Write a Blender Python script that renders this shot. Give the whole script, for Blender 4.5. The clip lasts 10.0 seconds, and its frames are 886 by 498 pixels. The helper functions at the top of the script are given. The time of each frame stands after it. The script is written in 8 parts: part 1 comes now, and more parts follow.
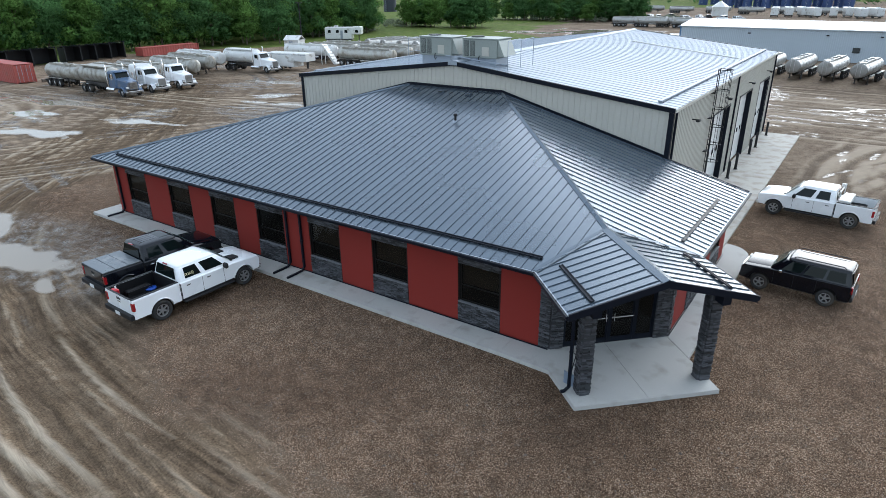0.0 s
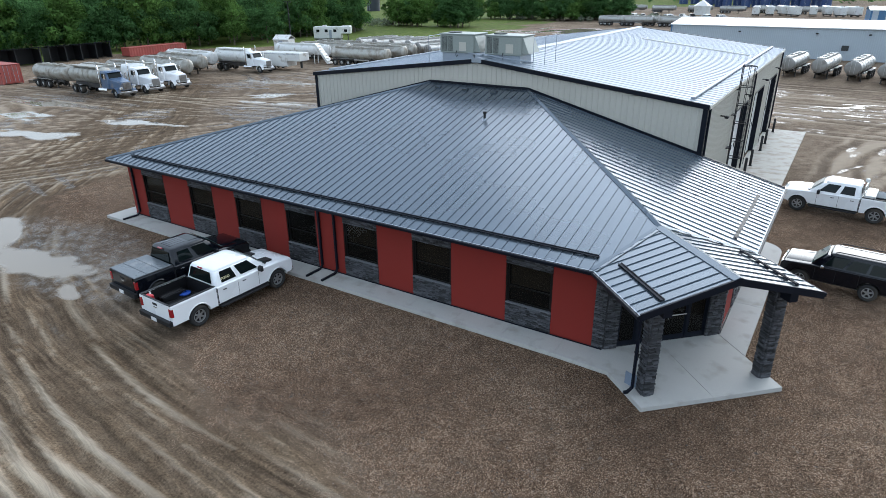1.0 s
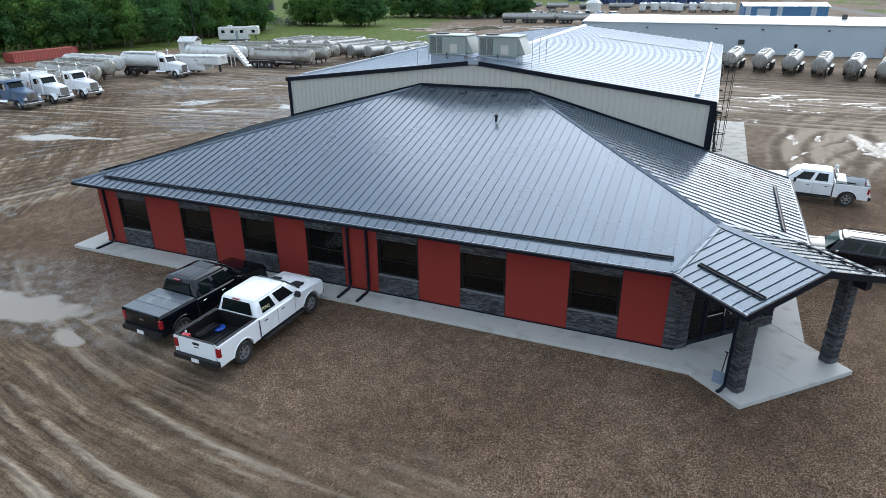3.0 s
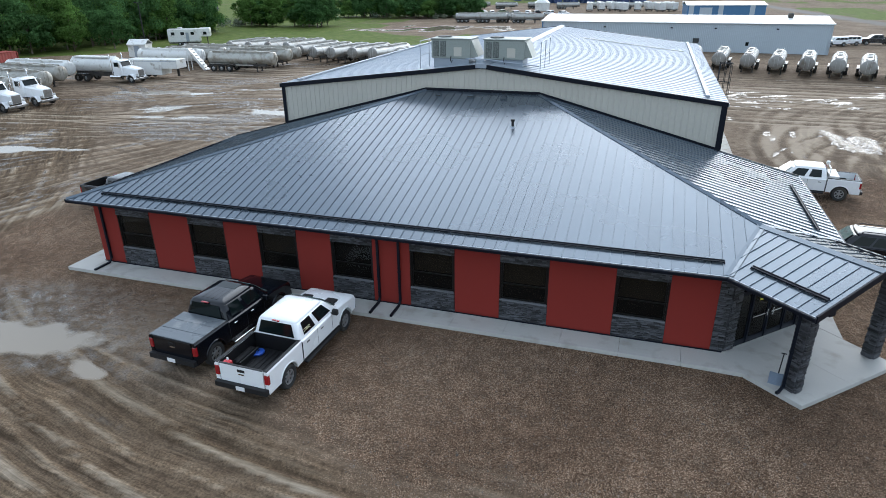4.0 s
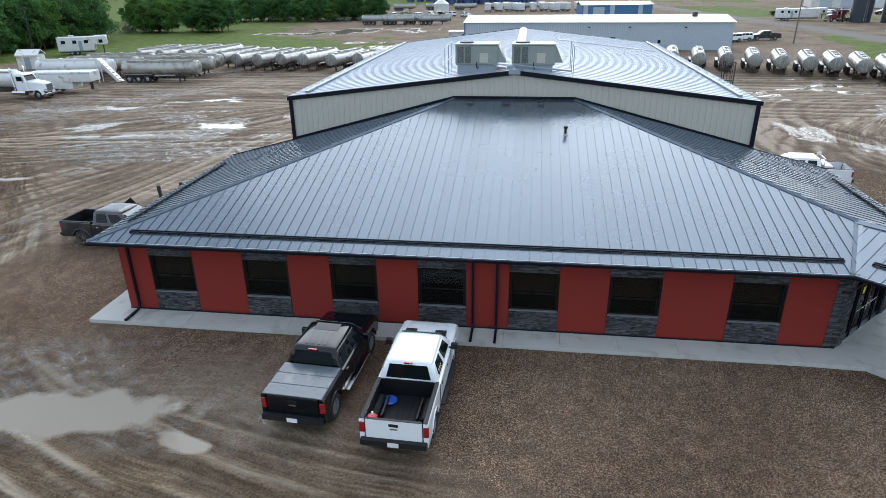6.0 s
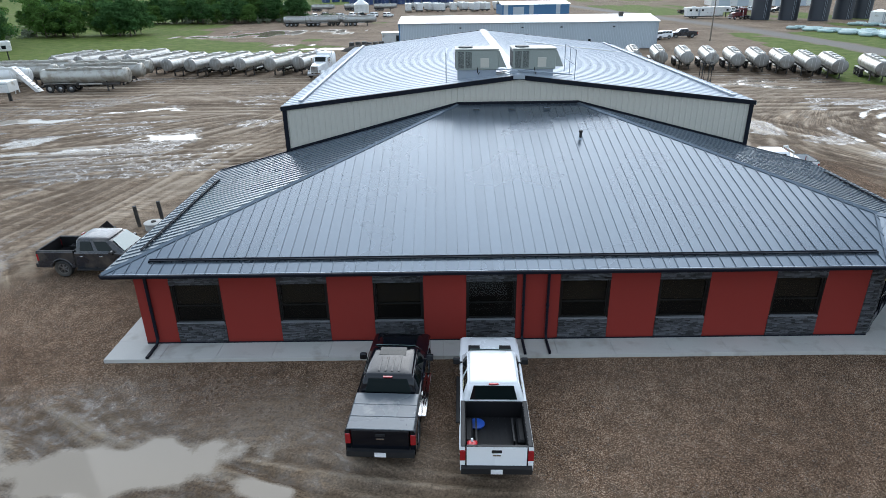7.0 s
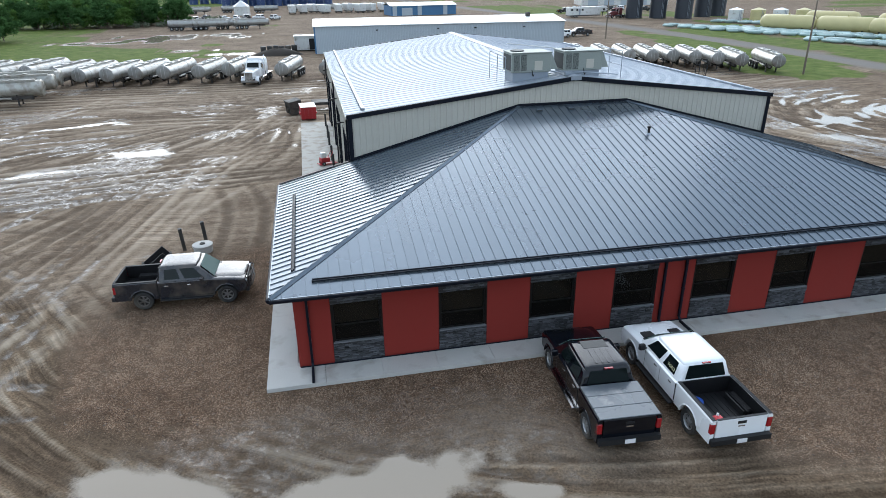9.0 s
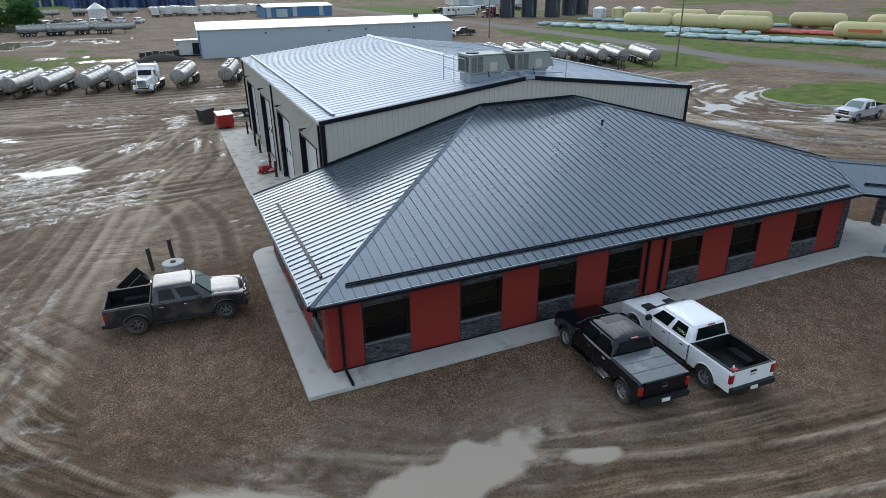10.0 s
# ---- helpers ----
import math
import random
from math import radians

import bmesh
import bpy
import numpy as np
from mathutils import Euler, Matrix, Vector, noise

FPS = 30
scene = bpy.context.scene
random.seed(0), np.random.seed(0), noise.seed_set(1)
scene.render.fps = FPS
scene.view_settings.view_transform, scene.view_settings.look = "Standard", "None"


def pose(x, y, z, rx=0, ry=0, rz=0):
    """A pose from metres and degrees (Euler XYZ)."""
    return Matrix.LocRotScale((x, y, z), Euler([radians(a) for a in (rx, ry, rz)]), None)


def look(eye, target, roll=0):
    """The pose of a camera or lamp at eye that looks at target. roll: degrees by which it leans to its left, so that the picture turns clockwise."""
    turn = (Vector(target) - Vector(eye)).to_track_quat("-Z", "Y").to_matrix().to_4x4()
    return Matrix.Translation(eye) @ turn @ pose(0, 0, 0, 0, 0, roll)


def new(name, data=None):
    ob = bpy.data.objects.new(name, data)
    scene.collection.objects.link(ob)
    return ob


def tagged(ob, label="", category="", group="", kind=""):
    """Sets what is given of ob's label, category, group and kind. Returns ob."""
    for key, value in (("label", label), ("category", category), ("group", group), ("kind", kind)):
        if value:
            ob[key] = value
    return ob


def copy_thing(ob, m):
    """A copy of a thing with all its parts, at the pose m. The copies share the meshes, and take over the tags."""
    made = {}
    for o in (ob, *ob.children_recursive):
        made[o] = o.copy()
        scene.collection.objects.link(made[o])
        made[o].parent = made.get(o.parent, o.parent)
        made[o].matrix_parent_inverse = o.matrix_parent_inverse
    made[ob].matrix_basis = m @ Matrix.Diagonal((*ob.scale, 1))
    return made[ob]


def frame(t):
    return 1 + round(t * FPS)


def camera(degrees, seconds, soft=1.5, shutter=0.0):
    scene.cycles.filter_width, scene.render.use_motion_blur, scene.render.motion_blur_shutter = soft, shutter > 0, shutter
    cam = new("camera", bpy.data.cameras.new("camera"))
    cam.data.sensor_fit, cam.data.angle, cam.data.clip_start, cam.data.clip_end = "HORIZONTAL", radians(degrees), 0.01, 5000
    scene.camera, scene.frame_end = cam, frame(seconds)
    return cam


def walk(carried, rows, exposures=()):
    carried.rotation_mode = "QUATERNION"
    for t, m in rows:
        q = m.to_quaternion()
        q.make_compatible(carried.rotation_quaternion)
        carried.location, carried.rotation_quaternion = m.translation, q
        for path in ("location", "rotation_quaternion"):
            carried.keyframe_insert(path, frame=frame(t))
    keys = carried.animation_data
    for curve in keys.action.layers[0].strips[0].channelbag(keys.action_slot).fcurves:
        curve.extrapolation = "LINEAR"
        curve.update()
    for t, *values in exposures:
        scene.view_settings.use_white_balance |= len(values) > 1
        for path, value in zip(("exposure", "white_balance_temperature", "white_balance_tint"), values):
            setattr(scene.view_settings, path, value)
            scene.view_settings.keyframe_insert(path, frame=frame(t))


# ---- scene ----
cam = camera(71.0, 10.0, soft=0.7)
PATH = [
    (0, (35.129, -17.736, 12.136), (34.082, -16.223, 11.352), -0.6),
    (0.5, (34.054, -18.175, 12.042), (33.029, -16.648, 11.257), -0.6),
    (1, (32.854, -18.715, 11.987), (31.856, -17.17, 11.202), -0.6),
    (1.5, (31.426, -19.191, 11.996), (30.505, -17.6, 11.208), -0.6),
    (2, (29.971, -19.568, 12.059), (29.126, -17.937, 11.268), -0.6),
    (2.5, (28.708, -19.981, 12.089), (27.921, -18.322, 11.297), -0.6),
    (4, (23.862, -20.87, 12.335), (23.291, -19.126, 11.538), -0.6),
    (4.5, (22.057, -20.834, 12.371), (21.553, -19.07, 11.574), -0.7),
    (5, (20.233, -20.906, 12.422), (19.794, -19.125, 11.624), -0.8),
    (5.5, (18.246, -21.002, 12.45), (17.884, -19.204, 11.654), -0.8),
    (7, (11.413, -20.39, 12.786), (11.407, -18.557, 11.985), -0.8),
    (7.5, (8.902, -20.238, 12.941), (9.008, -18.409, 12.139), -0.8),
    (8, (6.412, -20.148, 13.038), (6.627, -18.329, 12.235), -0.8),
    (8.5, (3.847, -19.958, 13.088), (4.131, -18.149, 12.284), -0.7),
    (9, (1.262, -19.806, 13.17), (1.636, -18.014, 12.366), -0.7),
    (9.5, (-1.328, -19.612, 13.348), (-0.754, -17.874, 12.542), -0.5),
    (10, (-3.894, -19.223, 13.533), (-3.162, -17.547, 12.724), -0.6),
]
walk(cam, [(t, look(eye, target, roll)) for t, eye, target, roll in PATH],
     exposures=[(0, 1.05, 5980, 8), (2.5, 1.05, 5980, 8), (5, 1.0, 5980, 8), (8.5, 1.0, 5980, 8), (9.4, 0.98, 5980, 8), (10, 0.58, 5980, 8)])

# ---- light ----
world = bpy.data.worlds.new("overcast_sky")
scene.world = world
world.use_nodes = True
wn, wl = world.node_tree.nodes, world.node_tree.links
sky = wn.new("ShaderNodeTexSky")
sky.sky_type = "NISHITA"
sky.sun_disc = False
SUN_UP, SUN_TURN = 28, 4
sky.sun_elevation, sky.sun_rotation = radians(SUN_UP), radians(SUN_TURN)
sky.air_density, sky.dust_density, sky.ozone_density = 1.3, 2.6, 3.0
soft_sky = wn.new("ShaderNodeHueSaturation")
soft_sky.inputs["Saturation"].default_value = 0.6
wl.new(sky.outputs[0], soft_sky.inputs["Color"])
cool = wn.new("ShaderNodeMix")
cool.data_type, cool.blend_type = "RGBA", "MULTIPLY"
cool.inputs[0].default_value, cool.inputs[7].default_value = 1.0, (0.96, 1.0, 1.05, 1)
wl.new(soft_sky.outputs[0], cool.inputs[6])
cloud = wn.new("ShaderNodeMix")
cloud.data_type = "RGBA"
cloud.inputs[0].default_value, cloud.inputs[7].default_value = 0.6, (3.95, 4.4, 4.8, 1)
wl.new(cool.outputs[2], cloud.inputs[6])
wl.new(cloud.outputs[2], wn["Background"].inputs["Color"])
wn["Background"].inputs["Strength"].default_value = 0.15
sun_data = bpy.data.lights.new("sun", "SUN")
sun_data.energy, sun_data.angle, sun_data.color = 0.9, radians(70), (1.0, 0.985, 0.97)
sun = new("sun", sun_data)
sun.matrix_world = look((0, 0, 60), (-20 * math.sin(radians(SUN_TURN)), -20 * math.cos(radians(SUN_TURN)), 60 - 20 * math.tan(radians(SUN_UP))))


# ---- materials ----
def surf(name, base, rough=0.6, metal=0.0, var=0.18, scale=0.6, fine=18.0, bump=0.15, grain=0.25, coat=0.0, coat_rough=0.06, spec=0.5, rand=0.0, island=False, dirt=None, dirt_amount=0.0):
    """A painted, metal or mineral surface: colour with stains and grain, uneven gloss and fine relief."""
    m = bpy.data.materials.new(name)
    m.use_nodes = True
    n, l = m.node_tree.nodes, m.node_tree.links
    b = n["Principled BSDF"]
    geo = n.new("ShaderNodeNewGeometry")
    big, small = n.new("ShaderNodeTexNoise"), n.new("ShaderNodeTexNoise")
    for tex, s, d in ((big, scale, 5), (small, fine, 4)):
        tex.inputs["Scale"].default_value, tex.inputs["Detail"].default_value = s, d
        l.new(geo.outputs["Position"], tex.inputs["Vector"])
    val = n.new("ShaderNodeMath")
    val.operation = "MULTIPLY_ADD"
    l.new(big.outputs["Fac"], val.inputs[0])
    val.inputs[1].default_value, val.inputs[2].default_value = 2 * var, 1 - var
    val2 = n.new("ShaderNodeMath")
    val2.operation = "MULTIPLY_ADD"
    l.new(small.outputs["Fac"], val2.inputs[0])
    val2.inputs[1].default_value, val2.inputs[2].default_value = 2 * grain * 0.6, 1 - grain * 0.6
    mul = n.new("ShaderNodeMath")
    mul.operation = "MULTIPLY"
    l.new(val.outputs[0], mul.inputs[0])
    l.new(val2.outputs[0], mul.inputs[1])
    last = mul
    if rand:
        src = geo.outputs["Random Per Island"] if island else n.new("ShaderNodeObjectInfo").outputs["Random"]
        r = n.new("ShaderNodeMath")
        r.operation = "MULTIPLY_ADD"
        l.new(src, r.inputs[0])
        r.inputs[1].default_value, r.inputs[2].default_value = 2 * rand, 1 - rand
        mm = n.new("ShaderNodeMath")
        mm.operation = "MULTIPLY"
        l.new(last.outputs[0], mm.inputs[0])
        l.new(r.outputs[0], mm.inputs[1])
        last = mm
    col = n.new("ShaderNodeMix")
    col.data_type, col.blend_type = "RGBA", "MULTIPLY"
    col.inputs[0].default_value = 1.0
    col.inputs[6].default_value = (*base, 1)
    l.new(last.outputs[0], col.inputs[7])
    out = col.outputs[2]
    if dirt:
        dn = n.new("ShaderNodeTexNoise")
        dn.inputs["Scale"].default_value, dn.inputs["Detail"].default_value = 1.3, 6
        l.new(geo.outputs["Position"], dn.inputs["Vector"])
        dr = n.new("ShaderNodeMapRange")
        dr.inputs[1].default_value, dr.inputs[2].default_value = 0.62 - dirt_amount * 0.3, 0.75
        l.new(dn.outputs["Fac"], dr.inputs[0])
        dm = n.new("ShaderNodeMix")
        dm.data_type = "RGBA"
        l.new(dr.outputs[0], dm.inputs[0])
        l.new(out, dm.inputs[6])
        dm.inputs[7].default_value = (*dirt, 1)
        out = dm.outputs[2]
    l.new(out, b.inputs["Base Color"])
    rr = n.new("ShaderNodeMapRange")
    rr.inputs[3].default_value, rr.inputs[4].default_value = max(0.02, rough * 0.8), min(1, rough * 1.2)
    l.new(big.outputs["Fac"], rr.inputs[0])
    l.new(rr.outputs[0], b.inputs["Roughness"])
    b.inputs["Metallic"].default_value = metal
    b.inputs["Specular IOR Level"].default_value = spec
    b.inputs["Coat Weight"].default_value = coat
    b.inputs["Coat Roughness"].default_value = coat_rough
    if bump:
        bp = n.new("ShaderNodeBump")
        bp.inputs["Strength"].default_value, bp.inputs["Distance"].default_value = bump, 0.01
        l.new(small.outputs["Fac"], bp.inputs["Height"])
        l.new(bp.outputs[0], b.inputs["Normal"])
    return m


def glass(name, tint=(0.02, 0.022, 0.022), clear=0.25, rough=0.02):
    """Tinted glazing: a dark coated pane, part of the light goes through."""
    m = bpy.data.materials.new(name)
    m.use_nodes = True
    n, l = m.node_tree.nodes, m.node_tree.links
    b = n["Principled BSDF"]
    b.inputs["Base Color"].default_value = (*tint, 1)
    b.inputs["Roughness"].default_value = rough
    b.inputs["IOR"].default_value = 1.45
    tr = n.new("ShaderNodeBsdfTransparent")
    tr.inputs["Color"].default_value = (0.5, 0.5, 0.48, 1)
    mix = n.new("ShaderNodeMixShader")
    mix.inputs[0].default_value = clear
    l.new(b.outputs[0], mix.inputs[1])
    l.new(tr.outputs[0], mix.inputs[2])
    l.new(mix.outputs[0], n["Material Output"].inputs["Surface"])
    return m


ROOF = surf("charcoal_standing_seam_steel", (0.092, 0.118, 0.147), 0.28, 0.6, coat=0.4, coat_rough=0.16, var=0.1, scale=0.3, fine=3.5, bump=0.0, grain=0.06, rand=0.05)
TRIM = surf("black_painted_trim", (0.006, 0.008, 0.014), 0.45, spec=0.15, var=0.12, grain=0.1, bump=0.03)
GALV = surf("galvalume_roof_sheet", (0.3, 0.335, 0.378), 0.5, 0.55, var=0.08, scale=0.4, fine=5, bump=0.03, grain=0.06, rand=0.04)
SIDING = surf("stone_beige_steel_siding", (0.45, 0.43, 0.375), 0.5, 0.0, var=0.06, scale=0.3, fine=9, bump=0.03, grain=0.05)
RED = surf("red_fibre_cement_panel", (0.195, 0.024, 0.018), 0.8, spec=0.2, var=0.08, scale=0.7, fine=40, bump=0.06, grain=0.1)
STONE = surf("charcoal_ledgestone", (0.05, 0.052, 0.058), 0.6, var=0.3, scale=5, fine=30, bump=0.7, grain=0.5, rand=0.85, island=True)
MORTAR = surf("dark_mortar_backing", (0.04, 0.04, 0.042), 0.9, bump=0.3)
CONC = surf("broom_finished_concrete", (0.42, 0.41, 0.385), 0.72, var=0.14, scale=0.5, fine=26, bump=0.2, grain=0.15, dirt=(0.3, 0.28, 0.25), dirt_amount=0.25)
APRON = surf("weathered_concrete_apron", (0.38, 0.36, 0.32), 0.72, var=0.2, scale=0.3, fine=20, bump=0.2, grain=0.2, dirt=(0.22, 0.18, 0.14), dirt_amount=0.5)
GLASS = glass("bronze_tinted_window", (0.012, 0.011, 0.01), 0.65)
FRAME = surf("dark_bronze_window_frame", (0.008, 0.0075, 0.007), 0.4, spec=0.25, bump=0.02)
SILL = surf("grey_stone_sill", (0.13, 0.135, 0.145), 0.7, var=0.2, bump=0.2)
BLIND = surf("brown_roller_blind", (0.3, 0.215, 0.125), 0.8, bump=0.1)
WALLIN = surf("grey_interior_paint", (0.35, 0.33, 0.3), 0.8)
CARPET = surf("dark_carpet", (0.06, 0.055, 0.05), 0.95)
DOORP = surf("white_insulated_door_panel", (0.62, 0.62, 0.6), 0.45, var=0.06, bump=0.05, grain=0.05)
WHITE = surf("white_vehicle_paint", (0.78, 0.79, 0.8), 0.28, var=0.05, grain=0.04, bump=0.0, coat=0.6)
BLACK = surf("black_vehicle_paint", (0.003, 0.004, 0.007), 0.12, var=0.1, grain=0.05, bump=0.0, coat=0.25, spec=0.3)
GREY = surf("mud_splashed_grey_paint", (0.012, 0.014, 0.02), 0.25, var=0.1, bump=0.0, coat=0.4, dirt=(0.09, 0.075, 0.06), dirt_amount=0.55)
SILVER = surf("silver_vehicle_paint", (0.5, 0.52, 0.55), 0.3, 0.5, var=0.05, bump=0.0, coat=0.5)
BLUE = surf("blue_cab_paint", (0.055, 0.1, 0.18), 0.35, var=0.15, bump=0.0, coat=0.3, dirt=(0.2, 0.17, 0.14), dirt_amount=0.3)
MAROON = surf("maroon_cab_paint", (0.1, 0.015, 0.018), 0.35, bump=0.0, coat=0.3)
CARGLASS = glass("vehicle_glass", (0.006, 0.01, 0.01), 0.0)
# teal base stands in for the bright sky mirrored in the sloping glass
WINDSCREEN = surf("windscreen_painted_sky_tone", (0.1, 0.165, 0.155), 0.06, var=0.15, scale=1.5, bump=0.0, coat=1.0, coat_rough=0.02)
CARGLASS.node_tree.nodes["Principled BSDF"].inputs["IOR"].default_value = 1.3
RUBBER = surf("tyre_rubber", (0.02, 0.02, 0.02), 0.85, bump=0.3, dirt=(0.1, 0.085, 0.065), dirt_amount=0.35)
ALLOY = surf("alloy_wheel", (0.38, 0.385, 0.39), 0.35, 0.7, bump=0.03)
CHROME = surf("chrome", (0.7, 0.7, 0.7), 0.12, 1.0, var=0.04, bump=0.0)
PLASTIC = surf("black_plastic", (0.014, 0.014, 0.015), 0.55, spec=0.3, bump=0.1)
LINER = surf("ribbed_black_bed_liner", (0.007, 0.007, 0.008), 0.6, spec=0.25, bump=0.3)
TONNEAU = surf("grey_folding_bed_cover", (0.1, 0.113, 0.125), 0.28, var=0.2, bump=0.05, dirt=(0.3, 0.29, 0.28), dirt_amount=0.12)
LAMPRED = surf("red_lamp_lens", (0.27, 0.008, 0.012), 0.15, var=0.05, bump=0.0, coat=0.5)
LAMPCLEAR = surf("clear_lamp_lens", (0.6, 0.62, 0.62), 0.1, 0.3, var=0.05, bump=0.0, coat=0.5)
AMBER = surf("amber_lamp_lens", (0.6, 0.2, 0.02), 0.2, bump=0.0)
PLATE = surf("white_plate", (0.7, 0.7, 0.7), 0.4, bump=0.0)
BLUEPLASTIC = surf("blue_plastic", (0.02, 0.08, 0.4), 0.4, bump=0.02)
REDPLASTIC = surf("red_plastic", (0.5, 0.02, 0.03), 0.4, bump=0.02)
DULLCHROME = surf("road_dulled_chrome", (0.3, 0.3, 0.3), 0.3, 0.8, bump=0.02, dirt=(0.12, 0.1, 0.08), dirt_amount=0.4)
TANK = surf("brushed_aluminium_tank", (0.39, 0.385, 0.365), 0.42, 0.5, var=0.12, scale=0.8, bump=0.04, rand=0.12, dirt=(0.24, 0.21, 0.17), dirt_amount=0.3)
TANKDULL = surf("dull_grey_tank", (0.37, 0.36, 0.325), 0.45, 0.5, var=0.15, bump=0.05, rand=0.1, dirt=(0.2, 0.17, 0.13), dirt_amount=0.55)
TANKEND = surf("dull_tank_head", (0.25, 0.245, 0.23), 0.5, 0.4, var=0.2, rand=0.15, dirt=(0.15, 0.125, 0.1), dirt_amount=0.4)
TANKWHITE = surf("white_tank_paint", (0.62, 0.62, 0.6), 0.35, var=0.08, bump=0.0, coat=0.2, rand=0.05, dirt=(0.3, 0.27, 0.22), dirt_amount=0.15)
CHASSIS = surf("muddy_black_chassis", (0.03, 0.028, 0.026), 0.7, bump=0.2, dirt=(0.09, 0.075, 0.06), dirt_amount=0.45)
ACGREY = surf("grey_green_unit_casing", (0.25, 0.275, 0.25), 0.5, var=0.06, bump=0.03)
GRILL = surf("dark_coil_grille", (0.05, 0.055, 0.055), 0.6, 0.4, bump=0.3)
RUST = surf("rust_red_corrugated_steel", (0.32, 0.065, 0.05), 0.6, var=0.2, bump=0.1, dirt=(0.2, 0.07, 0.05), dirt_amount=0.3)
SKIPRED = surf("red_skip_paint", (0.35, 0.02, 0.025), 0.45, var=0.15, bump=0.05)
PEBBLE = surf("loose_gravel_stones", (0.13, 0.098, 0.075), 0.6, var=0.1, grain=0.2, rand=0.75, island=True, bump=0.0)
BARK = surf("grey_brown_bark", (0.12, 0.095, 0.07), 0.9, bump=0.8, fine=30)


def foliage(name, base, rand=0.4):
    """Thin leaves: part of the light comes through them; tufts differ in tone."""
    m = bpy.data.materials.new(name)
    m.use_nodes = True
    n, l = m.node_tree.nodes, m.node_tree.links
    n.remove(n["Principled BSDF"])
    geo = n.new("ShaderNodeNewGeometry")
    big = n.new("ShaderNodeTexNoise")
    big.inputs["Scale"].default_value = 0.22
    l.new(geo.outputs["Position"], big.inputs["Vector"])
    tone = n.new("ShaderNodeMath")
    tone.operation = "MULTIPLY_ADD"
    l.new(geo.outputs["Random Per Island"], tone.inputs[0])
    tone.inputs[1].default_value, tone.inputs[2].default_value = 2 * rand, 0.8 - rand
    add = n.new("ShaderNodeMath")
    add.operation = "MULTIPLY_ADD"
    l.new(big.outputs["Fac"], add.inputs[0])
    add.inputs[1].default_value = 0.9
    l.new(tone.outputs[0], add.inputs[2])
    col = n.new("ShaderNodeMix")
    col.data_type, col.blend_type = "RGBA", "MULTIPLY"
    col.inputs[0].default_value, col.inputs[6].default_value = 1.0, (*base, 1)
    l.new(add.outputs[0], col.inputs[7])
    d, t, mix = n.new("ShaderNodeBsdfDiffuse"), n.new("ShaderNodeBsdfTranslucent"), n.new("ShaderNodeMixShader")
    for b in (d, t):
        l.new(col.outputs[2], b.inputs["Color"])
    mix.inputs[0].default_value = 0.4
    l.new(d.outputs[0], mix.inputs[1])
    l.new(t.outputs[0], mix.inputs[2])
    l.new(mix.outputs[0], n["Material Output"].inputs["Surface"])
    return m


LEAF = foliage("poplar_foliage", (0.056, 0.115, 0.04), 0.5)
LEAF2 = foliage("willow_foliage", (0.082, 0.15, 0.038), 0.5)
SCRUB = foliage("grey_scrub_foliage", (0.15, 0.17, 0.12))
PALEBLUE = surf("pale_blue_grey_siding", (0.4, 0.45, 0.49), 0.5, var=0.06, scale=0.2, bump=0.05)
BLUESIDE = surf("blue_steel_siding", (0.06, 0.16, 0.3), 0.5, var=0.1, bump=0.03)
TANKBLUE = surf("dark_blue_tank_paint", (0.03, 0.06, 0.16), 0.45, var=0.12, bump=0.03)
TANKBLACK = surf("black_storage_tank_paint", (0.025, 0.03, 0.04), 0.5, var=0.12, bump=0.03)
YELLOW = surf("pale_yellow_tank_paint", (0.52, 0.45, 0.22), 0.5, var=0.1, bump=0.02)
TEAL = surf("pale_teal_tank_paint", (0.3, 0.4, 0.385), 0.5, var=0.2, bump=0.02, rand=0.3, island=True)
PIPERED = surf("red_pipe_paint", (0.4, 0.08, 0.05), 0.6, var=0.2, rand=0.3, island=True)
WOODPOLE = surf("weathered_pole_timber", (0.16, 0.13, 0.1), 0.85, bump=0.4)
PAPER = surf("yellow_notice_paper", (0.7, 0.62, 0.05), 0.7, bump=0.0)


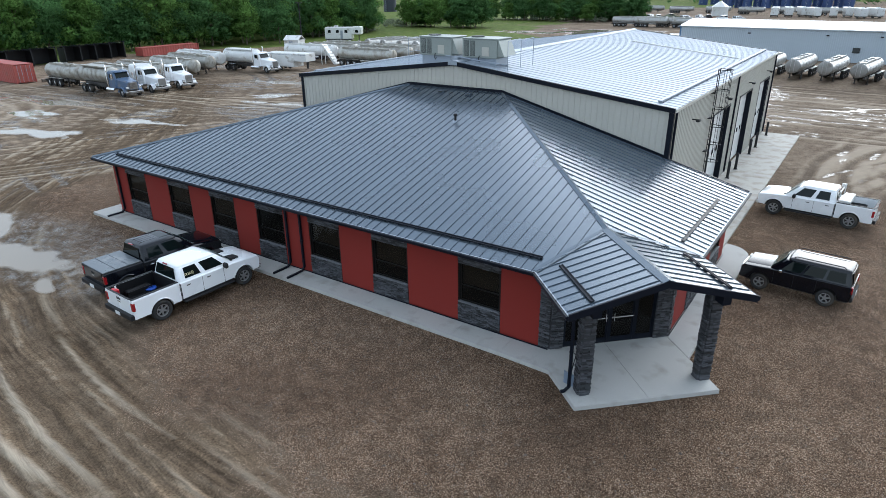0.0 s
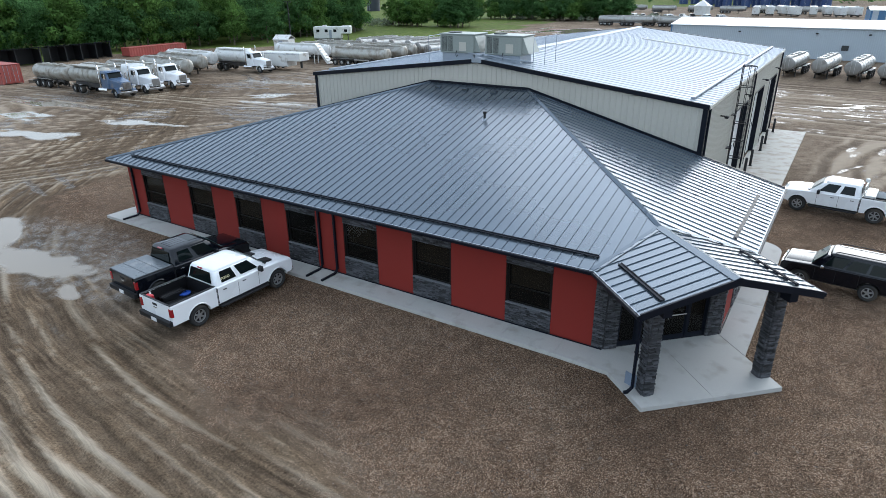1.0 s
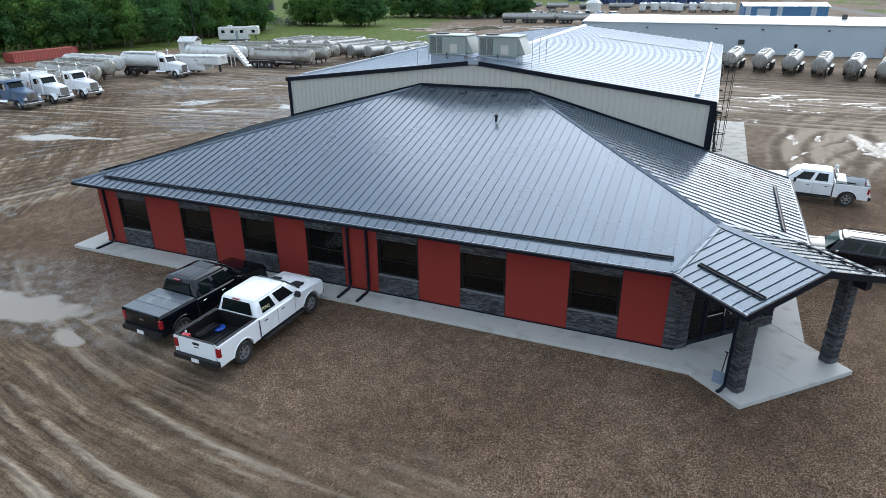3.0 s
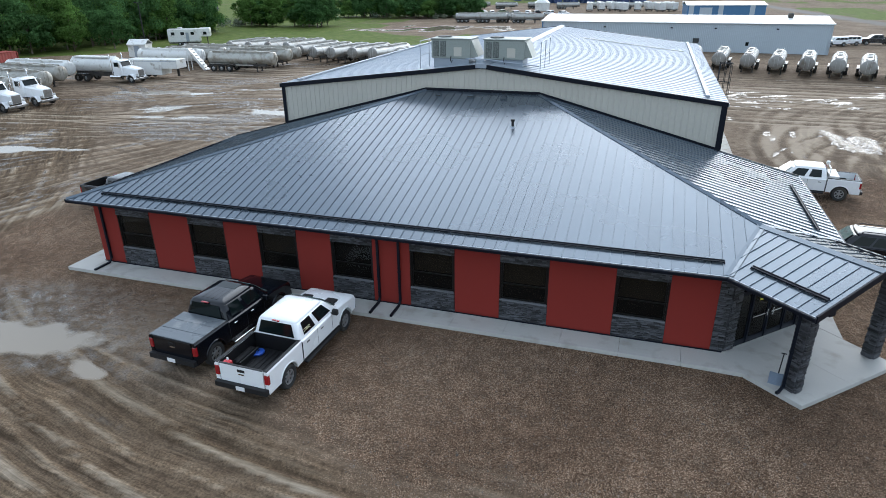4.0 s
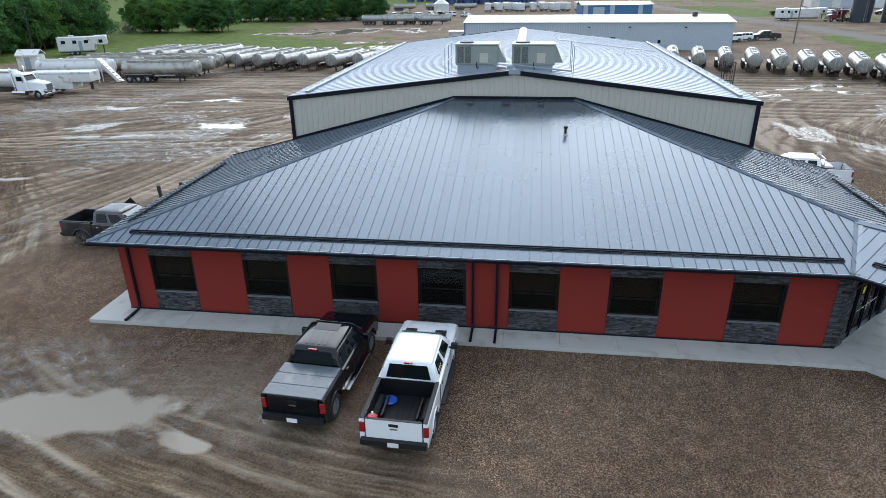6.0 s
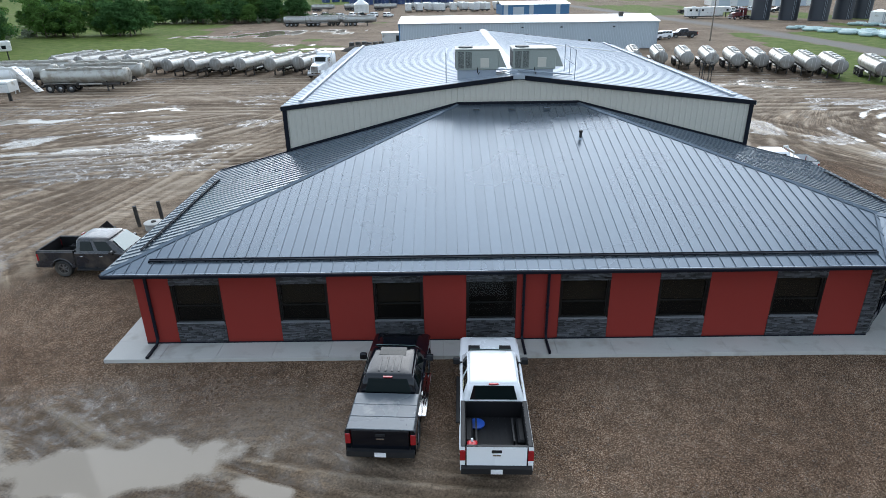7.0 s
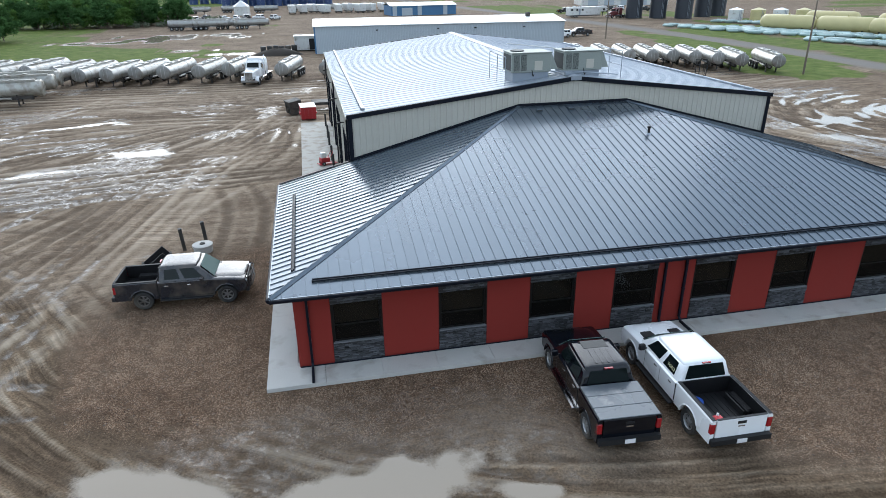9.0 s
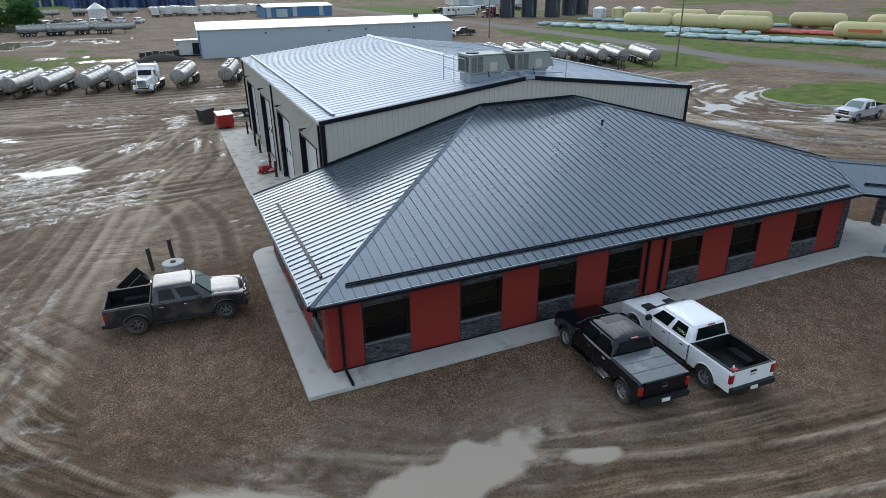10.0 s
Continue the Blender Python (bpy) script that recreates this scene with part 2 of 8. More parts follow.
# ---- mesh helpers ----
class Geo:
    """Collects points and faces for one mesh."""

    def __init__(self):
        self.v, self.f = [], []

    def add(self, verts, faces):
        k = len(self.v)
        self.v += [tuple(p) for p in verts]
        self.f += [tuple(i + k for i in q) for q in faces]
        return self

    def box(self, x0, x1, y0, y1, z0, z1, m=None, c=0.0):
        """A box; c is the width of the chamfer along its upright and level edges."""
        x0, x1, y0, y1, z0, z1 = min(x0, x1), max(x0, x1), min(y0, y1), max(y0, y1), min(z0, z1), max(z0, z1)
        if c <= 0:
            p = [(x, y, z) for z in (z0, z1) for x, y in ((x0, y0), (x1, y0), (x1, y1), (x0, y1))]
            q = [(3, 2, 1, 0), (4, 5, 6, 7), (0, 1, 5, 4), (1, 2, 6, 5), (2, 3, 7, 6), (3, 0, 4, 7)]
        else:
            c = min(c, (x1 - x0) * 0.45, (y1 - y0) * 0.45, (z1 - z0) * 0.45)
            def ring(i, z):
                a, b, d, e = x0 + i, x1 - i, y0 + i, y1 - i
                k = c * 0.6
                return [(a + k, d, z), (b - k, d, z), (b, d + k, z), (b, e - k, z), (b - k, e, z), (a + k, e, z), (a, e - k, z), (a, d + k, z)]
            p = ring(c, z0) + ring(0, z0 + c) + ring(0, z1 - c) + ring(c, z1)
            q = [tuple(range(7, -1, -1)), tuple(range(24, 32))]
            for r in range(3):
                q += [(8 * r + i, 8 * r + (i + 1) % 8, 8 * r + 8 + (i + 1) % 8, 8 * r + 8 + i) for i in range(8)]
        if m is not None:
            p = [m @ Vector(a) for a in p]
        return self.add(p, q)

    def loft(self, rings, caps=True):
        """A skin through closed rings that all have the same number of points."""
        n = len(rings[0])
        p = [a for r in rings for a in r]
        q = [(n * r + i, n * r + (i + 1) % n, n * (r + 1) + (i + 1) % n, n * (r + 1) + i) for r in range(len(rings) - 1) for i in range(n)]
        if caps:
            q += [tuple(range(n - 1, -1, -1)), tuple(range(n * (len(rings) - 1), n * len(rings)))]
        return self.add(p, q)

    def tube(self, pts, r, n=8, caps=True):
        """A round bar along points; r is a radius or one for each point."""
        pts = [Vector(p) for p in pts]
        rr = r if isinstance(r, (list, tuple)) else [r] * len(pts)
        rings = []
        for i, p in enumerate(pts):
            d = (pts[min(i + 1, len(pts) - 1)] - pts[max(i - 1, 0)]).normalized()
            a = d.orthogonal().normalized() if abs(d.z) > 0.95 else d.cross(Vector((0, 0, 1))).normalized()
            b = d.cross(a)
            rings.append([p + rr[i] * (math.cos(2 * math.pi * k / n) * a + math.sin(2 * math.pi * k / n) * b) for k in range(n)])
        return self.loft(rings, caps)

    def poly(self, pts, thick, up):
        """A flat plate: its outline, extruded by thick against the direction up."""
        up = Vector(up).normalized() * thick
        n = len(pts)
        p = [Vector(a) for a in pts] + [Vector(a) - up for a in pts]
        q = [tuple(range(n)), tuple(range(2 * n - 1, n - 1, -1))] + [(i, i + n, (i + 1) % n + n, (i + 1) % n) for i in range(n)]
        return self.add(p, q)

    def mesh(self, name, material, smooth=None):
        me = bpy.data.meshes.new(name)
        me.from_pydata(self.v, [], self.f)
        bm = bmesh.new()
        bm.from_mesh(me)
        bmesh.ops.recalc_face_normals(bm, faces=bm.faces)
        bm.to_mesh(me)
        bm.free()
        me.materials.append(material)
        if smooth:
            me.polygons.foreach_set("use_smooth", [True] * len(me.polygons))
            me.set_sharp_from_angle(angle=radians(smooth))
        return me


def part(name, geo, material, parent=None, label="", smooth=None):
    """Links a Geo, or a ready mesh, as one mesh object under a thing or part."""
    ob = new(name, geo if isinstance(geo, bpy.types.Mesh) else geo.mesh(name, material, smooth))
    ob.parent = parent
    if label:
        ob["label"] = label
    return ob


def thing(name, label, category, m=None, group="", kind=""):
    """An Empty at a thing's base, to hold its parts."""
    ob = new(name)
    ob.empty_display_size = 0.3
    if m is not None:
        ob.matrix_basis = m
    return tagged(ob, label, category, group, kind)


def clip(poly, axis, limit, keep_less):
    """A convex outline cut along one coordinate."""
    out = []
    for i, a in enumerate(poly):
        b = poly[(i + 1) % len(poly)]
        ina, inb = (a[axis] <= limit) == keep_less, (b[axis] <= limit) == keep_less
        if ina:
            out.append(a)
        if ina != inb:
            t = (limit - a[axis]) / (b[axis] - a[axis])
            out.append(tuple(a[k] + t * (b[k] - a[k]) for k in range(2)))
    return out


# ---- ground ----
def smooth_noise(x, y, s, seed):
    """Cheap value noise on arrays, about 0 to 1."""
    r = np.random.RandomState(seed).rand(64, 64)
    u, v = x / s, y / s
    i, j = np.floor(u).astype(int), np.floor(v).astype(int)
    a, b = u - i, v - j
    a, b = a * a * (3 - 2 * a), b * b * (3 - 2 * b)
    g = lambda p, q: r[p % 64, q % 64]
    return (g(i, j) * (1 - a) + g(i + 1, j) * a) * (1 - b) + (g(i, j + 1) * (1 - a) + g(i + 1, j + 1) * a) * b


def step(x, a, b):
    t = np.clip((x - a) / (b - a), 0, 1)
    return t * t * (3 - 2 * t)


def spread(lo, marks, hi):
    """Coordinates: even steps between marks (place, step), ever coarser outside."""
    mid = []
    for (a, st), (b, _) in zip(marks[:-1], marks[1:]):
        mid += list(np.arange(a, b - 1e-6, st))
    mid.append(marks[-1][0])
    left, right = [], []
    x, st = marks[0][0], marks[0][1]
    while x > lo:
        st = min(st * 1.1, 120)
        x -= st
        left.append(x)
    x, st = marks[-1][0], marks[-2][1]
    while x < hi:
        st = min(st * 1.1, 120)
        x += st
        right.append(x)
    return np.array(left[::-1] + mid + right)


GX = spread(-2500, [(-72, 0.4), (-24, 0.12), (28, 0.2), (45, 0.4), (70, 0.4)], 2500)
GY = spread(-300, [(-22, 0.11), (2, 0.2), (30, 0.35), (72, 0.4)], 3500)
X, Y = np.meshgrid(GX, GY, indexing="ij")
# wheel tracks drawn on a fine raster
RX0, RY0, RES = -95.0, -30.0, 0.11
marks = np.zeros((1732, 1282))
sheen = np.zeros_like(marks)
trng = random.Random(11)


def draw_track(pts, width=0.32, depth=1.0, pair=1.9, wet=0.0, light=False):
    """A pair of wheel tracks along a smooth line through pts."""
    P = [Vector((*p, 0)) for p in pts]
    line = []
    for i in range(len(P) - 1):
        p0, p1, p2, p3 = P[max(i - 1, 0)], P[i], P[i + 1], P[min(i + 2, len(P) - 1)]
        n = max(4, int((p2 - p1).length / 0.2))
        for k in range(n):
            t = k / n
            line.append(0.5 * (2 * p1 + (p2 - p0) * t + (2 * p0 - 5 * p1 + 4 * p2 - p3) * t * t + (3 * p1 - p0 - 3 * p2 + p3) * t ** 3))
    R = 8
    fade, f = 1.0, trng.random() * 6
    for i in range(len(line) - 1):
        d = (line[i + 1] - line[i])
        if d.length < 1e-6:
            continue
        d.normalize()
        nrm = Vector((-d.y, d.x, 0))
        fade = depth * max(0.0, 0.6 + 0.3 * math.sin(i * 0.017 + f) + 0.3 * math.sin(i * 0.063 + 3 * f) + trng.uniform(-0.12, 0.12)) * min(1, i / 30, (len(line) - i) / 30)
        for o in (-pair / 2, pair / 2):
            c = line[i] + nrm * o
            a, b = int((c.x - RX0) / RES), int((c.y - RY0) / RES)
            if R < a < marks.shape[0] - R - 1 and R < b < marks.shape[1] - R - 1:
                ii, jj = np.meshgrid(np.arange(a - R, a + R + 1), np.arange(b - R, b + R + 1), indexing="ij")
                px, py = RX0 + ii * RES - c.x, RY0 + jj * RES - c.y
                dist = np.abs(px * nrm.x + py * nrm.y)
                near = np.clip(1.6 - np.abs(px * d.x + py * d.y) / 0.1, 0, 1)
                st = np.exp(-(dist / width) ** 2) * min(fade, 1) * near
                sl = (slice(a - R, a + R + 1), slice(b - R, b + R + 1))
                lip = np.exp(-((dist - 1.75 * width) / (0.55 * width)) ** 2) * 0.35 * min(fade, 1) * near
                marks[sl] = marks[sl] * (1 - st) * (1 - lip) + (0.9 if light else -1.0) * st + (0.0 if light else 0.8) * lip
                sheen[sl] = sheen[sl] * (1 - st) + wet * st


# the sweep round the front corner
main = [(-40, 34), (-26, 20), (-15, 8), (-7.5, -2), (2, -8.2), (14, -11), (28, -12.5), (48, -13)]
for k in range(40):
    o = trng.uniform(-6.5, 2.9) if k > 5 else (-0.2, -1.5, -2.6, 0.9, -4.0, 2.0)[k]
    draw_track([(x + o * 0.75 + trng.uniform(-1.1, 1.1), y + o * 0.75 + trng.uniform(-1.1, 1.1)) for x, y in main], trng.uniform(0.09, 0.2), trng.uniform(0.5, 1.0), trng.choice((1.7, 2.0, 2.2)), trng.choice((0, 0, 0, 0.45)), light=k % 3 == 1)
# the yard at the back and side
for k in range(110):
    x0, y0 = trng.uniform(-75, -2), trng.uniform(8, 62)
    a = radians(trng.gauss(10, 24))
    bend = trng.uniform(-0.35, 0.35)
    pts = []
    for j in range(5):
        pts.append((x0 + 8 * j * math.cos(a + bend * j), y0 + 8 * j * math.sin(a + bend * j)))
    if max(p[0] for p in pts) < 0.5 or min(p[1] for p in pts) > 44:
        draw_track(pts, trng.uniform(0.18, 0.4), trng.uniform(0.4, 1.0), trng.choice((1.8, 2.0, 2.2)), trng.choice((0, 0, 0.5, 1.0)), light=k % 3 == 1)
# lorries fan out from the shop's back corner and cross the yard
for k in range(30):
    ex, ey = trng.uniform(-34, -12), trng.uniform(6, 40)
    sx, sy = trng.uniform(-2.5, 1.5), trng.uniform(47, 53)
    bx, by = 0.5 * (sx + ex) + trng.uniform(-2, 4), 0.5 * (sy + ey) + trng.uniform(-3, 3)
    draw_track([(sx + 9, sy + 2), (sx, sy), (bx, by), (ex, ey), (2 * ex - bx, 2 * ey - by)], trng.uniform(0.16, 0.34), trng.uniform(0.5, 1.0), trng.choice((1.8, 2.1)), trng.choice((0, 0.6, 1.0, 1.0)), light=k % 4 == 1)
for k in range(26):
    y0 = trng.uniform(24, 34)
    draw_track([(1.0, y0 + 1.5), (-9, y0 + trng.uniform(-1, 1)), (-18, y0 - 1.5 + trng.uniform(-1.5, 1.5)), (-34, y0 - 5 + trng.uniform(-3, 3)), (-60, y0 - 8)], trng.uniform(0.16, 0.32), trng.uniform(0.5, 1.0), 2.0, trng.choice((0, 0.5, 1.0)), light=k % 3 == 1)
for k in range(16):
    o = trng.uniform(-4, 3)
    draw_track([(-5 + o, 36), (-8.5 + o, 28), (-10 + o, 20), (-11.5 + o, 12), (-14 + o, 2), (-20 + o, -8)], trng.uniform(0.15, 0.3), trng.uniform(0.4, 1.0), trng.choice((1.7, 2.0)), trng.choice((0, 0, 0.5)), light=k % 2 == 1)
for k in range(90):
    r = trng.uniform(12, 34)
    a0 = trng.uniform(150, 230)
    cx, cy = trng.uniform(58, 72), trng.uniform(18, 44)
    pts = [(cx + r * math.cos(radians(a0 + 22 * j)), cy + 0.8 * r * math.sin(radians(a0 + 22 * j))) for j in range(-3, 4)]
    if min(p[0] for p in pts) > 33:
        draw_track(pts, trng.uniform(0.2, 0.45), trng.uniform(0.4, 1), 2.0, trng.choice((0, 0, 0.5, 1.0)), light=k % 3 == 1)
for k in range(60):
    y = trng.uniform(44, 72)
    draw_track([(x, y + trng.uniform(-1.5, 1.5) - 0.05 * (x - 10)) for x in (-40, -15, 10, 35, 60)], trng.uniform(0.2, 0.4), trng.uniform(0.4, 1), 2.0, trng.choice((0, 0, 0.5, 1.0)), light=k % 3 == 1)


def sample(field):
    u, v = (X - RX0) / RES, (Y - RY0) / RES
    i, j = np.floor(u).astype(int), np.floor(v).astype(int)
    ok = (i >= 0) & (j >= 0) & (i < field.shape[0] - 1) & (j < field.shape[1] - 1)
    i, j = np.clip(i, 0, field.shape[0] - 2), np.clip(j, 0, field.shape[1] - 2)
    a, b = np.clip(u - i, 0, 1), np.clip(v - j, 0, 1)
    return np.where(ok, (field[i, j] * (1 - a) + field[i + 1, j] * a) * (1 - b) + (field[i, j + 1] * (1 - a) + field[i + 1, j + 1] * a) * b, 0)


mark, wetrut = np.clip(2.0 * sample(marks), -1, 1), np.clip(1.4 * sample(sheen), 0, 1)
rut, ridge = np.maximum(-mark, 0), np.maximum(mark, 0)
n3, n8, n1 = smooth_noise(X, Y, 3.1, 1), smooth_noise(X, Y, 9.0, 2), smooth_noise(X, Y, 0.9, 3)
n30 = smooth_noise(X, Y, 31.0, 4)
# along and across the ways that vehicles take: the sweep, the yard, the turning circle
spine = []
for i in range(len(main) - 1):
    P = [Vector((*main[max(min(i + k, len(main) - 1), 0)], 0)) for k in (-1, 0, 1, 2)]
    for k in range(14):
        t = k / 14
        spine.append(0.5 * (2 * P[1] + (P[2] - P[0]) * t + (2 * P[0] - 5 * P[1] + 4 * P[2] - P[3]) * t * t + (3 * P[1] - P[0] - 3 * P[2] + P[3]) * t ** 3))
best, across, along, run = np.full(X.shape, 1e9), np.zeros_like(X), np.zeros_like(X), 0.0
for p, q in zip(spine[:-1], spine[1:]):
    dx, dy = q.x - p.x, q.y - p.y
    ln = math.hypot(dx, dy)
    tt = np.clip(((X - p.x) * dx + (Y - p.y) * dy) / ln ** 2, 0, 1)
    ox, oy = X - p.x - tt * dx, Y - p.y - tt * dy
    dist = np.hypot(ox, oy)
    hit = dist < best
    best = np.where(hit, dist, best)
    across = np.where(hit, np.sign(dx * oy - dy * ox) * dist, across)
    along = np.where(hit, run + tt * ln, along)
    run += ln
sweep = step(across + (n3 - 0.5) * 2, -9, -6.5) * (1 - step(across + (n3 - 0.5) * 2, 2.2, 4.0))
swirl = step(X + (n8 - 0.5) * 8, 34, 44) * (1 - step(Y + (n8 - 0.5) * 10, 44, 54))
warp_u = X * 0.978 + Y * 0.208 + 5 * smooth_noise(X, Y, 14, 6)
warp_v = -X * 0.208 + Y * 0.978 + 7 * smooth_noise(X, Y, 17, 7) + 2.5 * smooth_noise(X, Y, 6, 8)
ring_r = np.hypot(X - 66, (Y - 30) * 1.25) + 3 * smooth_noise(X, Y, 9, 12)
ring_a = np.arctan2(Y - 30, X - 66) * 24
calm = step(X, 26, 29) * (1 - step(X + (n8 - 0.5) * 8, 38, 46)) * (1 - step(Y + (n3 - 0.5) * 4, 38, 44))
streak_w = [0.7 * sweep, 0.9 * swirl * (1 - sweep), 0.48 * (1 - sweep) * (1 - swirl) * (1 - 0.8 * calm)]
# washed gravel round the office
edge = np.interp(X, [-11, -8, 0, 8, 14, 20, 30, 45], [14, -3.0, -3.6, -4.8, -7.4, -9.2, -10.5, -16])
gravel = step(Y - edge + (n3 - 0.5) * 3.0, -3.0, 2.6) * step(X + (n3 - 0.5) * 2, -12.5, -6.0) * (1 - step(X + (n8 - 0.5) * 6, 38, 46))
gravel *= 1 - step(Y + (n8 - 0.5) * 5, np.where(X < 15, 9, 22), np.where(X < 15, 14, 30))
# grass
gy = np.interp(X, [-120, -90, -58, -45, -24, -5, 12], [40, 62, 93, 107, 102, 112, 125])
grass = step(Y - gy + (n8 - 0.5) * 8, -2, 2) * (1 - step(X + (n8 - 0.5) * 10, -12, 0))
grass *= 1 - step(1.25 - np.hypot((X + 27) / 27, (Y - 150) / 22) + (n8 - 0.5) * 0.5, 0.15, 0.35)
grass *= 1 - step(1.2 - np.hypot((X + 8) / 16, (Y - 124) / 8) + (n8 - 0.5) * 0.6, 0.15, 0.35)
grass = np.maximum(grass, step(-X - 84 + (n8 - 0.5) * 6, 0, 4))
grass = np.maximum(grass, step(-X - 30, 0, 10) * step(Y, 200, 215))
bank = step(X + (n3 - 0.5) * 3 - np.interp(Y, [40, 54, 60, 95, 110], [73, 66, 62, 70, 76]), -1, 1.5) * step(Y - 53 + (n3 - 0.5) * 3, -1, 1) 
road_x = np.interp(Y, [-40, 10, 35, 60, 100, 157, 210, 400], [150, 110, 92, 86, 88, 87, 80, 60])
bank = np.maximum(bank, step(X - road_x - 4, 0, 2) * step(Y, 20, 30)) * (0.55 + 0.45 * step(n8 + 0.25 * n3, 0.3, 0.5))
bank *= 1 - step(X, 100, 104) * step(n8 + n3, 0.8, 1.0) * 0.8
bank *= 1 - step(Y + (n30 - 0.5) * 30, 125, 140) * step(n8 * 0.5 + n30, 0.55, 0.75)
isle = step(1.1 - np.hypot((X - 72) / 12.5, (Y - 30.5 + 0.25 * (X - 72) * 0) / 7.0) + (n3 - 0.5) * 0.12, 0.08, 0.16)
grass = np.clip(np.maximum(grass, np.maximum(bank * step(Y, 50, 54) + bank * step(X, 95, 99), isle)), 0, 1)
grass *= 1 - 0.95 * step(Y + (n8 - 0.5) * 10, 160, 166) * (1 - step(Y + (n30 - 0.5) * 40, 330, 350)) * step(X + (n8 - 0.5) * 14, -62, -52) * (1 - step(X + (n8 - 0.5) * 10, 74, 80)) * step(n8 * 0.6 + n3 * 0.4, 0.22, 0.36)
far = step(np.hypot(X - 10, Y - 100), 330, 380)
grass = np.maximum(grass, far)
grass *= 0.55 + 0.45 * step(n3 + n1 * 0.5 + n8 * 0.4, 0.55, 0.95)
road = np.exp(-((X - road_x) / 3.6) ** 4) * step(Y, 5, 25)
grass *= 1 - road
# standing water
water = np.zeros_like(X)
comb = smooth_noise(warp_u * 0.22, warp_v, 0.9, 21)
whirl = smooth_noise(ring_a * 0.1, ring_r, 0.75, 22)
yard = step(np.maximum(Y - 3, -X - 9), 0, 3)
for cx, cy, rx, ry, rot in ((2.4, -6.5, 4.4, 1.1, 8), (6.2, -7.3, 1.1, 0.42, -20), (-4.5, -5.0, 2.6, 0.8, -30), (-29, 7.3, 4.2, 1.5, 20), (-24, 16, 5, 0.8, 15), (-37, 12, 3, 1.6, 0),
                            (-17.2, 47.6, 2.7, 1.0, 0), (-13.3, 34.8, 2.6, 0.9, 0), (-20, 30, 4, 0.8, 10), (52, 32, 6, 1.6, 12), (57, 22.0, 4.5, 1.4, 5), (50, 24, 4, 1.0, -30), 
                            (-30, 152, 16, 6, 0), (-40, 143, 9, 3, 0), (-11.5, 109.5, 6.5, 2.2, -10), (-2, 113, 5, 1.5, 0), (-22, 118, 5, 1.5, 0), (-1.2, 18.3, 0.7, 0.22, 10), (-0.9, 16.9, 0.9, 0.2, 12), (-33, 42, 5, 1, 12), (-22, 47, 5, 0.9, 10), (-45, 17, 6, 1.2, 12)):
    c, s = math.cos(radians(rot)), math.sin(radians(rot))
    u, v = (X - cx) * c + (Y - cy) * s, -(X - cx) * s + (Y - cy) * c
    d = 1 - np.hypot(u / rx, v / ry) + (n1 - 0.5) * 0.6 + (n3 - 0.5) * 0.9 + np.where(X > 38, (whirl - 0.5) * 2.4, (comb - 0.5) * 1.5) * yard
    water = np.maximum(water, step(d, -0.4, 0.55))
# shallow sheets left in the ruts of the turning ground and the open yard
water = np.maximum(water, step(1.15 - np.hypot((X - 58.5) / 15, (Y - 31) / 14) + (n8 - 0.5) * 0.6, 0.1, 0.4) * step(whirl + 0.5 * n3, 0.78, 0.98) * 0.85)
water = np.maximum(water, step(1.1 - np.hypot((X + 21) / 19, (Y - 27) / 15) + (n8 - 0.5) * 0.8, 0.1, 0.4) * step(comb + 0.6 * n3, 1.12, 1.34) * 0.7)
water = np.maximum(water, step(1.1 - np.hypot((X - 46) / 20, (Y - 58) / 7) + (n8 - 0.5) * 0.8, 0.1, 0.4) * step(comb + 0.6 * n3, 0.95, 1.2) * 0.8)
water *= (1 - isle) * (1 - step(X, 30, 32) * (1 - step(X, 43.5, 46)) * (1 - step(Y, 44, 47)))
grass *= 1 - step(water, 0.2, 0.5)
damp = np.clip(step(n8 + 0.35 * n3, 0.75, 1.15) * 0.25 + wetrut * step(n3 * 0.6 + n8 * 0.6, 0.5, 0.75), 0, 1) * (1 - gravel) * (1 - grass)
damp = np.maximum(damp, 0.55 * step(1.4 - np.hypot((X - 2) / 10, (Y + 5.2) / 3.6), 0, 0.8))
height = (0.04 * ridge - 0.08 * rut) * (1 - gravel) * (1 - grass) + 0.03 * (n3 - 0.5) + 0.02 * (n1 - 0.5) * (1 - gravel * 0.6) - 0.045 * water - 0.04
height += grass * (0.06 + 0.06 * n1)
still = step(water, 0.25, 0.6)
height = height * (1 - still) - 0.075 * still
near_building = (X > -1.6) & (X < 33.5) & (Y > -3.2) & (Y < 44)
height = np.where(near_building, np.minimum(height, -0.005), height)
nx, ny = X.shape
idx = np.arange(nx * ny).reshape(nx, ny)
quads = np.stack([idx[:-1, :-1], idx[1:, :-1], idx[1:, 1:], idx[:-1, 1:]], -1).reshape(-1, 4)
gm = bpy.data.meshes.new("ground")
gm.vertices.add(nx * ny)
gm.vertices.foreach_set("co", np.stack([X, Y, height], -1).ravel())
gm.loops.add(quads.size)
gm.loops.foreach_set("vertex_index", quads.ravel())
gm.polygons.add(len(quads))
gm.polygons.foreach_set("loop_start", np.arange(0, quads.size, 4))
gm.polygons.foreach_set("use_smooth", np.ones(len(quads), dtype=bool))
gm.update()
for name, field in (("gravel", gravel), ("grass", grass), ("water", water), ("damp", damp), ("rut", rut), ("u_a", along), ("v_a", across), ("u_b", ring_a), ("v_b", ring_r), ("u_c", warp_u), ("v_c", warp_v), ("w_a", streak_w[0]), ("w_b", streak_w[1]), ("w_c", streak_w[2]), ("ridge", ridge), ("road", road)):
    at = gm.attributes.new(name, "FLOAT", "POINT")
    at.data.foreach_set("value", field.astype(np.float32).ravel())


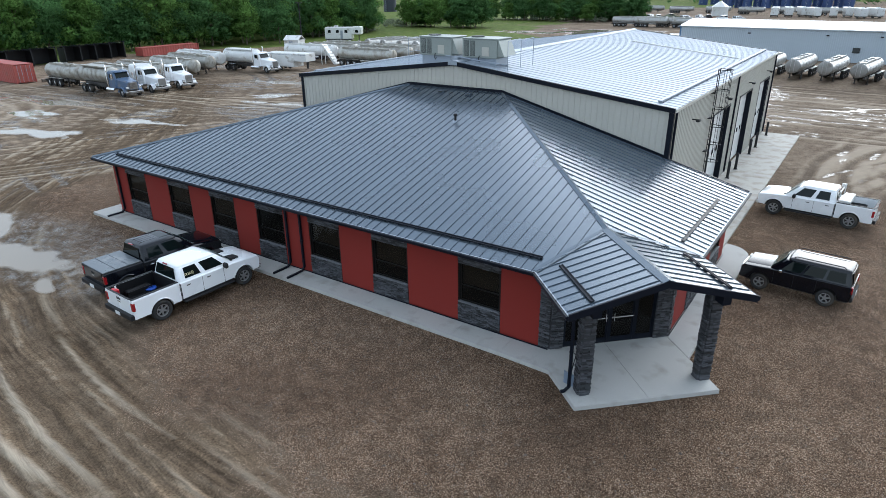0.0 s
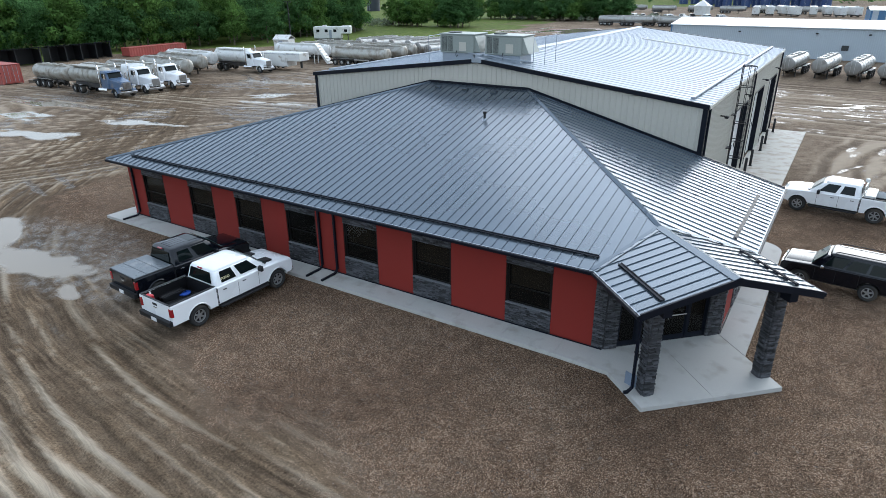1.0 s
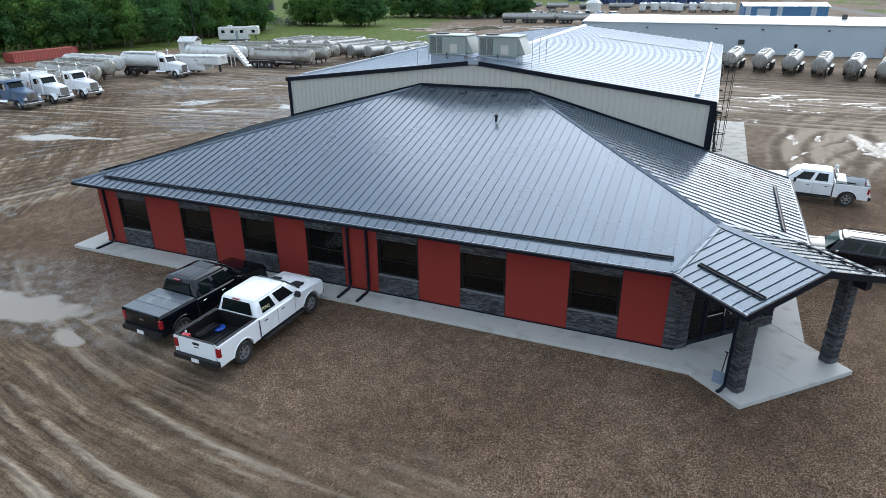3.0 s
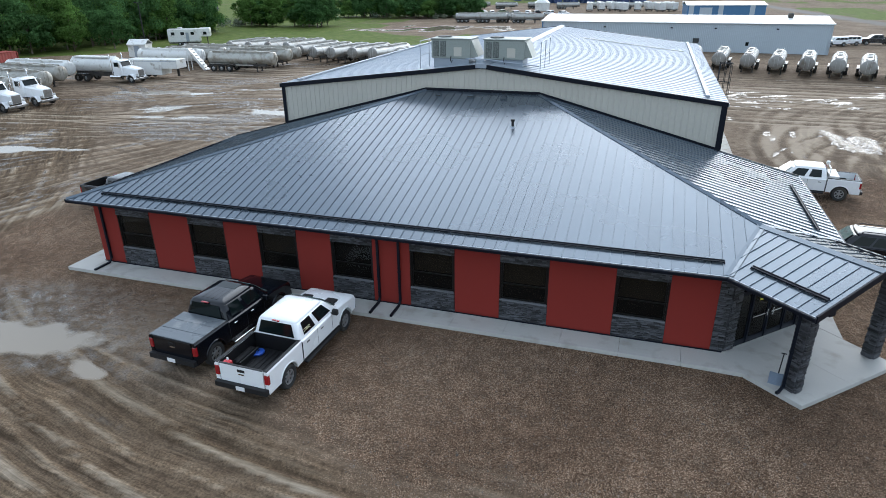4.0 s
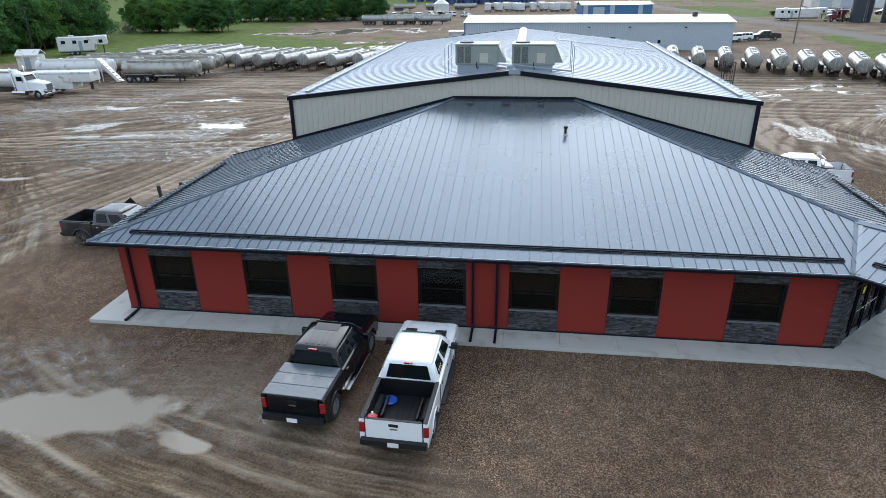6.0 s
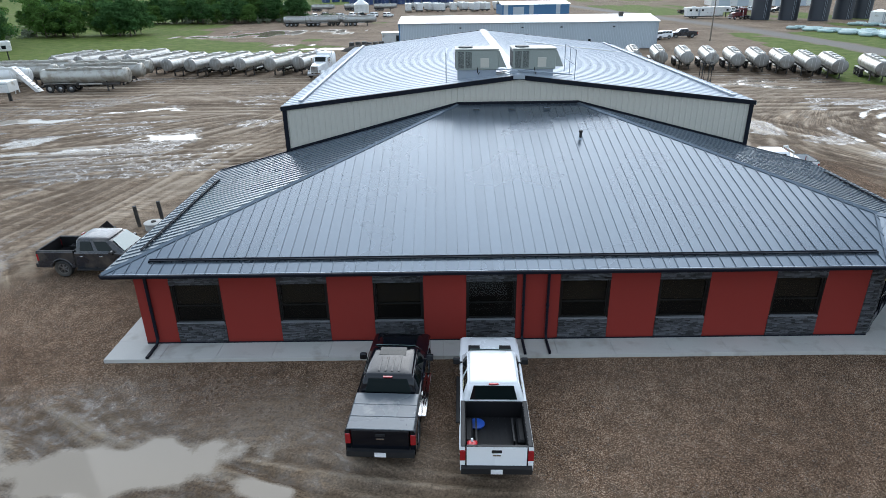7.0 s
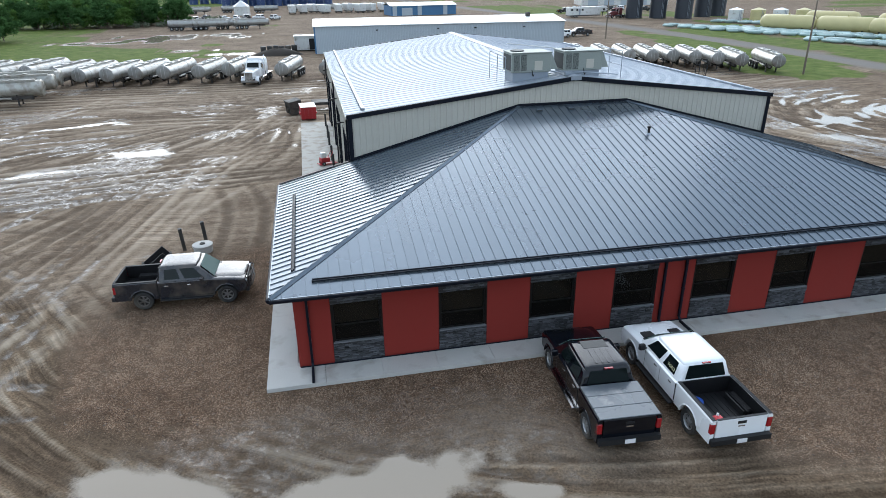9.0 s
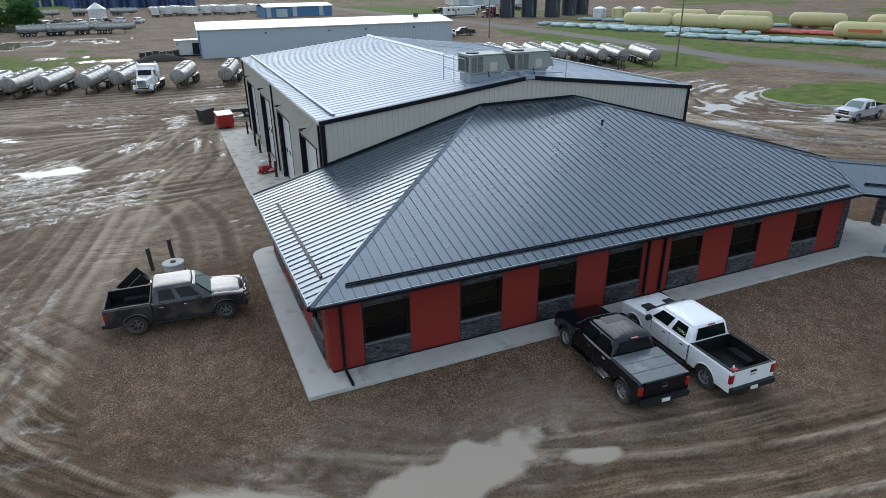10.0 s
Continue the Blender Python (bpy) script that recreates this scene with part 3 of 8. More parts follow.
def ground_material():
    m = bpy.data.materials.new("gravel_mud_and_grass")
    m.use_nodes = True
    n, l = m.node_tree.nodes, m.node_tree.links
    b = n["Principled BSDF"]
    geo = n.new("ShaderNodeNewGeometry")

    def attr(name):
        a = n.new("ShaderNodeAttribute")
        a.attribute_name = name
        return a.outputs["Fac"]

    def tex(scale, detail=4, kind="ShaderNodeTexNoise"):
        t = n.new(kind)
        t.inputs["Scale"].default_value = scale
        if kind == "ShaderNodeTexNoise":
            t.inputs["Detail"].default_value = detail
        l.new(geo.outputs["Position"], t.inputs["Vector"])
        return t

    def ramp(src, stops):
        r = n.new("ShaderNodeValToRGB")
        l.new(src, r.inputs[0])
        while len(r.color_ramp.elements) < len(stops):
            r.color_ramp.elements.new(0.5)
        for e, (p, c) in zip(r.color_ramp.elements, stops):
            e.position, e.color = p, (*c, 1)
        return r.outputs[0]

    def mixc(f, a, c, blend="MIX"):
        x = n.new("ShaderNodeMix")
        x.data_type, x.blend_type = "RGBA", blend
        for sock, val in ((x.inputs[0], f), (x.inputs[6], a), (x.inputs[7], c)):
            if isinstance(val, (int, float)):
                sock.default_value = val
            elif isinstance(val, tuple):
                sock.default_value = (*val, 1)
            else:
                l.new(val, sock)
        return x.outputs[2]

    def mathn(op, a, c=0.0, d=0.0):
        x = n.new("ShaderNodeMath")
        x.operation = op
        for sock, val in zip(x.inputs, (a, c, d)):
            if isinstance(val, (int, float)):
                sock.default_value = val
            else:
                l.new(val, sock)
        return x.outputs[0]

    def rng(src, a, c, d, e):
        r = n.new("ShaderNodeMapRange")
        l.new(src, r.inputs[0])
        for k, v in zip((1, 2, 3, 4), (a, c, d, e)):
            r.inputs[k].default_value = v
        return r.outputs[0]

    pebble, cobble = tex(46, kind="ShaderNodeTexVoronoi"), tex(24, kind="ShaderNodeTexVoronoi")
    fine, mid, big = tex(14, 8), tex(1.6, 6), tex(0.16, 5)
    stone = n.new("ShaderNodeSeparateColor")
    l.new(pebble.outputs["Color"], stone.inputs[0])
    grav = ramp(stone.outputs[0], [(0.0, (0.022, 0.014, 0.009)), (0.4, (0.082, 0.054, 0.036)), (0.75, (0.155, 0.107, 0.075)), (1.0, (0.36, 0.29, 0.225))])
    lump = n.new("ShaderNodeSeparateColor")
    l.new(cobble.outputs["Color"], lump.inputs[0])
    grav = mixc(mathn("MULTIPLY", rng(cobble.outputs["Distance"], 0.5, 0.25, 0, 1), rng(lump.outputs[0], 0.74, 0.82, 0, 0.6)), grav, ramp(lump.outputs[1], [(0.0, (0.035, 0.025, 0.018)), (0.5, (0.15, 0.108, 0.08)), (1.0, (0.46, 0.4, 0.33))]))
    grav = mixc(1.0, grav, ramp(mid.outputs["Fac"], [(0.25, (0.84, 0.81, 0.78)), (0.75, (1.58, 1.5, 1.43))]), "MULTIPLY")
    grav = mixc(1.0, grav, ramp(big.outputs["Fac"], [(0.3, (0.75, 0.7, 0.66)), (0.7, (1.2, 1.2, 1.18))]), "MULTIPLY")
    mud = ramp(mid.outputs["Fac"], [(0.2, (0.125, 0.09, 0.063)), (0.5, (0.19, 0.144, 0.104)), (0.8, (0.26, 0.208, 0.158))])
    mud = mixc(1.0, mud, ramp(fine.outputs["Fac"], [(0.25, (0.45, 0.45, 0.45)), (0.75, (1.5, 1.5, 1.5))]), "MULTIPLY")
    mud = mixc(1.0, mud, ramp(big.outputs["Fac"], [(0.3, (0.75, 0.72, 0.7)), (0.7, (1.2, 1.2, 1.2))]), "MULTIPLY")
    # soaked mud where the traffic turns
    mud = mixc(mathn("MULTIPLY", attr("w_a"), 1.2), mud, mixc(1.0, mud, (0.68, 0.64, 0.57), "MULTIPLY"))
    # dark ruts, pale ridges; contrast deepened in colour for relief shade and wet glints
    mud = mixc(mathn("MULTIPLY", attr("rut"), 0.45), mud, (0.062, 0.046, 0.033))
    mud = mixc(mathn("MULTIPLY", attr("ridge"), 0.8), mud, mixc(attr("w_a"), (0.36, 0.295, 0.225), (0.35, 0.297, 0.228)))
    streak, broad = None, None
    # the ways wander and fade in and out
    wander = mathn("MULTIPLY_ADD", tex(0.12, 2).outputs["Fac"], 2.0, mathn("MULTIPLY", tex(1.4, 3).outputs["Fac"], 0.14))
    worn = rng(tex(0.22, 3).outputs["Fac"], 0.36, 0.62, 0.12, 1.0)
    for k, (fine_s, seed) in zip("abc", ((1.0, 0.0), (0.8, 31.0), (0.9, 77.0))):
        for which, (sv, su) in enumerate(((7.0 * fine_s, 0.3), (0.9 * fine_s, 0.05))):
            cx = n.new("ShaderNodeCombineXYZ")
            l.new(mathn("MULTIPLY", mathn("ADD", attr("v_" + k), wander), sv), cx.inputs[0])
            l.new(mathn("MULTIPLY", attr("u_" + k), su), cx.inputs[1])
            cx.inputs[2].default_value = seed
            t = n.new("ShaderNodeTexNoise")
            t.inputs["Scale"].default_value, t.inputs["Detail"].default_value = 1.0, 7
            l.new(cx.outputs[0], t.inputs["Vector"])
            term = mathn("MULTIPLY", t.outputs["Fac"], attr("w_" + k))
            if which == 0:
                streak = term if streak is None else mathn("ADD", streak, term)
            else:
                broad = term if broad is None else mathn("ADD", broad, term)
    rest = mathn("MULTIPLY", mathn("SUBTRACT", 1.0, mathn("ADD", attr("w_a"), mathn("ADD", attr("w_b"), attr("w_c")))), 0.5)
    streak, broad = mathn("ADD", streak, rest), mathn("ADD", broad, rest)
    mud = mixc(worn, mud, mixc(1.0, mud, ramp(streak, [(0.38, (0.56, 0.54, 0.52)), (0.5, (0.96, 0.96, 0.96)), (0.63, (1.5, 1.48, 1.45))]), "MULTIPLY"))
    mud = mixc(1.0, mud, ramp(broad, [(0.34, (0.76, 0.74, 0.71)), (0.5, (0.97, 0.97, 0.97)), (0.64, (1.25, 1.25, 1.23))]), "MULTIPLY")
    gmask = rng(mathn("ADD", attr("gravel"), mathn("ADD", mathn("MULTIPLY_ADD", mid.outputs["Fac"], 1.3, -0.65), mathn("MULTIPLY_ADD", fine.outputs["Fac"], 0.5, -0.25))), 0.2, 0.9, 0, 1)
    gmask = mathn("MULTIPLY", gmask, rng(mathn("ADD", mathn("ADD", stone.outputs[1], attr("gravel")), mathn("MULTIPLY_ADD", big.outputs["Fac"], 1.6, -0.9)), 0.6, 0.95, 0.0, 1.0))
    col = mixc(gmask, mud, grav)
    col = mixc(attr("road"), col, mixc(fine.outputs["Fac"], (0.13, 0.12, 0.11), (0.24, 0.22, 0.2)))
    dry = mathn("SUBTRACT", 1.0, mathn("MAXIMUM", gmask, attr("grass")))
    glint = mathn("MULTIPLY", mathn("MULTIPLY", rng(streak, 0.44, 0.38, 0, 0.5), rng(broad, 0.478, 0.44, 0, 1)), mathn("MULTIPLY", dry, mathn("MULTIPLY_ADD", attr("w_a"), -0.85, 1.0)))
    chop = rng(mathn("ADD", tex(5.0, 5).outputs["Fac"], mathn("MULTIPLY", mid.outputs["Fac"], 0.5)), 0.62, 0.88, 0.3, 1)
    damp_f = mathn("MULTIPLY", chop, mathn("MAXIMUM", glint, rng(mathn("ADD", attr("damp"), mathn("MULTIPLY_ADD", mid.outputs["Fac"], 0.6, -0.3)), 0.3, 0.6, 0, 1)))
    col = mixc(mathn("MULTIPLY", damp_f, 0.5), col, (0.06, 0.047, 0.036))
    gr = ramp(tex(0.5, 6).outputs["Fac"], [(0.25, (0.065, 0.092, 0.022)), (0.5, (0.1, 0.134, 0.034)), (0.75, (0.16, 0.172, 0.06))])
    gr = mixc(1.0, gr, ramp(fine.outputs["Fac"], [(0.2, (0.55, 0.55, 0.5)), (0.8, (1.35, 1.35, 1.3))]), "MULTIPLY")
    gf = rng(mathn("ADD", attr("grass"), mathn("MULTIPLY_ADD", mid.outputs["Fac"], 0.6, -0.3)), 0.35, 0.65, 0, 1)
    col = mixc(gf, col, gr)
    wf = rng(mathn("ADD", mathn("ADD", attr("water"), mathn("MULTIPLY_ADD", mid.outputs["Fac"], 0.9, -0.45)), mathn("MULTIPLY_ADD", fine.outputs["Fac"], 0.35, -0.175)), 0.36, 0.78, 0, 1)
    col = mixc(wf, col, (0.25, 0.208, 0.16))
    l.new(col, b.inputs["Base Color"])
    r = mathn("MULTIPLY_ADD", damp_f, -0.68, 0.88)
    l.new(mathn("MULTIPLY_ADD", wf, mathn("MULTIPLY_ADD", r, -1.0, 0.05), r), b.inputs["Roughness"])
    b.inputs["IOR"].default_value = 1.33
    l.new(mathn("MAXIMUM", mathn("MULTIPLY", mathn("MAXIMUM", damp_f, wf), 0.5), 0.08), b.inputs["Specular IOR Level"])
    hgt = mathn("ADD", mathn("MULTIPLY", pebble.outputs["Distance"], mathn("MULTIPLY", gmask, -1.2)), mathn("ADD", mathn("MULTIPLY", fine.outputs["Fac"], 0.5), mathn("MULTIPLY", mathn("MULTIPLY", streak, dry), 3.5)))
    bp = n.new("ShaderNodeBump")
    bp.inputs["Distance"].default_value = 0.03
    l.new(mathn("MULTIPLY", mathn("SUBTRACT", 1.0, wf), mathn("MULTIPLY_ADD", damp_f, -0.6, 0.8)), bp.inputs["Strength"])
    l.new(hgt, bp.inputs["Height"])
    l.new(bp.outputs[0], b.inputs["Normal"])
    return m


gm.materials.append(ground_material())
# loose stones lying on the washed gravel
pr = np.random.RandomState(6)
spots = np.argwhere((gravel > 0.55) & (X > -9) & (X < 40) & (Y > -11.5) & (Y < 12) & ~((X > -1.3) & (X < 31.8) & (Y > -1.3)))
spots = spots[pr.randint(0, len(spots), 15000)]
base_v = np.array([(1, 0, 0), (0.3, 0.9, 0), (-0.8, 0.5, 0), (-0.7, -0.6, 0), (0.4, -0.9, 0), (0.05, 0.1, 0.75)])
sv, sf = [], []
for k, (i, j) in enumerate(spots):
    a, r = pr.uniform(0, 6.28), 0.012 * math.exp(abs(pr.normal(0, 0.42)))
    c, d = math.cos(a), math.sin(a)
    v = base_v * (r * pr.uniform(0.8, 1.5), r, r * pr.uniform(0.7, 1.3))
    v = np.stack([v[:, 0] * c - v[:, 1] * d, v[:, 0] * d + v[:, 1] * c, v[:, 2]], -1)
    v += (X[i, j] + pr.uniform(-0.1, 0.1), Y[i, j] + pr.uniform(-0.1, 0.1), height[i, j])
    sv.append(v)
    sf += [(6 * k + q, 6 * k + (q + 1) % 5, 6 * k + 5) for q in range(5)]
pm = bpy.data.meshes.new("loose_stones")
pm.from_pydata(np.concatenate(sv).tolist(), [], sf)
pm.materials.append(PEBBLE)
tagged(new("loose_stones", pm), "loose brown and grey stones on the gravel", "gravel", kind="stuff")
ground = tagged(new("ground", gm), "muddy gravel yard with wheel tracks, puddles and grass", "ground", kind="structure")


# ---- office building ----
EAVE, SLOPE, OVER = 3.36, 0.262, 0.7
OX, OY = 30.6, 12.17          # office width and depth
FLOOR = 0.12
R2 = math.sqrt(0.5)
MID = Vector((29.0, 1.6, 0))  # middle of the cut corner
OUT, ALONG = Vector((R2, -R2, 0)), Vector((R2, R2, 0))


def porch(d, v, z):
    return MID + d * OUT + v * ALONG + Vector((0, 0, z))


office = thing("office_building", "single-storey red and charcoal office with hipped standing-seam roof", "building", kind="structure")
office.location = (0, 0, 0)


def wall_strip(name, p0, p1, z0, z1, material, thick=0.22, proud=0.0, label=""):
    """An upright slab of wall from p0 to p1 in plan, its face shifted outwards by proud."""
    a, b = Vector((*p0, 0)), Vector((*p1, 0))
    d = (b - a).normalized()
    nrm = Vector((d.y, -d.x, 0))
    g = Geo()
    o, i = nrm * proud, -nrm * thick
    g.add([a + o + Vector((0, 0, z0)), b + o + Vector((0, 0, z0)), b + i + Vector((0, 0, z0)), a + i + Vector((0, 0, z0)),
           a + o + Vector((0, 0, z1)), b + o + Vector((0, 0, z1)), b + i + Vector((0, 0, z1)), a + i + Vector((0, 0, z1))],
          [(3, 2, 1, 0), (4, 5, 6, 7), (0, 1, 5, 4), (1, 2, 6, 5), (2, 3, 7, 6), (3, 0, 4, 7)])
    return part(name, g, material, office, label)


def ledgestone(p0, p1, z0, z1, label="charcoal stacked ledgestone", rnd=random.Random(3), row=0.046, parent=None):
    """Courses of thin split stones of uneven length and depth on a dark backing."""
    a, b = Vector((*p0, 0)), Vector((*p1, 0))
    d = (b - a).normalized()
    nrm = Vector((d.y, -d.x, 0))
    length = (b - a).length
    g = Geo()
    z = z0
    while z < z1 - 0.02:
        h = min(row * rnd.uniform(0.7, 1.35), z1 - z)
        s = 0.0
        while s < length - 0.01:
            w = min(rnd.uniform(0.1, 0.32), length - s)
            if length - s - w < 0.08:
                w = length - s
            t = rnd.uniform(0.03, 0.075)
            q = [a + d * s, a + d * (s + w), a + d * (s + w) + nrm * t, a + d * s + nrm * t]
            e = 0.004
            c = [(s + e, 0), (s + w - e, 0), (s + w - e - 0.005, t), (s + e + 0.005, t)]
            pts = [a + d * u + nrm * k + Vector((0, 0, zz)) for zz in (z + 0.004, z + h - 0.004) for u, k in c]
            g.add(pts, [(3, 2, 1, 0), (4, 5, 6, 7), (1, 2, 6, 5), (2, 3, 7, 6), (3, 0, 4, 7), (0, 1, 5, 4)])
            s += w
        z += h
    return part("stone_veneer", g, STONE, parent or office, label)


def window(n, p0, p1, z0, z1, setback=0.08, mullion=0.42):
    """A fixed pane with a dark frame, one cross rail, a sill, set back in the wall."""
    a, b = Vector((*p0, 0)), Vector((*p1, 0))
    w = (b - a).length
    ang = math.degrees(math.atan2(b.y - a.y, b.x - a.x))
    m = pose(a.x, a.y, z0, 0, 0, ang)
    win = thing(f"window_{n}", "dark bronze framed window with tinted glass", "window", m, kind="structure")
    h = z1 - z0
    g = Geo()
    for x0, x1, q0, q1 in ((0, 0.06, 0, h), (w - 0.06, w, 0, h), (0.06, w - 0.06, 0, 0.06), (0.06, w - 0.06, h - 0.06, h), (0.06, w - 0.06, h * mullion - 0.025, h * mullion + 0.025)):
        g.box(x0, x1, setback - 0.03, setback + 0.07, q0, q1)
    part("window_frame", g, FRAME, win)
    for q0, q1 in ((0.06, h * mullion - 0.025), (h * mullion + 0.025, h - 0.06)):
        pane = part("pane", Geo().box(0.06, w - 0.06, setback, setback + 0.012, q0, q1), GLASS, win)
        pane.visible_shadow = False
    if n != 4:
        part("blind", Geo().box(0.08, w - 0.08, setback + 0.1, setback + 0.11, h * (0.44 if n % 3 else 0.34), h - 0.04), BLIND, win, "brown roller blind")
    part("window_sill", Geo().box(-0.04, w + 0.04, -0.07, setback - 0.03, -0.05, 0.0, c=0.01), SILL, win)
    return win


WIN_W, WIN_B, WIN_T, TOP = 1.74, 1.0, 2.57, 3.22
count = 0


def facade(p0, p1, lefts, stone_ends=(0, 0)):
    """A wall of red panels between ledgestone bays with windows."""
    global count
    a, b = Vector(p0), Vector(p1)
    d = (b - a).normalized()
    length = (b - a).length
    at = lambda s: tuple(a + d * s)
    marks = stone_ends[0]
    if stone_ends[0]:
        wall_strip("stone_backing", at(0), at(stone_ends[0]), FLOOR, TOP, MORTAR)
        ledgestone(at(0), at(stone_ends[0]), FLOOR, TOP)
    for s in list(lefts) + [None]:
        end = (s - 0.06) if s is not None else length - stone_ends[1]
        wall_strip("wall_panel", at(marks), at(end), FLOOR, TOP, RED, proud=0.02, label="smooth red fibre cement panel")
        if s is None:
            break
        e = s + WIN_W
        wall_strip("stone_backing", at(s - 0.06), at(e + 0.06), FLOOR, WIN_B - 0.05, MORTAR)
        wall_strip("stone_backing", at(s - 0.06), at(e + 0.06), WIN_T, TOP, MORTAR)
        wall_strip("stone_backing", at(s - 0.06), at(s), WIN_B - 0.05, WIN_T, FRAME)
        wall_strip("stone_backing", at(e), at(e + 0.06), WIN_B - 0.05, WIN_T, FRAME)
        ledgestone(at(s - 0.055), at(e + 0.055), FLOOR, WIN_B - 0.055)
        ledgestone(at(s - 0.055), at(e + 0.055), WIN_T + 0.005, TOP)
        count += 1
        window(count, at(s), at(e), WIN_B, WIN_T)
        marks = e + 0.06
    if stone_ends[1]:
        wall_strip("stone_backing", at(length - stone_ends[1]), at(length), FLOOR, TOP, MORTAR)
        ledgestone(at(length - stone_ends[1]), at(length), FLOOR, TOP)


for p0, p1 in (((0.03, 0.0), (27.37, 0.0)), ((OX, 3.25), (OX, OY - 0.05)), ((0, OY - 0.05), (0, 0.25))):
    wall_strip("base_flashing", p0, p1, FLOOR, FLOOR + 0.055, TRIM, thick=-0.078, proud=0.085)
facade((0, 0), (27.4, 0), (1.32, 5.26, 8.8, 12.24, 15.7, 19.35, 23.6), (0, 0.42))
facade((OX, 3.2), (OX, OY - 0.01), (2.4, 6.0), (0.42, 0))
facade((0, OY - 0.01), (0, 0.22), (1.2, 5.4, 9.4), (0, 0))
wall_strip("back_wall", (27.28, OY - 0.22), (OX - 0.22, OY - 0.22), FLOOR, TOP, SIDING, thick=-0.2)
wall_strip("back_wall", (0.22, OY - 0.22), (3.3, OY - 0.22), FLOOR, TOP, SIDING, thick=-0.2)

# cut corner with the entrance doors
def corner_pt(v):
    p = MID + v * ALONG
    return (p.x, p.y)


half = 1.6 / R2
ledgestone(corner_pt(-half + 0.02), corner_pt(-half + 0.5), FLOOR, TOP)
ledgestone(corner_pt(half - 0.55), corner_pt(half - 0.02), FLOOR, TOP)
wall_strip("stone_backing", corner_pt(-half), corner_pt(-half + 0.5), FLOOR, TOP, MORTAR)
wall_strip("stone_backing", corner_pt(half - 0.55), corner_pt(half), FLOOR, TOP, MORTAR)
wall_strip("door_head", corner_pt(-half + 0.5), corner_pt(half - 0.55), 2.75, TOP, TRIM)
em = Matrix.Translation(MID) @ pose(0, 0, FLOOR, 0, 0, 45)
entry = thing("door_1", "black glazed double entrance door with sidelights and push bars", "door", em, kind="structure")
lo, hi = -half + 0.5, half - 0.55
posts = [lo, lo + 0.75, lo + 0.75 + 0.98, lo + 0.75 + 1.96, hi]
g = Geo()
for k, s in enumerate(posts):
    g.box(max(lo, s - 0.035), min(hi, s + 0.035), 0.02, 0.14, 0, 2.62)
g.box(lo, hi, 0.021, 0.139, 2.56, 2.63)
g.box(lo, hi, 0.022, 0.138, 2.1, 2.16)
part("door_frame", g, TRIM, entry)
for k in range(4):
    x0, x1 = posts[k] + 0.035, posts[k + 1] - 0.035
    name = "door_leaf" if k in (1, 2) else "sidelight"
    leaf = part(name, Geo().box(x0, x1, 0.06, 0.10, 0.0, 0.2).box(x0, x0 + 0.07, 0.06, 0.10, 0.2, 2.1).box(x1 - 0.07, x1, 0.06, 0.10, 0.2, 2.1).box(x0 + 0.07, x1 - 0.07, 0.06, 0.10, 2.0, 2.1), TRIM, entry)
    pane = part("pane", Geo().box(x0 + 0.07, x1 - 0.07, 0.075, 0.085, 0.2, 2.0), GLASS, leaf)
    pane.visible_shadow = False
    pane = part("pane", Geo().box(x0, x1, 0.075, 0.085, 2.16, 2.56), GLASS, entry)
    pane.visible_shadow = False
    if k in (1, 2):
        s = x1 - 0.12 if k == 1 else x0 + 0.12
        part("push_bar", Geo().box(x0 + 0.05, x1 - 0.05, 0.0, 0.03, 1.0, 1.04), CHROME, leaf, "brushed steel push bar")
        part("door_handle", Geo().tube([(s, 0.06, 0.9), (s, -0.03, 0.9), (s, -0.03, 1.2), (s, 0.06, 1.2)], 0.016), CHROME, leaf, "bright steel pull handle")
part("notice", Geo().box(posts[1] + 0.4, posts[1] + 0.62, 0.068, 0.074, 1.6, 1.88), PAPER, entry, "yellow paper notice on the glass")
part("threshold", Geo().box(lo, hi, 0.0, 0.16, -0.004, 0.025), CHROME, entry)

# dim interior behind the glass
inside = thing("interior", "dim office interior behind tinted glass", "interior", kind="structure")
g = Geo()
shape = [(0.25, 0.3), (27.2, 0.3), (30.3, 3.4), (30.3, OY - 0.3), (0.25, OY - 0.3)]
g.poly([(x, y, FLOOR + 0.02) for x, y in shape], 0.02, (0, 0, 1))
part("interior_floor", g, CARPET, inside)
g = Geo()
g.poly([(x, y, 2.95) for x, y in shape], 0.02, (0, 0, 1))
part("interior_ceiling", g, WALLIN, inside)
g = Geo()
g.box(0.3, 30.2, 4.2, 4.3, FLOOR + 0.03, 2.9)
for x in (4.1, 7.9, 11.4, 14.7, 18.4, 22.4, 26.4):
    g.box(x, x + 0.1, 0.35, 4.19, FLOOR + 0.03, 2.9)
part("partition", g, WALLIN, inside)


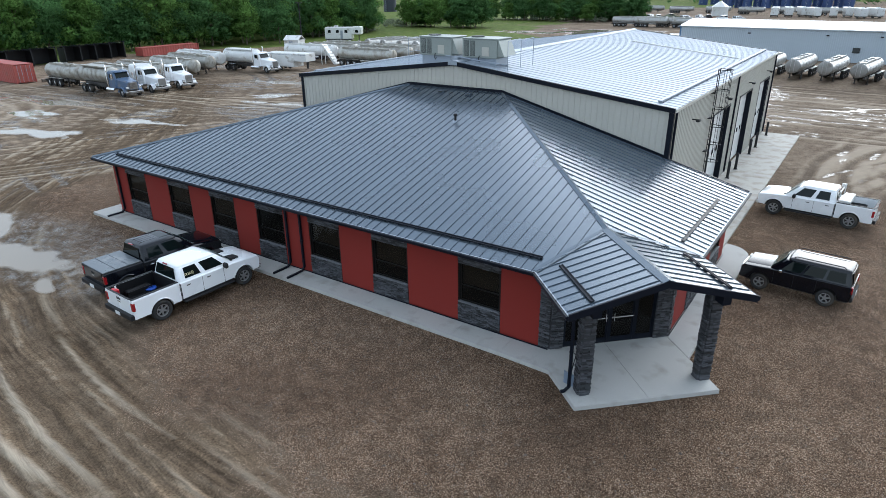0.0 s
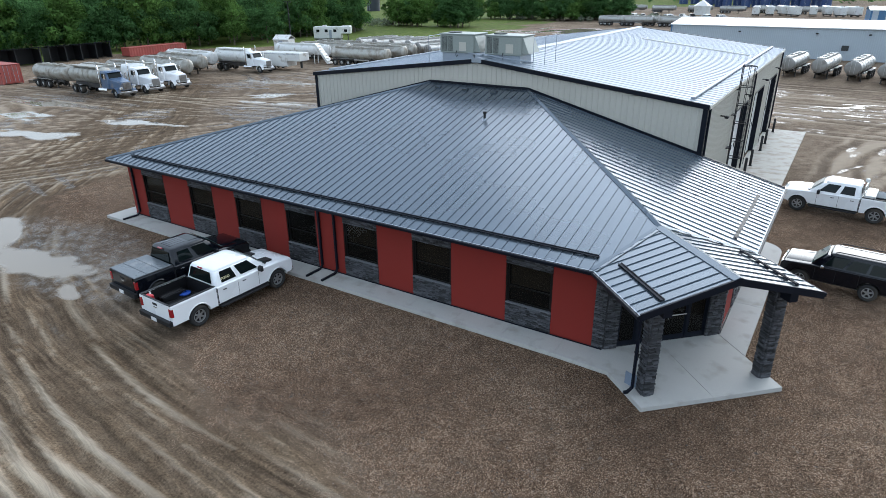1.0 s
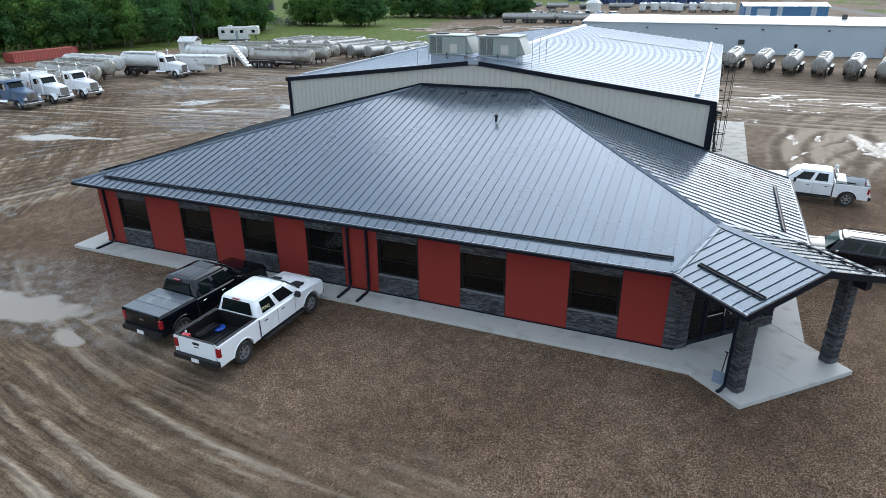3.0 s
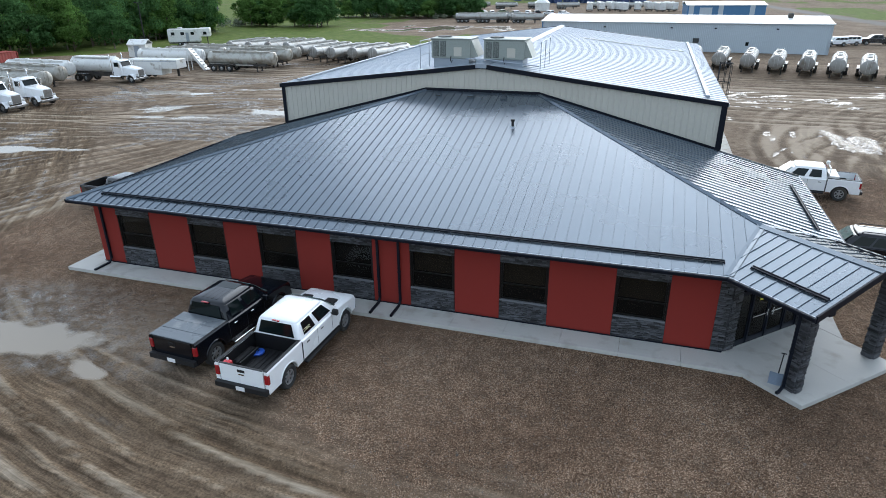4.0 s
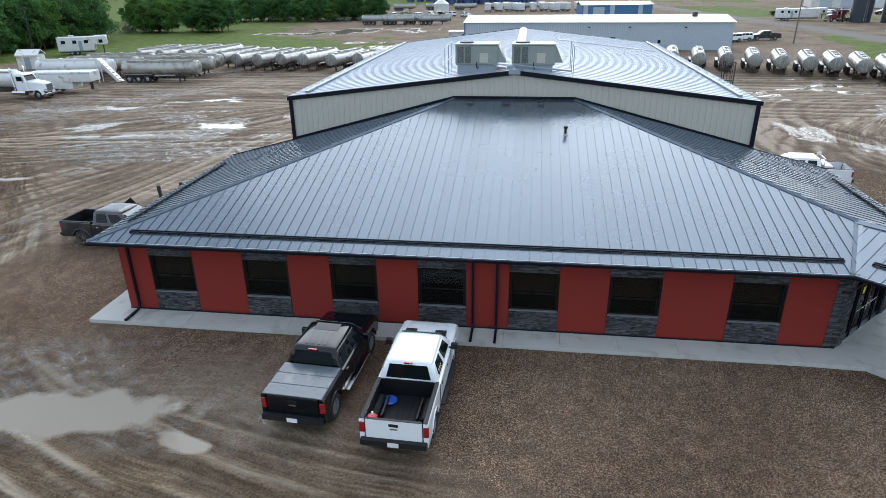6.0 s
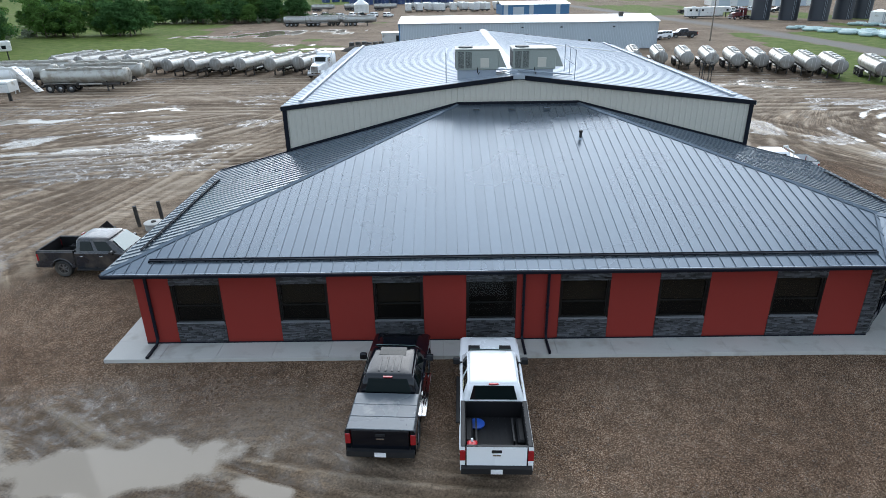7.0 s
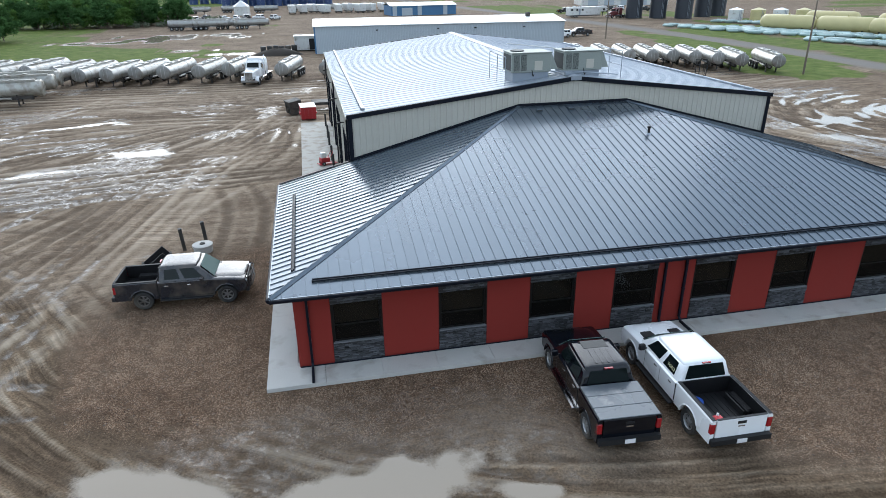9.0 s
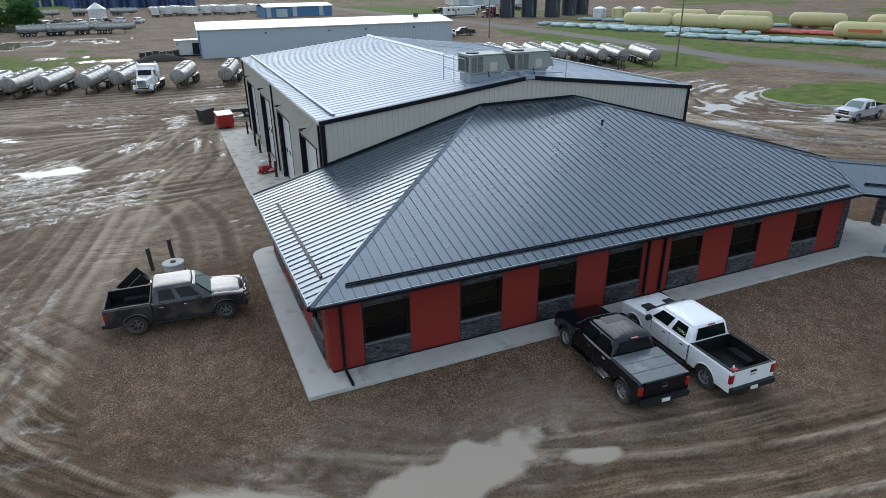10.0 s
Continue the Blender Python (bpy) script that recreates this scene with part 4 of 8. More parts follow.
# ---- roofs ----
def roof_plane(parent, name, a, b, c, pitch, spacing, rib_w, rib_h, material, thick=0.03, first=0.0, label=""):
    """Panels with raised seams on a convex slope. a: an eave point, b: the direction along the eave, c: the outline as plan points, pitch: rise per metre."""
    b = Vector((*b, 0)).normalized()
    inn = Vector((-b.y, b.x, 0))
    a3 = Vector(a)
    up = Vector((0, 0, 1)) - inn * pitch
    up.normalize()
    flat = [((Vector((*p, a3.z)) - a3).dot(b), (Vector((*p, a3.z)) - a3).dot(inn)) for p in c]
    lift = lambda s, t: a3 + b * s + inn * t + Vector((0, 0, pitch * t))
    lo, hi = min(p[0] for p in flat), max(p[0] for p in flat)
    k = 0
    s = lo - first
    while s < hi:
        piece = clip(clip(flat, 0, s, False), 0, s + spacing, True)
        if len(piece) >= 3 and max(p[0] for p in piece) - min(p[0] for p in piece) > 0.02:
            g = Geo().poly([lift(*p) for p in piece], thick, up)
            edge = clip(clip(flat, 0, s + spacing - 0.004, False), 0, s + spacing + 0.004, True)
            if len(edge) >= 3:
                t0, t1 = min(p[1] for p in edge), max(p[1] for p in edge)
                if t1 - t0 > 0.1:
                    mid = s + spacing
                    w = b * (rib_w / 2)
                    crest = 0.7 if rib_w < 0.1 else 0.5
                    lowp, highp = lift(mid, t0), lift(mid, t1)
                    h = up * rib_h
                    g.add([lowp - w, lowp + w, highp + w, highp - w, lowp - w * crest + h, lowp + w * crest + h, highp + w * crest + h, highp - w * crest + h],
                          [(4, 5, 6, 7), (0, 1, 5, 4), (1, 2, 6, 5), (2, 3, 7, 6), (3, 0, 4, 7)])
            part(name, g, material, parent)
        s += spacing


roof = thing("roof", "dark charcoal standing-seam metal hipped roof", "roof", kind="structure")
Z = EAVE
rise = lambda t: Z + SLOPE * t
E0, EX = -OVER, OX + OVER
TOPY = OY
INS = OY + OVER
HL, HR = (E0 + INS, TOPY), (EX - INS, TOPY)
PR = 3.0                       # half width of the porch roof
VL, VR = (OX - PR / R2 + OVER, E0), (EX, OVER + PR / R2 - 1.4)
sumv = OX                      # the porch axis is x + y = OX
VL = (sumv - PR / R2 - E0, E0)
VR = (EX, sumv + PR / R2 - EX)
HP = (EX - PR, E0 + PR)        # where the porch ridge meets the hip
PF = 3.3
FLp, FRp, RF = porch(PF, -PR, Z), porch(PF, PR, Z), porch(PF, 0, Z + SLOPE * PR)
roof_plane(roof, "roof_panel", (E0, E0, Z), (1, 0), [(E0, E0), VL, HP, HR, HL], SLOPE, 0.406, 0.02, 0.031, ROOF)
roof_plane(roof, "roof_panel", (EX, VR[1], Z), (0, 1), [VR, (EX, TOPY), HR, HP], SLOPE, 0.406, 0.02, 0.031, ROOF)
roof_plane(roof, "roof_panel", (E0, TOPY, Z), (0, -1), [(E0, TOPY), (E0, E0), HL], SLOPE, 0.406, 0.02, 0.031, ROOF)
roof_plane(roof, "roof_panel", (VL[0], VL[1], Z), (R2, -R2), [VL, (FLp.x, FLp.y), (RF.x, RF.y), HP], SLOPE, 0.406, 0.02, 0.031, ROOF)
roof_plane(roof, "roof_panel", (FRp.x, FRp.y, Z), (-R2, R2), [(FRp.x, FRp.y), VR, HP, (RF.x, RF.y)], SLOPE, 0.406, 0.02, 0.031, ROOF)


def cap(p, q, width, h, name="ridge_cap", material=ROOF, parent=None, thick=0.02):
    """A folded metal strip along a hip or ridge."""
    p, q = Vector(p), Vector(q)
    d = (q - p).normalized()
    side = d.cross(Vector((0, 0, 1))).normalized() * width
    g = Geo()
    n = Vector((0, 0, h))
    drop = Vector((0, 0, -SLOPE * width * 0.75))
    ring = lambda c: [c + side + drop + n * 0.4, c + n, c - side + drop + n * 0.4, c - side + drop - n * 0.2, c - n * 0.2, c + side + drop - n * 0.2]
    g.loft([ring(p), ring(q)])
    return part(name, g, material, parent or roof)


hz = lambda p: Vector((p[0], p[1], Z + SLOPE * min(p[0] - E0, EX - p[0], p[1] - E0)))
cap(hz((E0, E0)), hz(HL), 0.12, 0.07)
cap(hz(HP), hz(HR), 0.12, 0.07)
cap(RF, hz(HP), 0.2, 0.06)
g = Geo()
for a, b in ((VL, HP), (VR, HP)):
    pa, pb = Vector((*a, Z + 0.012)), Vector((*HP, Z + SLOPE * PR + 0.012))
    sd = (pb - pa).cross(Vector((0, 0, 1))).normalized() * 0.13
    g.add([pa - sd + Vector((0, 0, 0.03)), pa, pb, pb - sd + Vector((0, 0, 0.03))], [(0, 1, 2, 3)])
    g.add([pa + sd + Vector((0, 0, 0.03)), pa, pb, pb + sd + Vector((0, 0, 0.03))], [(0, 1, 2, 3)])
part("valley_flashing", g, ROOF, roof)
# flashing against the shop wall
g = Geo()
for a, b in (((3.1, TOPY - 0.06), HL), (HL, HR), (HR, (27.5, TOPY - 0.06))):
    pa, pb = hz(a), hz(b)
    pa.y = pb.y = TOPY - 0.05
    g.add([pa, pb, pb + Vector((0, 0, 0.14)), pa + Vector((0, 0, 0.14)), pa + Vector((0, 0.04, 0.14)), pb + Vector((0, 0.04, 0.14))], [(0, 1, 2, 3), (3, 2, 5, 4)])
part("wall_flashing", g, TRIM, roof)

# eaves: gutter, fascia, bright drip edge, soffit
def eave(p, q, gutter=True):
    p, q = Vector(p), Vector(q)
    d = (q - p).normalized()
    nrm = Vector((d.y, -d.x, 0))
    zz = Vector((0, 0, 1))
    prof = [(-0.02, -0.02), (0.1, -0.02), (0.12, -0.05), (0.09, -0.15), (-0.02, -0.17)]
    g = Geo()
    g.loft([[c + nrm * u + zz * w for u, w in prof] for c in (p, q)])
    part("gutter", g, TRIM, roof, "black box gutter")
    g = Geo()
    g.loft([[c + nrm * u + zz * w for u, w in ((-0.03, 0.004), (0.035, -0.006), (0.035, -0.014), (-0.03, -0.006))] for c in (p, q)])
    part("drip_edge", g, GALV, roof, "bright metal drip edge")


eave((E0, E0, Z), (*VL, Z))
eave((VL[0], VL[1], Z), FLp)
eave(FRp, (*VR, Z))
eave((*VR, Z), (EX, TOPY, Z))
eave((E0, TOPY, Z), (E0, E0, Z))
# soffit and the porch ceiling
g = Geo()
so = [(E0, E0), VL, VR, (EX, TOPY), (E0, TOPY)]
g.poly([(x, y, TOP + 0.03) for x, y in so], 0.03, (0, 0, 1))
part("soffit", g, TRIM, roof, "black vented soffit")
# porch: sloping ceiling, gable boards and the wall above the doors
for sgn in (-1, 1):
    a0, a1 = porch(0.19, sgn * PR, Z - 0.1), porch(PF - 0.02, sgn * PR, Z - 0.1)
    r0, r1 = porch(0.19, 0, Z + SLOPE * PR - 0.1), porch(PF - 0.02, 0, Z + SLOPE * PR - 0.1)
    part("porch_ceiling", Geo().poly([a0, a1, r1, r0] if sgn < 0 else [a0, r0, r1, a1], 0.03, (0, 0, 1)), TRIM, roof)
    lo_, hi_ = porch(PF + 0.02, sgn * (PR + 0.02), Z), porch(PF + 0.02, 0, Z + SLOPE * PR)
    dn = Vector((0, 0, -0.2))
    up_ = Vector((0, 0, 0.03))
    part("gable_fascia", Geo().poly([lo_ + dn, hi_ + dn, hi_ + up_, lo_ + up_] if sgn < 0 else [hi_ + dn, lo_ + dn, lo_ + up_, hi_ + up_], 0.06, OUT), TRIM, roof)
    part("header_beam", Geo().loft([[porch(d, sgn * (2.08 + w), z) for w, z in ((-0.14, TOP - 0.12), (0.14, TOP - 0.12), (0.14, TOP + 0.24), (-0.14, TOP + 0.24))] for d in (0.15, PF - 0.1)]), TRIM, roof)
part("gable_wall", Geo().poly([porch(0.19, -PR + 0.1, TOP), porch(0.19, PR - 0.1, TOP), porch(0.19, PR - 0.1, Z - 0.1), porch(0.19, 0, Z + SLOPE * PR - 0.12), porch(0.19, -PR + 0.1, Z - 0.1)], 0.06, OUT), TRIM, roof)
# rake trims where the side roofs stop beside the shop
for x0, x1 in ((E0, 3.1), (27.5, EX)):
    a, b = hz((x0, TOPY)), hz((x1, TOPY))
    g = Geo()
    g.loft([[c + Vector((0, 0.06, 0.05)), c + Vector((0, -0.06, 0.05)), c + Vector((0, -0.06, 0.035)), c + Vector((0, 0.04, 0.035)), c + Vector((0, 0.04, -0.16)), c + Vector((0, 0.06, -0.16))] for c in (a, b)])
    part("rake_trim", g, TRIM, roof)
    g = Geo()
    g.poly([(x0, TOPY - 0.01, TOP + 0.05), (x1, TOPY - 0.01, TOP + 0.05), (x1, TOPY - 0.01, b.z - 0.04), (x0, TOPY - 0.01, a.z - 0.04)], 0.05, (0, 1, 0))
    part("gable_infill", g, TRIM, roof)


def snow_guard(p, q, material=TRIM, label="dark two-rail snow guard"):
    """Two rails on small brackets standing on the roof."""
    p, q = Vector(p), Vector(q)
    d = (q - p).normalized()
    inn = Vector((-d.y, d.x, 0))
    up = (Vector((0, 0, 1)) - inn * SLOPE).normalized()
    slope = (inn + Vector((0, 0, SLOPE))).normalized()
    guard = thing("snow_guard", label, "snow guard", group="snow guards on the roof")
    n = max(2, int((q - p).length / 0.406))
    o = up * 0.04
    for k in (0.02, 0.12):
        at = lambda c: c + o + slope * k
        part("rail", Geo().loft([[at(c), at(c) + slope * 0.028, at(c) + slope * 0.028 + up * 0.042, at(c) + up * 0.042] for c in (p, q)]), material, guard)
    part("tray", Geo().loft([[c + o + slope * 0.045, c + o + slope * 0.118, c + o + slope * 0.118 + up * 0.018, c + o + slope * 0.045 + up * 0.018] for c in (p, q)]), material, guard)
    shared = Geo().loft([[d * w + o for o in (slope * 0.01, slope * 0.14, slope * 0.14 + up * 0.03, slope * 0.01 + up * 0.03)] for w in (-0.02, 0.02)]).mesh("bracket", material)
    for k in range(n + 1):
        part("bracket", shared, material, guard).location = p + (q - p) * (k / n)
    return guard


def on_front(x, t):
    return Vector((x, E0 + t, rise(t)))


snow_guard(on_front(0.75, 0.6), on_front(26.95, 0.6))
snow_guard((EX - 0.72, 4.0, rise(0.72)), (EX - 0.72, 9.6, rise(0.72)))
snow_guard((E0 + 0.72, 9.6, rise(0.72)), (E0 + 0.72, 0.9, rise(0.72)))
for sgn in (-1, 1):
    a, b = porch(0.45, sgn * (PR - 0.72), rise(0.72)), porch(PF - 0.25, sgn * (PR - 0.72), rise(0.72))
    snow_guard(*((a, b) if sgn < 0 else (b, a)))

# plumbing vent and low roof boxes
vent = thing("roof_vent", "short black vent pipe with cap on the roof", "vent", Matrix.Translation((17.85, 8.45, rise(9.15))))
part("pipe", Geo().tube([(0, 0, -0.05), (0, 0, 0.3)], 0.06, 12), PLASTIC, vent, smooth=40)
part("vent_cap", Geo().tube([(0, 0, 0.29), (0, 0, 0.31), (0, 0, 0.38), (0, 0, 0.4)], [0.07, 0.1, 0.1, 0.07], 12), PLASTIC, vent, smooth=40)
part("boot", Geo().tube([(0, 0, -0.06), (0, 0, 0.06)], [0.17, 0.07], 12), GALV, vent)
for x in (13.1, 14.9, 16.7):
    bx = thing("roof_box_vent", "low square metal roof vent", "vent", Matrix.Translation((x, 11.55, rise(12.25))), group="low vents by the wall")
    part("cover", Geo().box(-0.17, 0.17, -0.14, 0.14, -0.05, 0.1, c=0.02), ROOF, bx)
    part("screen", Geo().box(-0.13, 0.13, -0.147, -0.139, 0.0, 0.07), GRILL, bx)


# downspouts
def downspout(x, y, top, kick, wall_dir=(0, -1)):
    ds = thing("downspout", "black square downspout with a drain leg across the slab", "downspout", Matrix.Translation((x, y, 0)), group="downspouts")
    wx, wy = wall_dir
    sq = lambda c, w=0.045: [c + Vector((a * w, b * w, 0)) for a, b in ((-1, -1), (1, -1), (1, 1), (-1, 1))]
    g = Geo()
    g.loft([sq(Vector((0, 0, 0.3))), sq(Vector((0, 0, top - 0.25))), sq(Vector((wx * 0.4, wy * 0.4, top - 0.02)))])
    part("pipe", g, TRIM, ds)
    g = Geo()
    up = Vector((0, 0, 1))
    side = Vector((-wy, wx, 0)) * 0.045
    ring = lambda c: [c - side, c + side, c + side + up * 0.08, c - side + up * 0.08]
    g.loft([ring(Vector((0, 0, 0.28))), ring(Vector((wx * 0.16, wy * 0.16, FLOOR + 0.01))), ring(Vector((wx * kick, wy * kick, FLOOR + 0.01)))])
    part("drain_leg", g, TRIM, ds)
    part("strap", Geo().box(-0.06, 0.06, -0.055, 0.06, 1.6, 1.64), TRIM, ds)
    return ds


for x in (0.46, 14.3, 15.2):
    downspout(x, -0.1, EAVE - 0.1, 1.05)
p = porch(2.58 - 0.05, -2.5, 0)
downspout(p.x, p.y, EAVE - 0.1, 0.28, (-R2, -R2))


# porch pillars
def pillar(v):
    c = porch(2.58, v, 0)
    pl = thing("porch_pillar", "square porch pillar faced in charcoal ledgestone", "pillar", group="porch pillars")
    s = 0.175
    crn = [c + OUT * a * s + ALONG * b * s for a, b in ((1, -1), (1, 1), (-1, 1), (-1, -1))]
    g = Geo()
    g.loft([[q + Vector((0, 0, z)) for q in crn] for z in (FLOOR, TOP + 0.02)])
    part("core", g, MORTAR, pl)
    rnd = random.Random(int(v * 100) + 900)
    for i in range(4):
        a, b = crn[i], crn[(i + 1) % 4]
        ledgestone((a.x, a.y), (b.x, b.y), FLOOR + 0.002, TOP, "", rnd, parent=pl)
    return pl


pillar(-2.08)
pillar(2.08)


# ---- slabs ----
def slab(name, outlines, top, material, label, thick=0.16):
    s = thing(name, label, "concrete slab", kind="structure")
    for o in outlines:
        g = Geo().poly([(x, y, top) for x, y in o], thick, (0, 0, 1))
        ob = part("concrete_panel", g, material, s)
        bv = ob.modifiers.new("edge", "BEVEL")
        bv.width, bv.segments = 0.006, 1
    return s


pt = lambda d, v: tuple(porch(d, v, 0))[:2]
J = 0.004
front = []
xs = [-1.15, 0.9, 2.95, 5.0, 7.1, 9.2, 11.3, 13.4, 15.5, 17.6, 19.7, 21.8, 23.9, 26.0]
for a, b in zip(xs[:-1], xs[1:]):
    front.append([(a + J, -1.15), (b - J, -1.15), (b - J, 0.1), (a + J, 0.1)])
front.append([(26.0 + J, -1.15), (27.97, -1.22), (27.25, 0.1), (26.0 + J, 0.1)])
slab("pavement_front", front, FLOOR, CONC, "pale concrete walk along the office front")
pv = [[(27.99, -1.24), pt(3.3, -2.6), pt(3.34, -0.15), pt(-0.1, -0.15), pt(-0.1, -2.35)],
      [pt(3.34, -0.15 + 2 * J), pt(3.36, 2.28), pt(1.5, 2.28), pt(0.02, 2.28), pt(-0.1, -0.15 + 2 * J)]]
slab("pavement_porch", pv, FLOOR, CONC, "pale concrete porch slab")
arc = lambda cx, cy, r, a0, a1, n=8: [(cx + r * math.cos(radians(a0 + (a1 - a0) * i / n)), cy + r * math.sin(radians(a0 + (a1 - a0) * i / n))) for i in range(n + 1)]
c0 = pt(0.02, 2.3)
slab("pavement_right", [[(30.5, 3.35), pt(1.5, 2.3), (31.72, 6.2 - J), (30.5, 6.2 - J)], [(30.5, 6.2 + J), (31.72, 6.2 + J), (31.72, 9.2 - J), (30.5, 9.2 - J)], [(30.5, 9.2 + J), (31.72, 9.2 + J)] + arc(30.55, 12.6, 1.17, 0, 90) + [(30.5, 13.77)]], FLOOR, CONC, "concrete walk beside the office")
slab("pavement_left", [[(-1.15, 0.1 + J), (0.1, 0.1 + J), (0.1, 4.0 - J), (-1.15, 4.0 - J)], [(-1.15, 4.0 + J), (0.1, 4.0 + J), (0.1, 8.0 - J), (-1.15, 8.0 - J)], [(-1.15, 8.0 + J), (0.1, 8.0 + J), (0.1, 12.9)] + arc(-0.15, 11.9, 1.0, 90, 180)], FLOOR, CONC, "concrete walk beside the office")
slab("apron_right", [[(27.35, y + J), (30.45, y + J), (30.45, y + 5.95 - J), (27.3, y + 5.95 - J)] for y in (12.5, 18.45, 24.4, 30.35, 36.3)], 0.06, APRON, "worn concrete apron beside the shop doors")
slab("apron_left", [[(0.2, y + J), (3.3, y + J), (3.3, y + 5.95 - J), (0.2, y + 5.95 - J)] for y in (13.2, 19.15, 25.1, 31.05, 37.0)], 0.06, APRON, "worn concrete apron beside the shop doors")


# ---- shop ----
SX0, SX1, SY0, SY1, SZ, SR = 3.1, 27.5, 12.17, 42.2, 6.73, 8.15
SC = (SX0 + SX1) / 2
shop = thing("shop_building", "tall beige metal-clad shop with a bright galvanised gable roof", "building", kind="structure")


def ribbed(p, q, z0, z1fun, nrm, pitch=0.305, skip=()):
    """Metal cladding: a sheet with trapezoid ribs; one part a sheet a metre wide. skip: openings as (from, to, height)."""
    p, q, nrm = Vector((*p, 0)), Vector((*q, 0)), Vector((*nrm, 0))
    d = (q - p).normalized()
    length = (q - p).length
    prof = [(0, 0), (0.2, 0), (0.225, 0.03), (0.28, 0.03), (0.305, 0)]
    s, g, n = 0.0, Geo(), 0
    while s < length - 0.01:
        marks = [(s + u, h) for u, h in prof if s + u <= length]
        for (u0, h0), (u1, h1) in zip(marks[:-1], marks[1:]):
            base = z0
            um = (u0 + u1) / 2
            for a, b, h in skip:
                if a < um < b:
                    base = h
            o0, o1 = p + d * u0 + nrm * h0, p + d * u1 + nrm * h1
            g.add([o0 + Vector((0, 0, base)), o1 + Vector((0, 0, base)), o1 + Vector((0, 0, z1fun(u1))), o0 + Vector((0, 0, z1fun(u0)))], [(0, 1, 2, 3)])
        s += pitch
        n += 1
        if n % 3 == 0 or s >= length - 0.01:
            part("cladding_sheet", g, SIDING, shop)
            g = Geo()


gable = lambda u: SZ + (SR - SZ) * (1 - abs(u - (SX1 - SX0) / 2) / ((SX1 - SX0) / 2)) - 0.1
ribbed((SX0, SY0), (SX1, SY0), 2.9, gable, (0, -1))
ribbed((SX1, SY1), (SX0, SY1), 0.05, gable, (0, 1))
DOORS = ((13.8, 18.1), (21.3, 25.6), (28.8, 33.1), (36.3, 40.6))
DH = 4.85
eavez = lambda u: SZ - 0.1
ribbed((SX1, SY0), (SX1, SY1), 0.05, eavez, (1, 0), skip=[(a - SY0, b - SY0, DH) for a, b in DOORS[1:]])
ribbed((SX0, SY1), (SX0, SY0), 0.05, eavez, (-1, 0), skip=[(SY1 - b, SY1 - a, DH) for a, b in DOORS])
# liner that closes the shell
g = Geo()
for x in (SX0 + 0.4, SX1 - 0.42):
    g.box(x, x + 0.02, SY0 + 0.4, SY1 - 0.4, 0.0, SZ - 0.15)
part("inner_wall", g, WALLIN, shop)


def overhead_door(x, y0, y1, side):
    """A sectional door with dark jambs, set back in the wall."""
    dr = thing("door_2", "white sectional overhead door with dark jambs", "door", Matrix.Translation((x, y0, 0.05)), kind="structure")
    w = y1 - y0
    n = 8
    for k in range(n):
        z0, z1 = DH * k / n, DH * (k + 1) / n
        sec = part("door_section", Geo().box(-side * 0.33, -side * 0.29, 0.02, w - 0.02, z0 + 0.006, z1 - 0.006, c=0.012), DOORP, dr)
        if k == 3:
            for j in range(4):
                part("pane", Geo().box(-side * 0.292, -side * 0.286, w * (j + 0.5) / 4 - 0.22, w * (j + 0.5) / 4 + 0.22, z0 + 0.14, z1 - 0.14), CARGLASS, sec)
    g = Geo()
    for a, b in ((-0.08, 0.02), (w - 0.02, w + 0.08)):
        g.box(-side * 0.36, side * 0.05, a, b, 0, DH + 0.08)
    g.box(-side * 0.36, side * 0.051, 0.02, w - 0.02, DH, DH + 0.08)
    part("jamb", g, TRIM, dr, "black painted steel jamb")
    for y in (-0.32, w + 0.32):
        bl = thing("bollard", "black steel bollard guarding a shop door", "bollard", Matrix.Translation((x + side * 0.55, y0 + y, 0.05)), group="bollards by the shop doors")
        part("post", Geo().tube([(0, 0, 0), (0, 0, 1.1), (0, 0, 1.16), (0, 0, 1.18)], [0.09, 0.09, 0.06, 0.01], 12), PLASTIC, bl, smooth=40)
        part("base_plate", Geo().box(-0.14, 0.14, -0.14, 0.14, 0.005, 0.02), PLASTIC, bl)
    return dr


for y0, y1 in DOORS[1:]:
    overhead_door(SX1, y0, y1, 1)
for y0, y1 in DOORS:
    overhead_door(SX0, y0, y1, -1)


def wall_lamp(x, y, side):
    lp = thing("wall_lamp", "small dark wall-mounted flood lamp", "lamp", Matrix.Translation((x + side * 0.04, y, 5.62)), group="lamps on the shop walls")
    part("arm", Geo().box(0, side * 0.3, -0.03, 0.03, -0.03, 0.03), PLASTIC, lp)
    part("head", Geo().box(side * 0.22, side * 0.42, -0.16, 0.16, -0.1, 0.02, c=0.03), PLASTIC, lp)


for y in (15.9, 23.6, 31.1, 38.4):
    wall_lamp(SX1, y, 1)
    wall_lamp(SX0, y, -1)

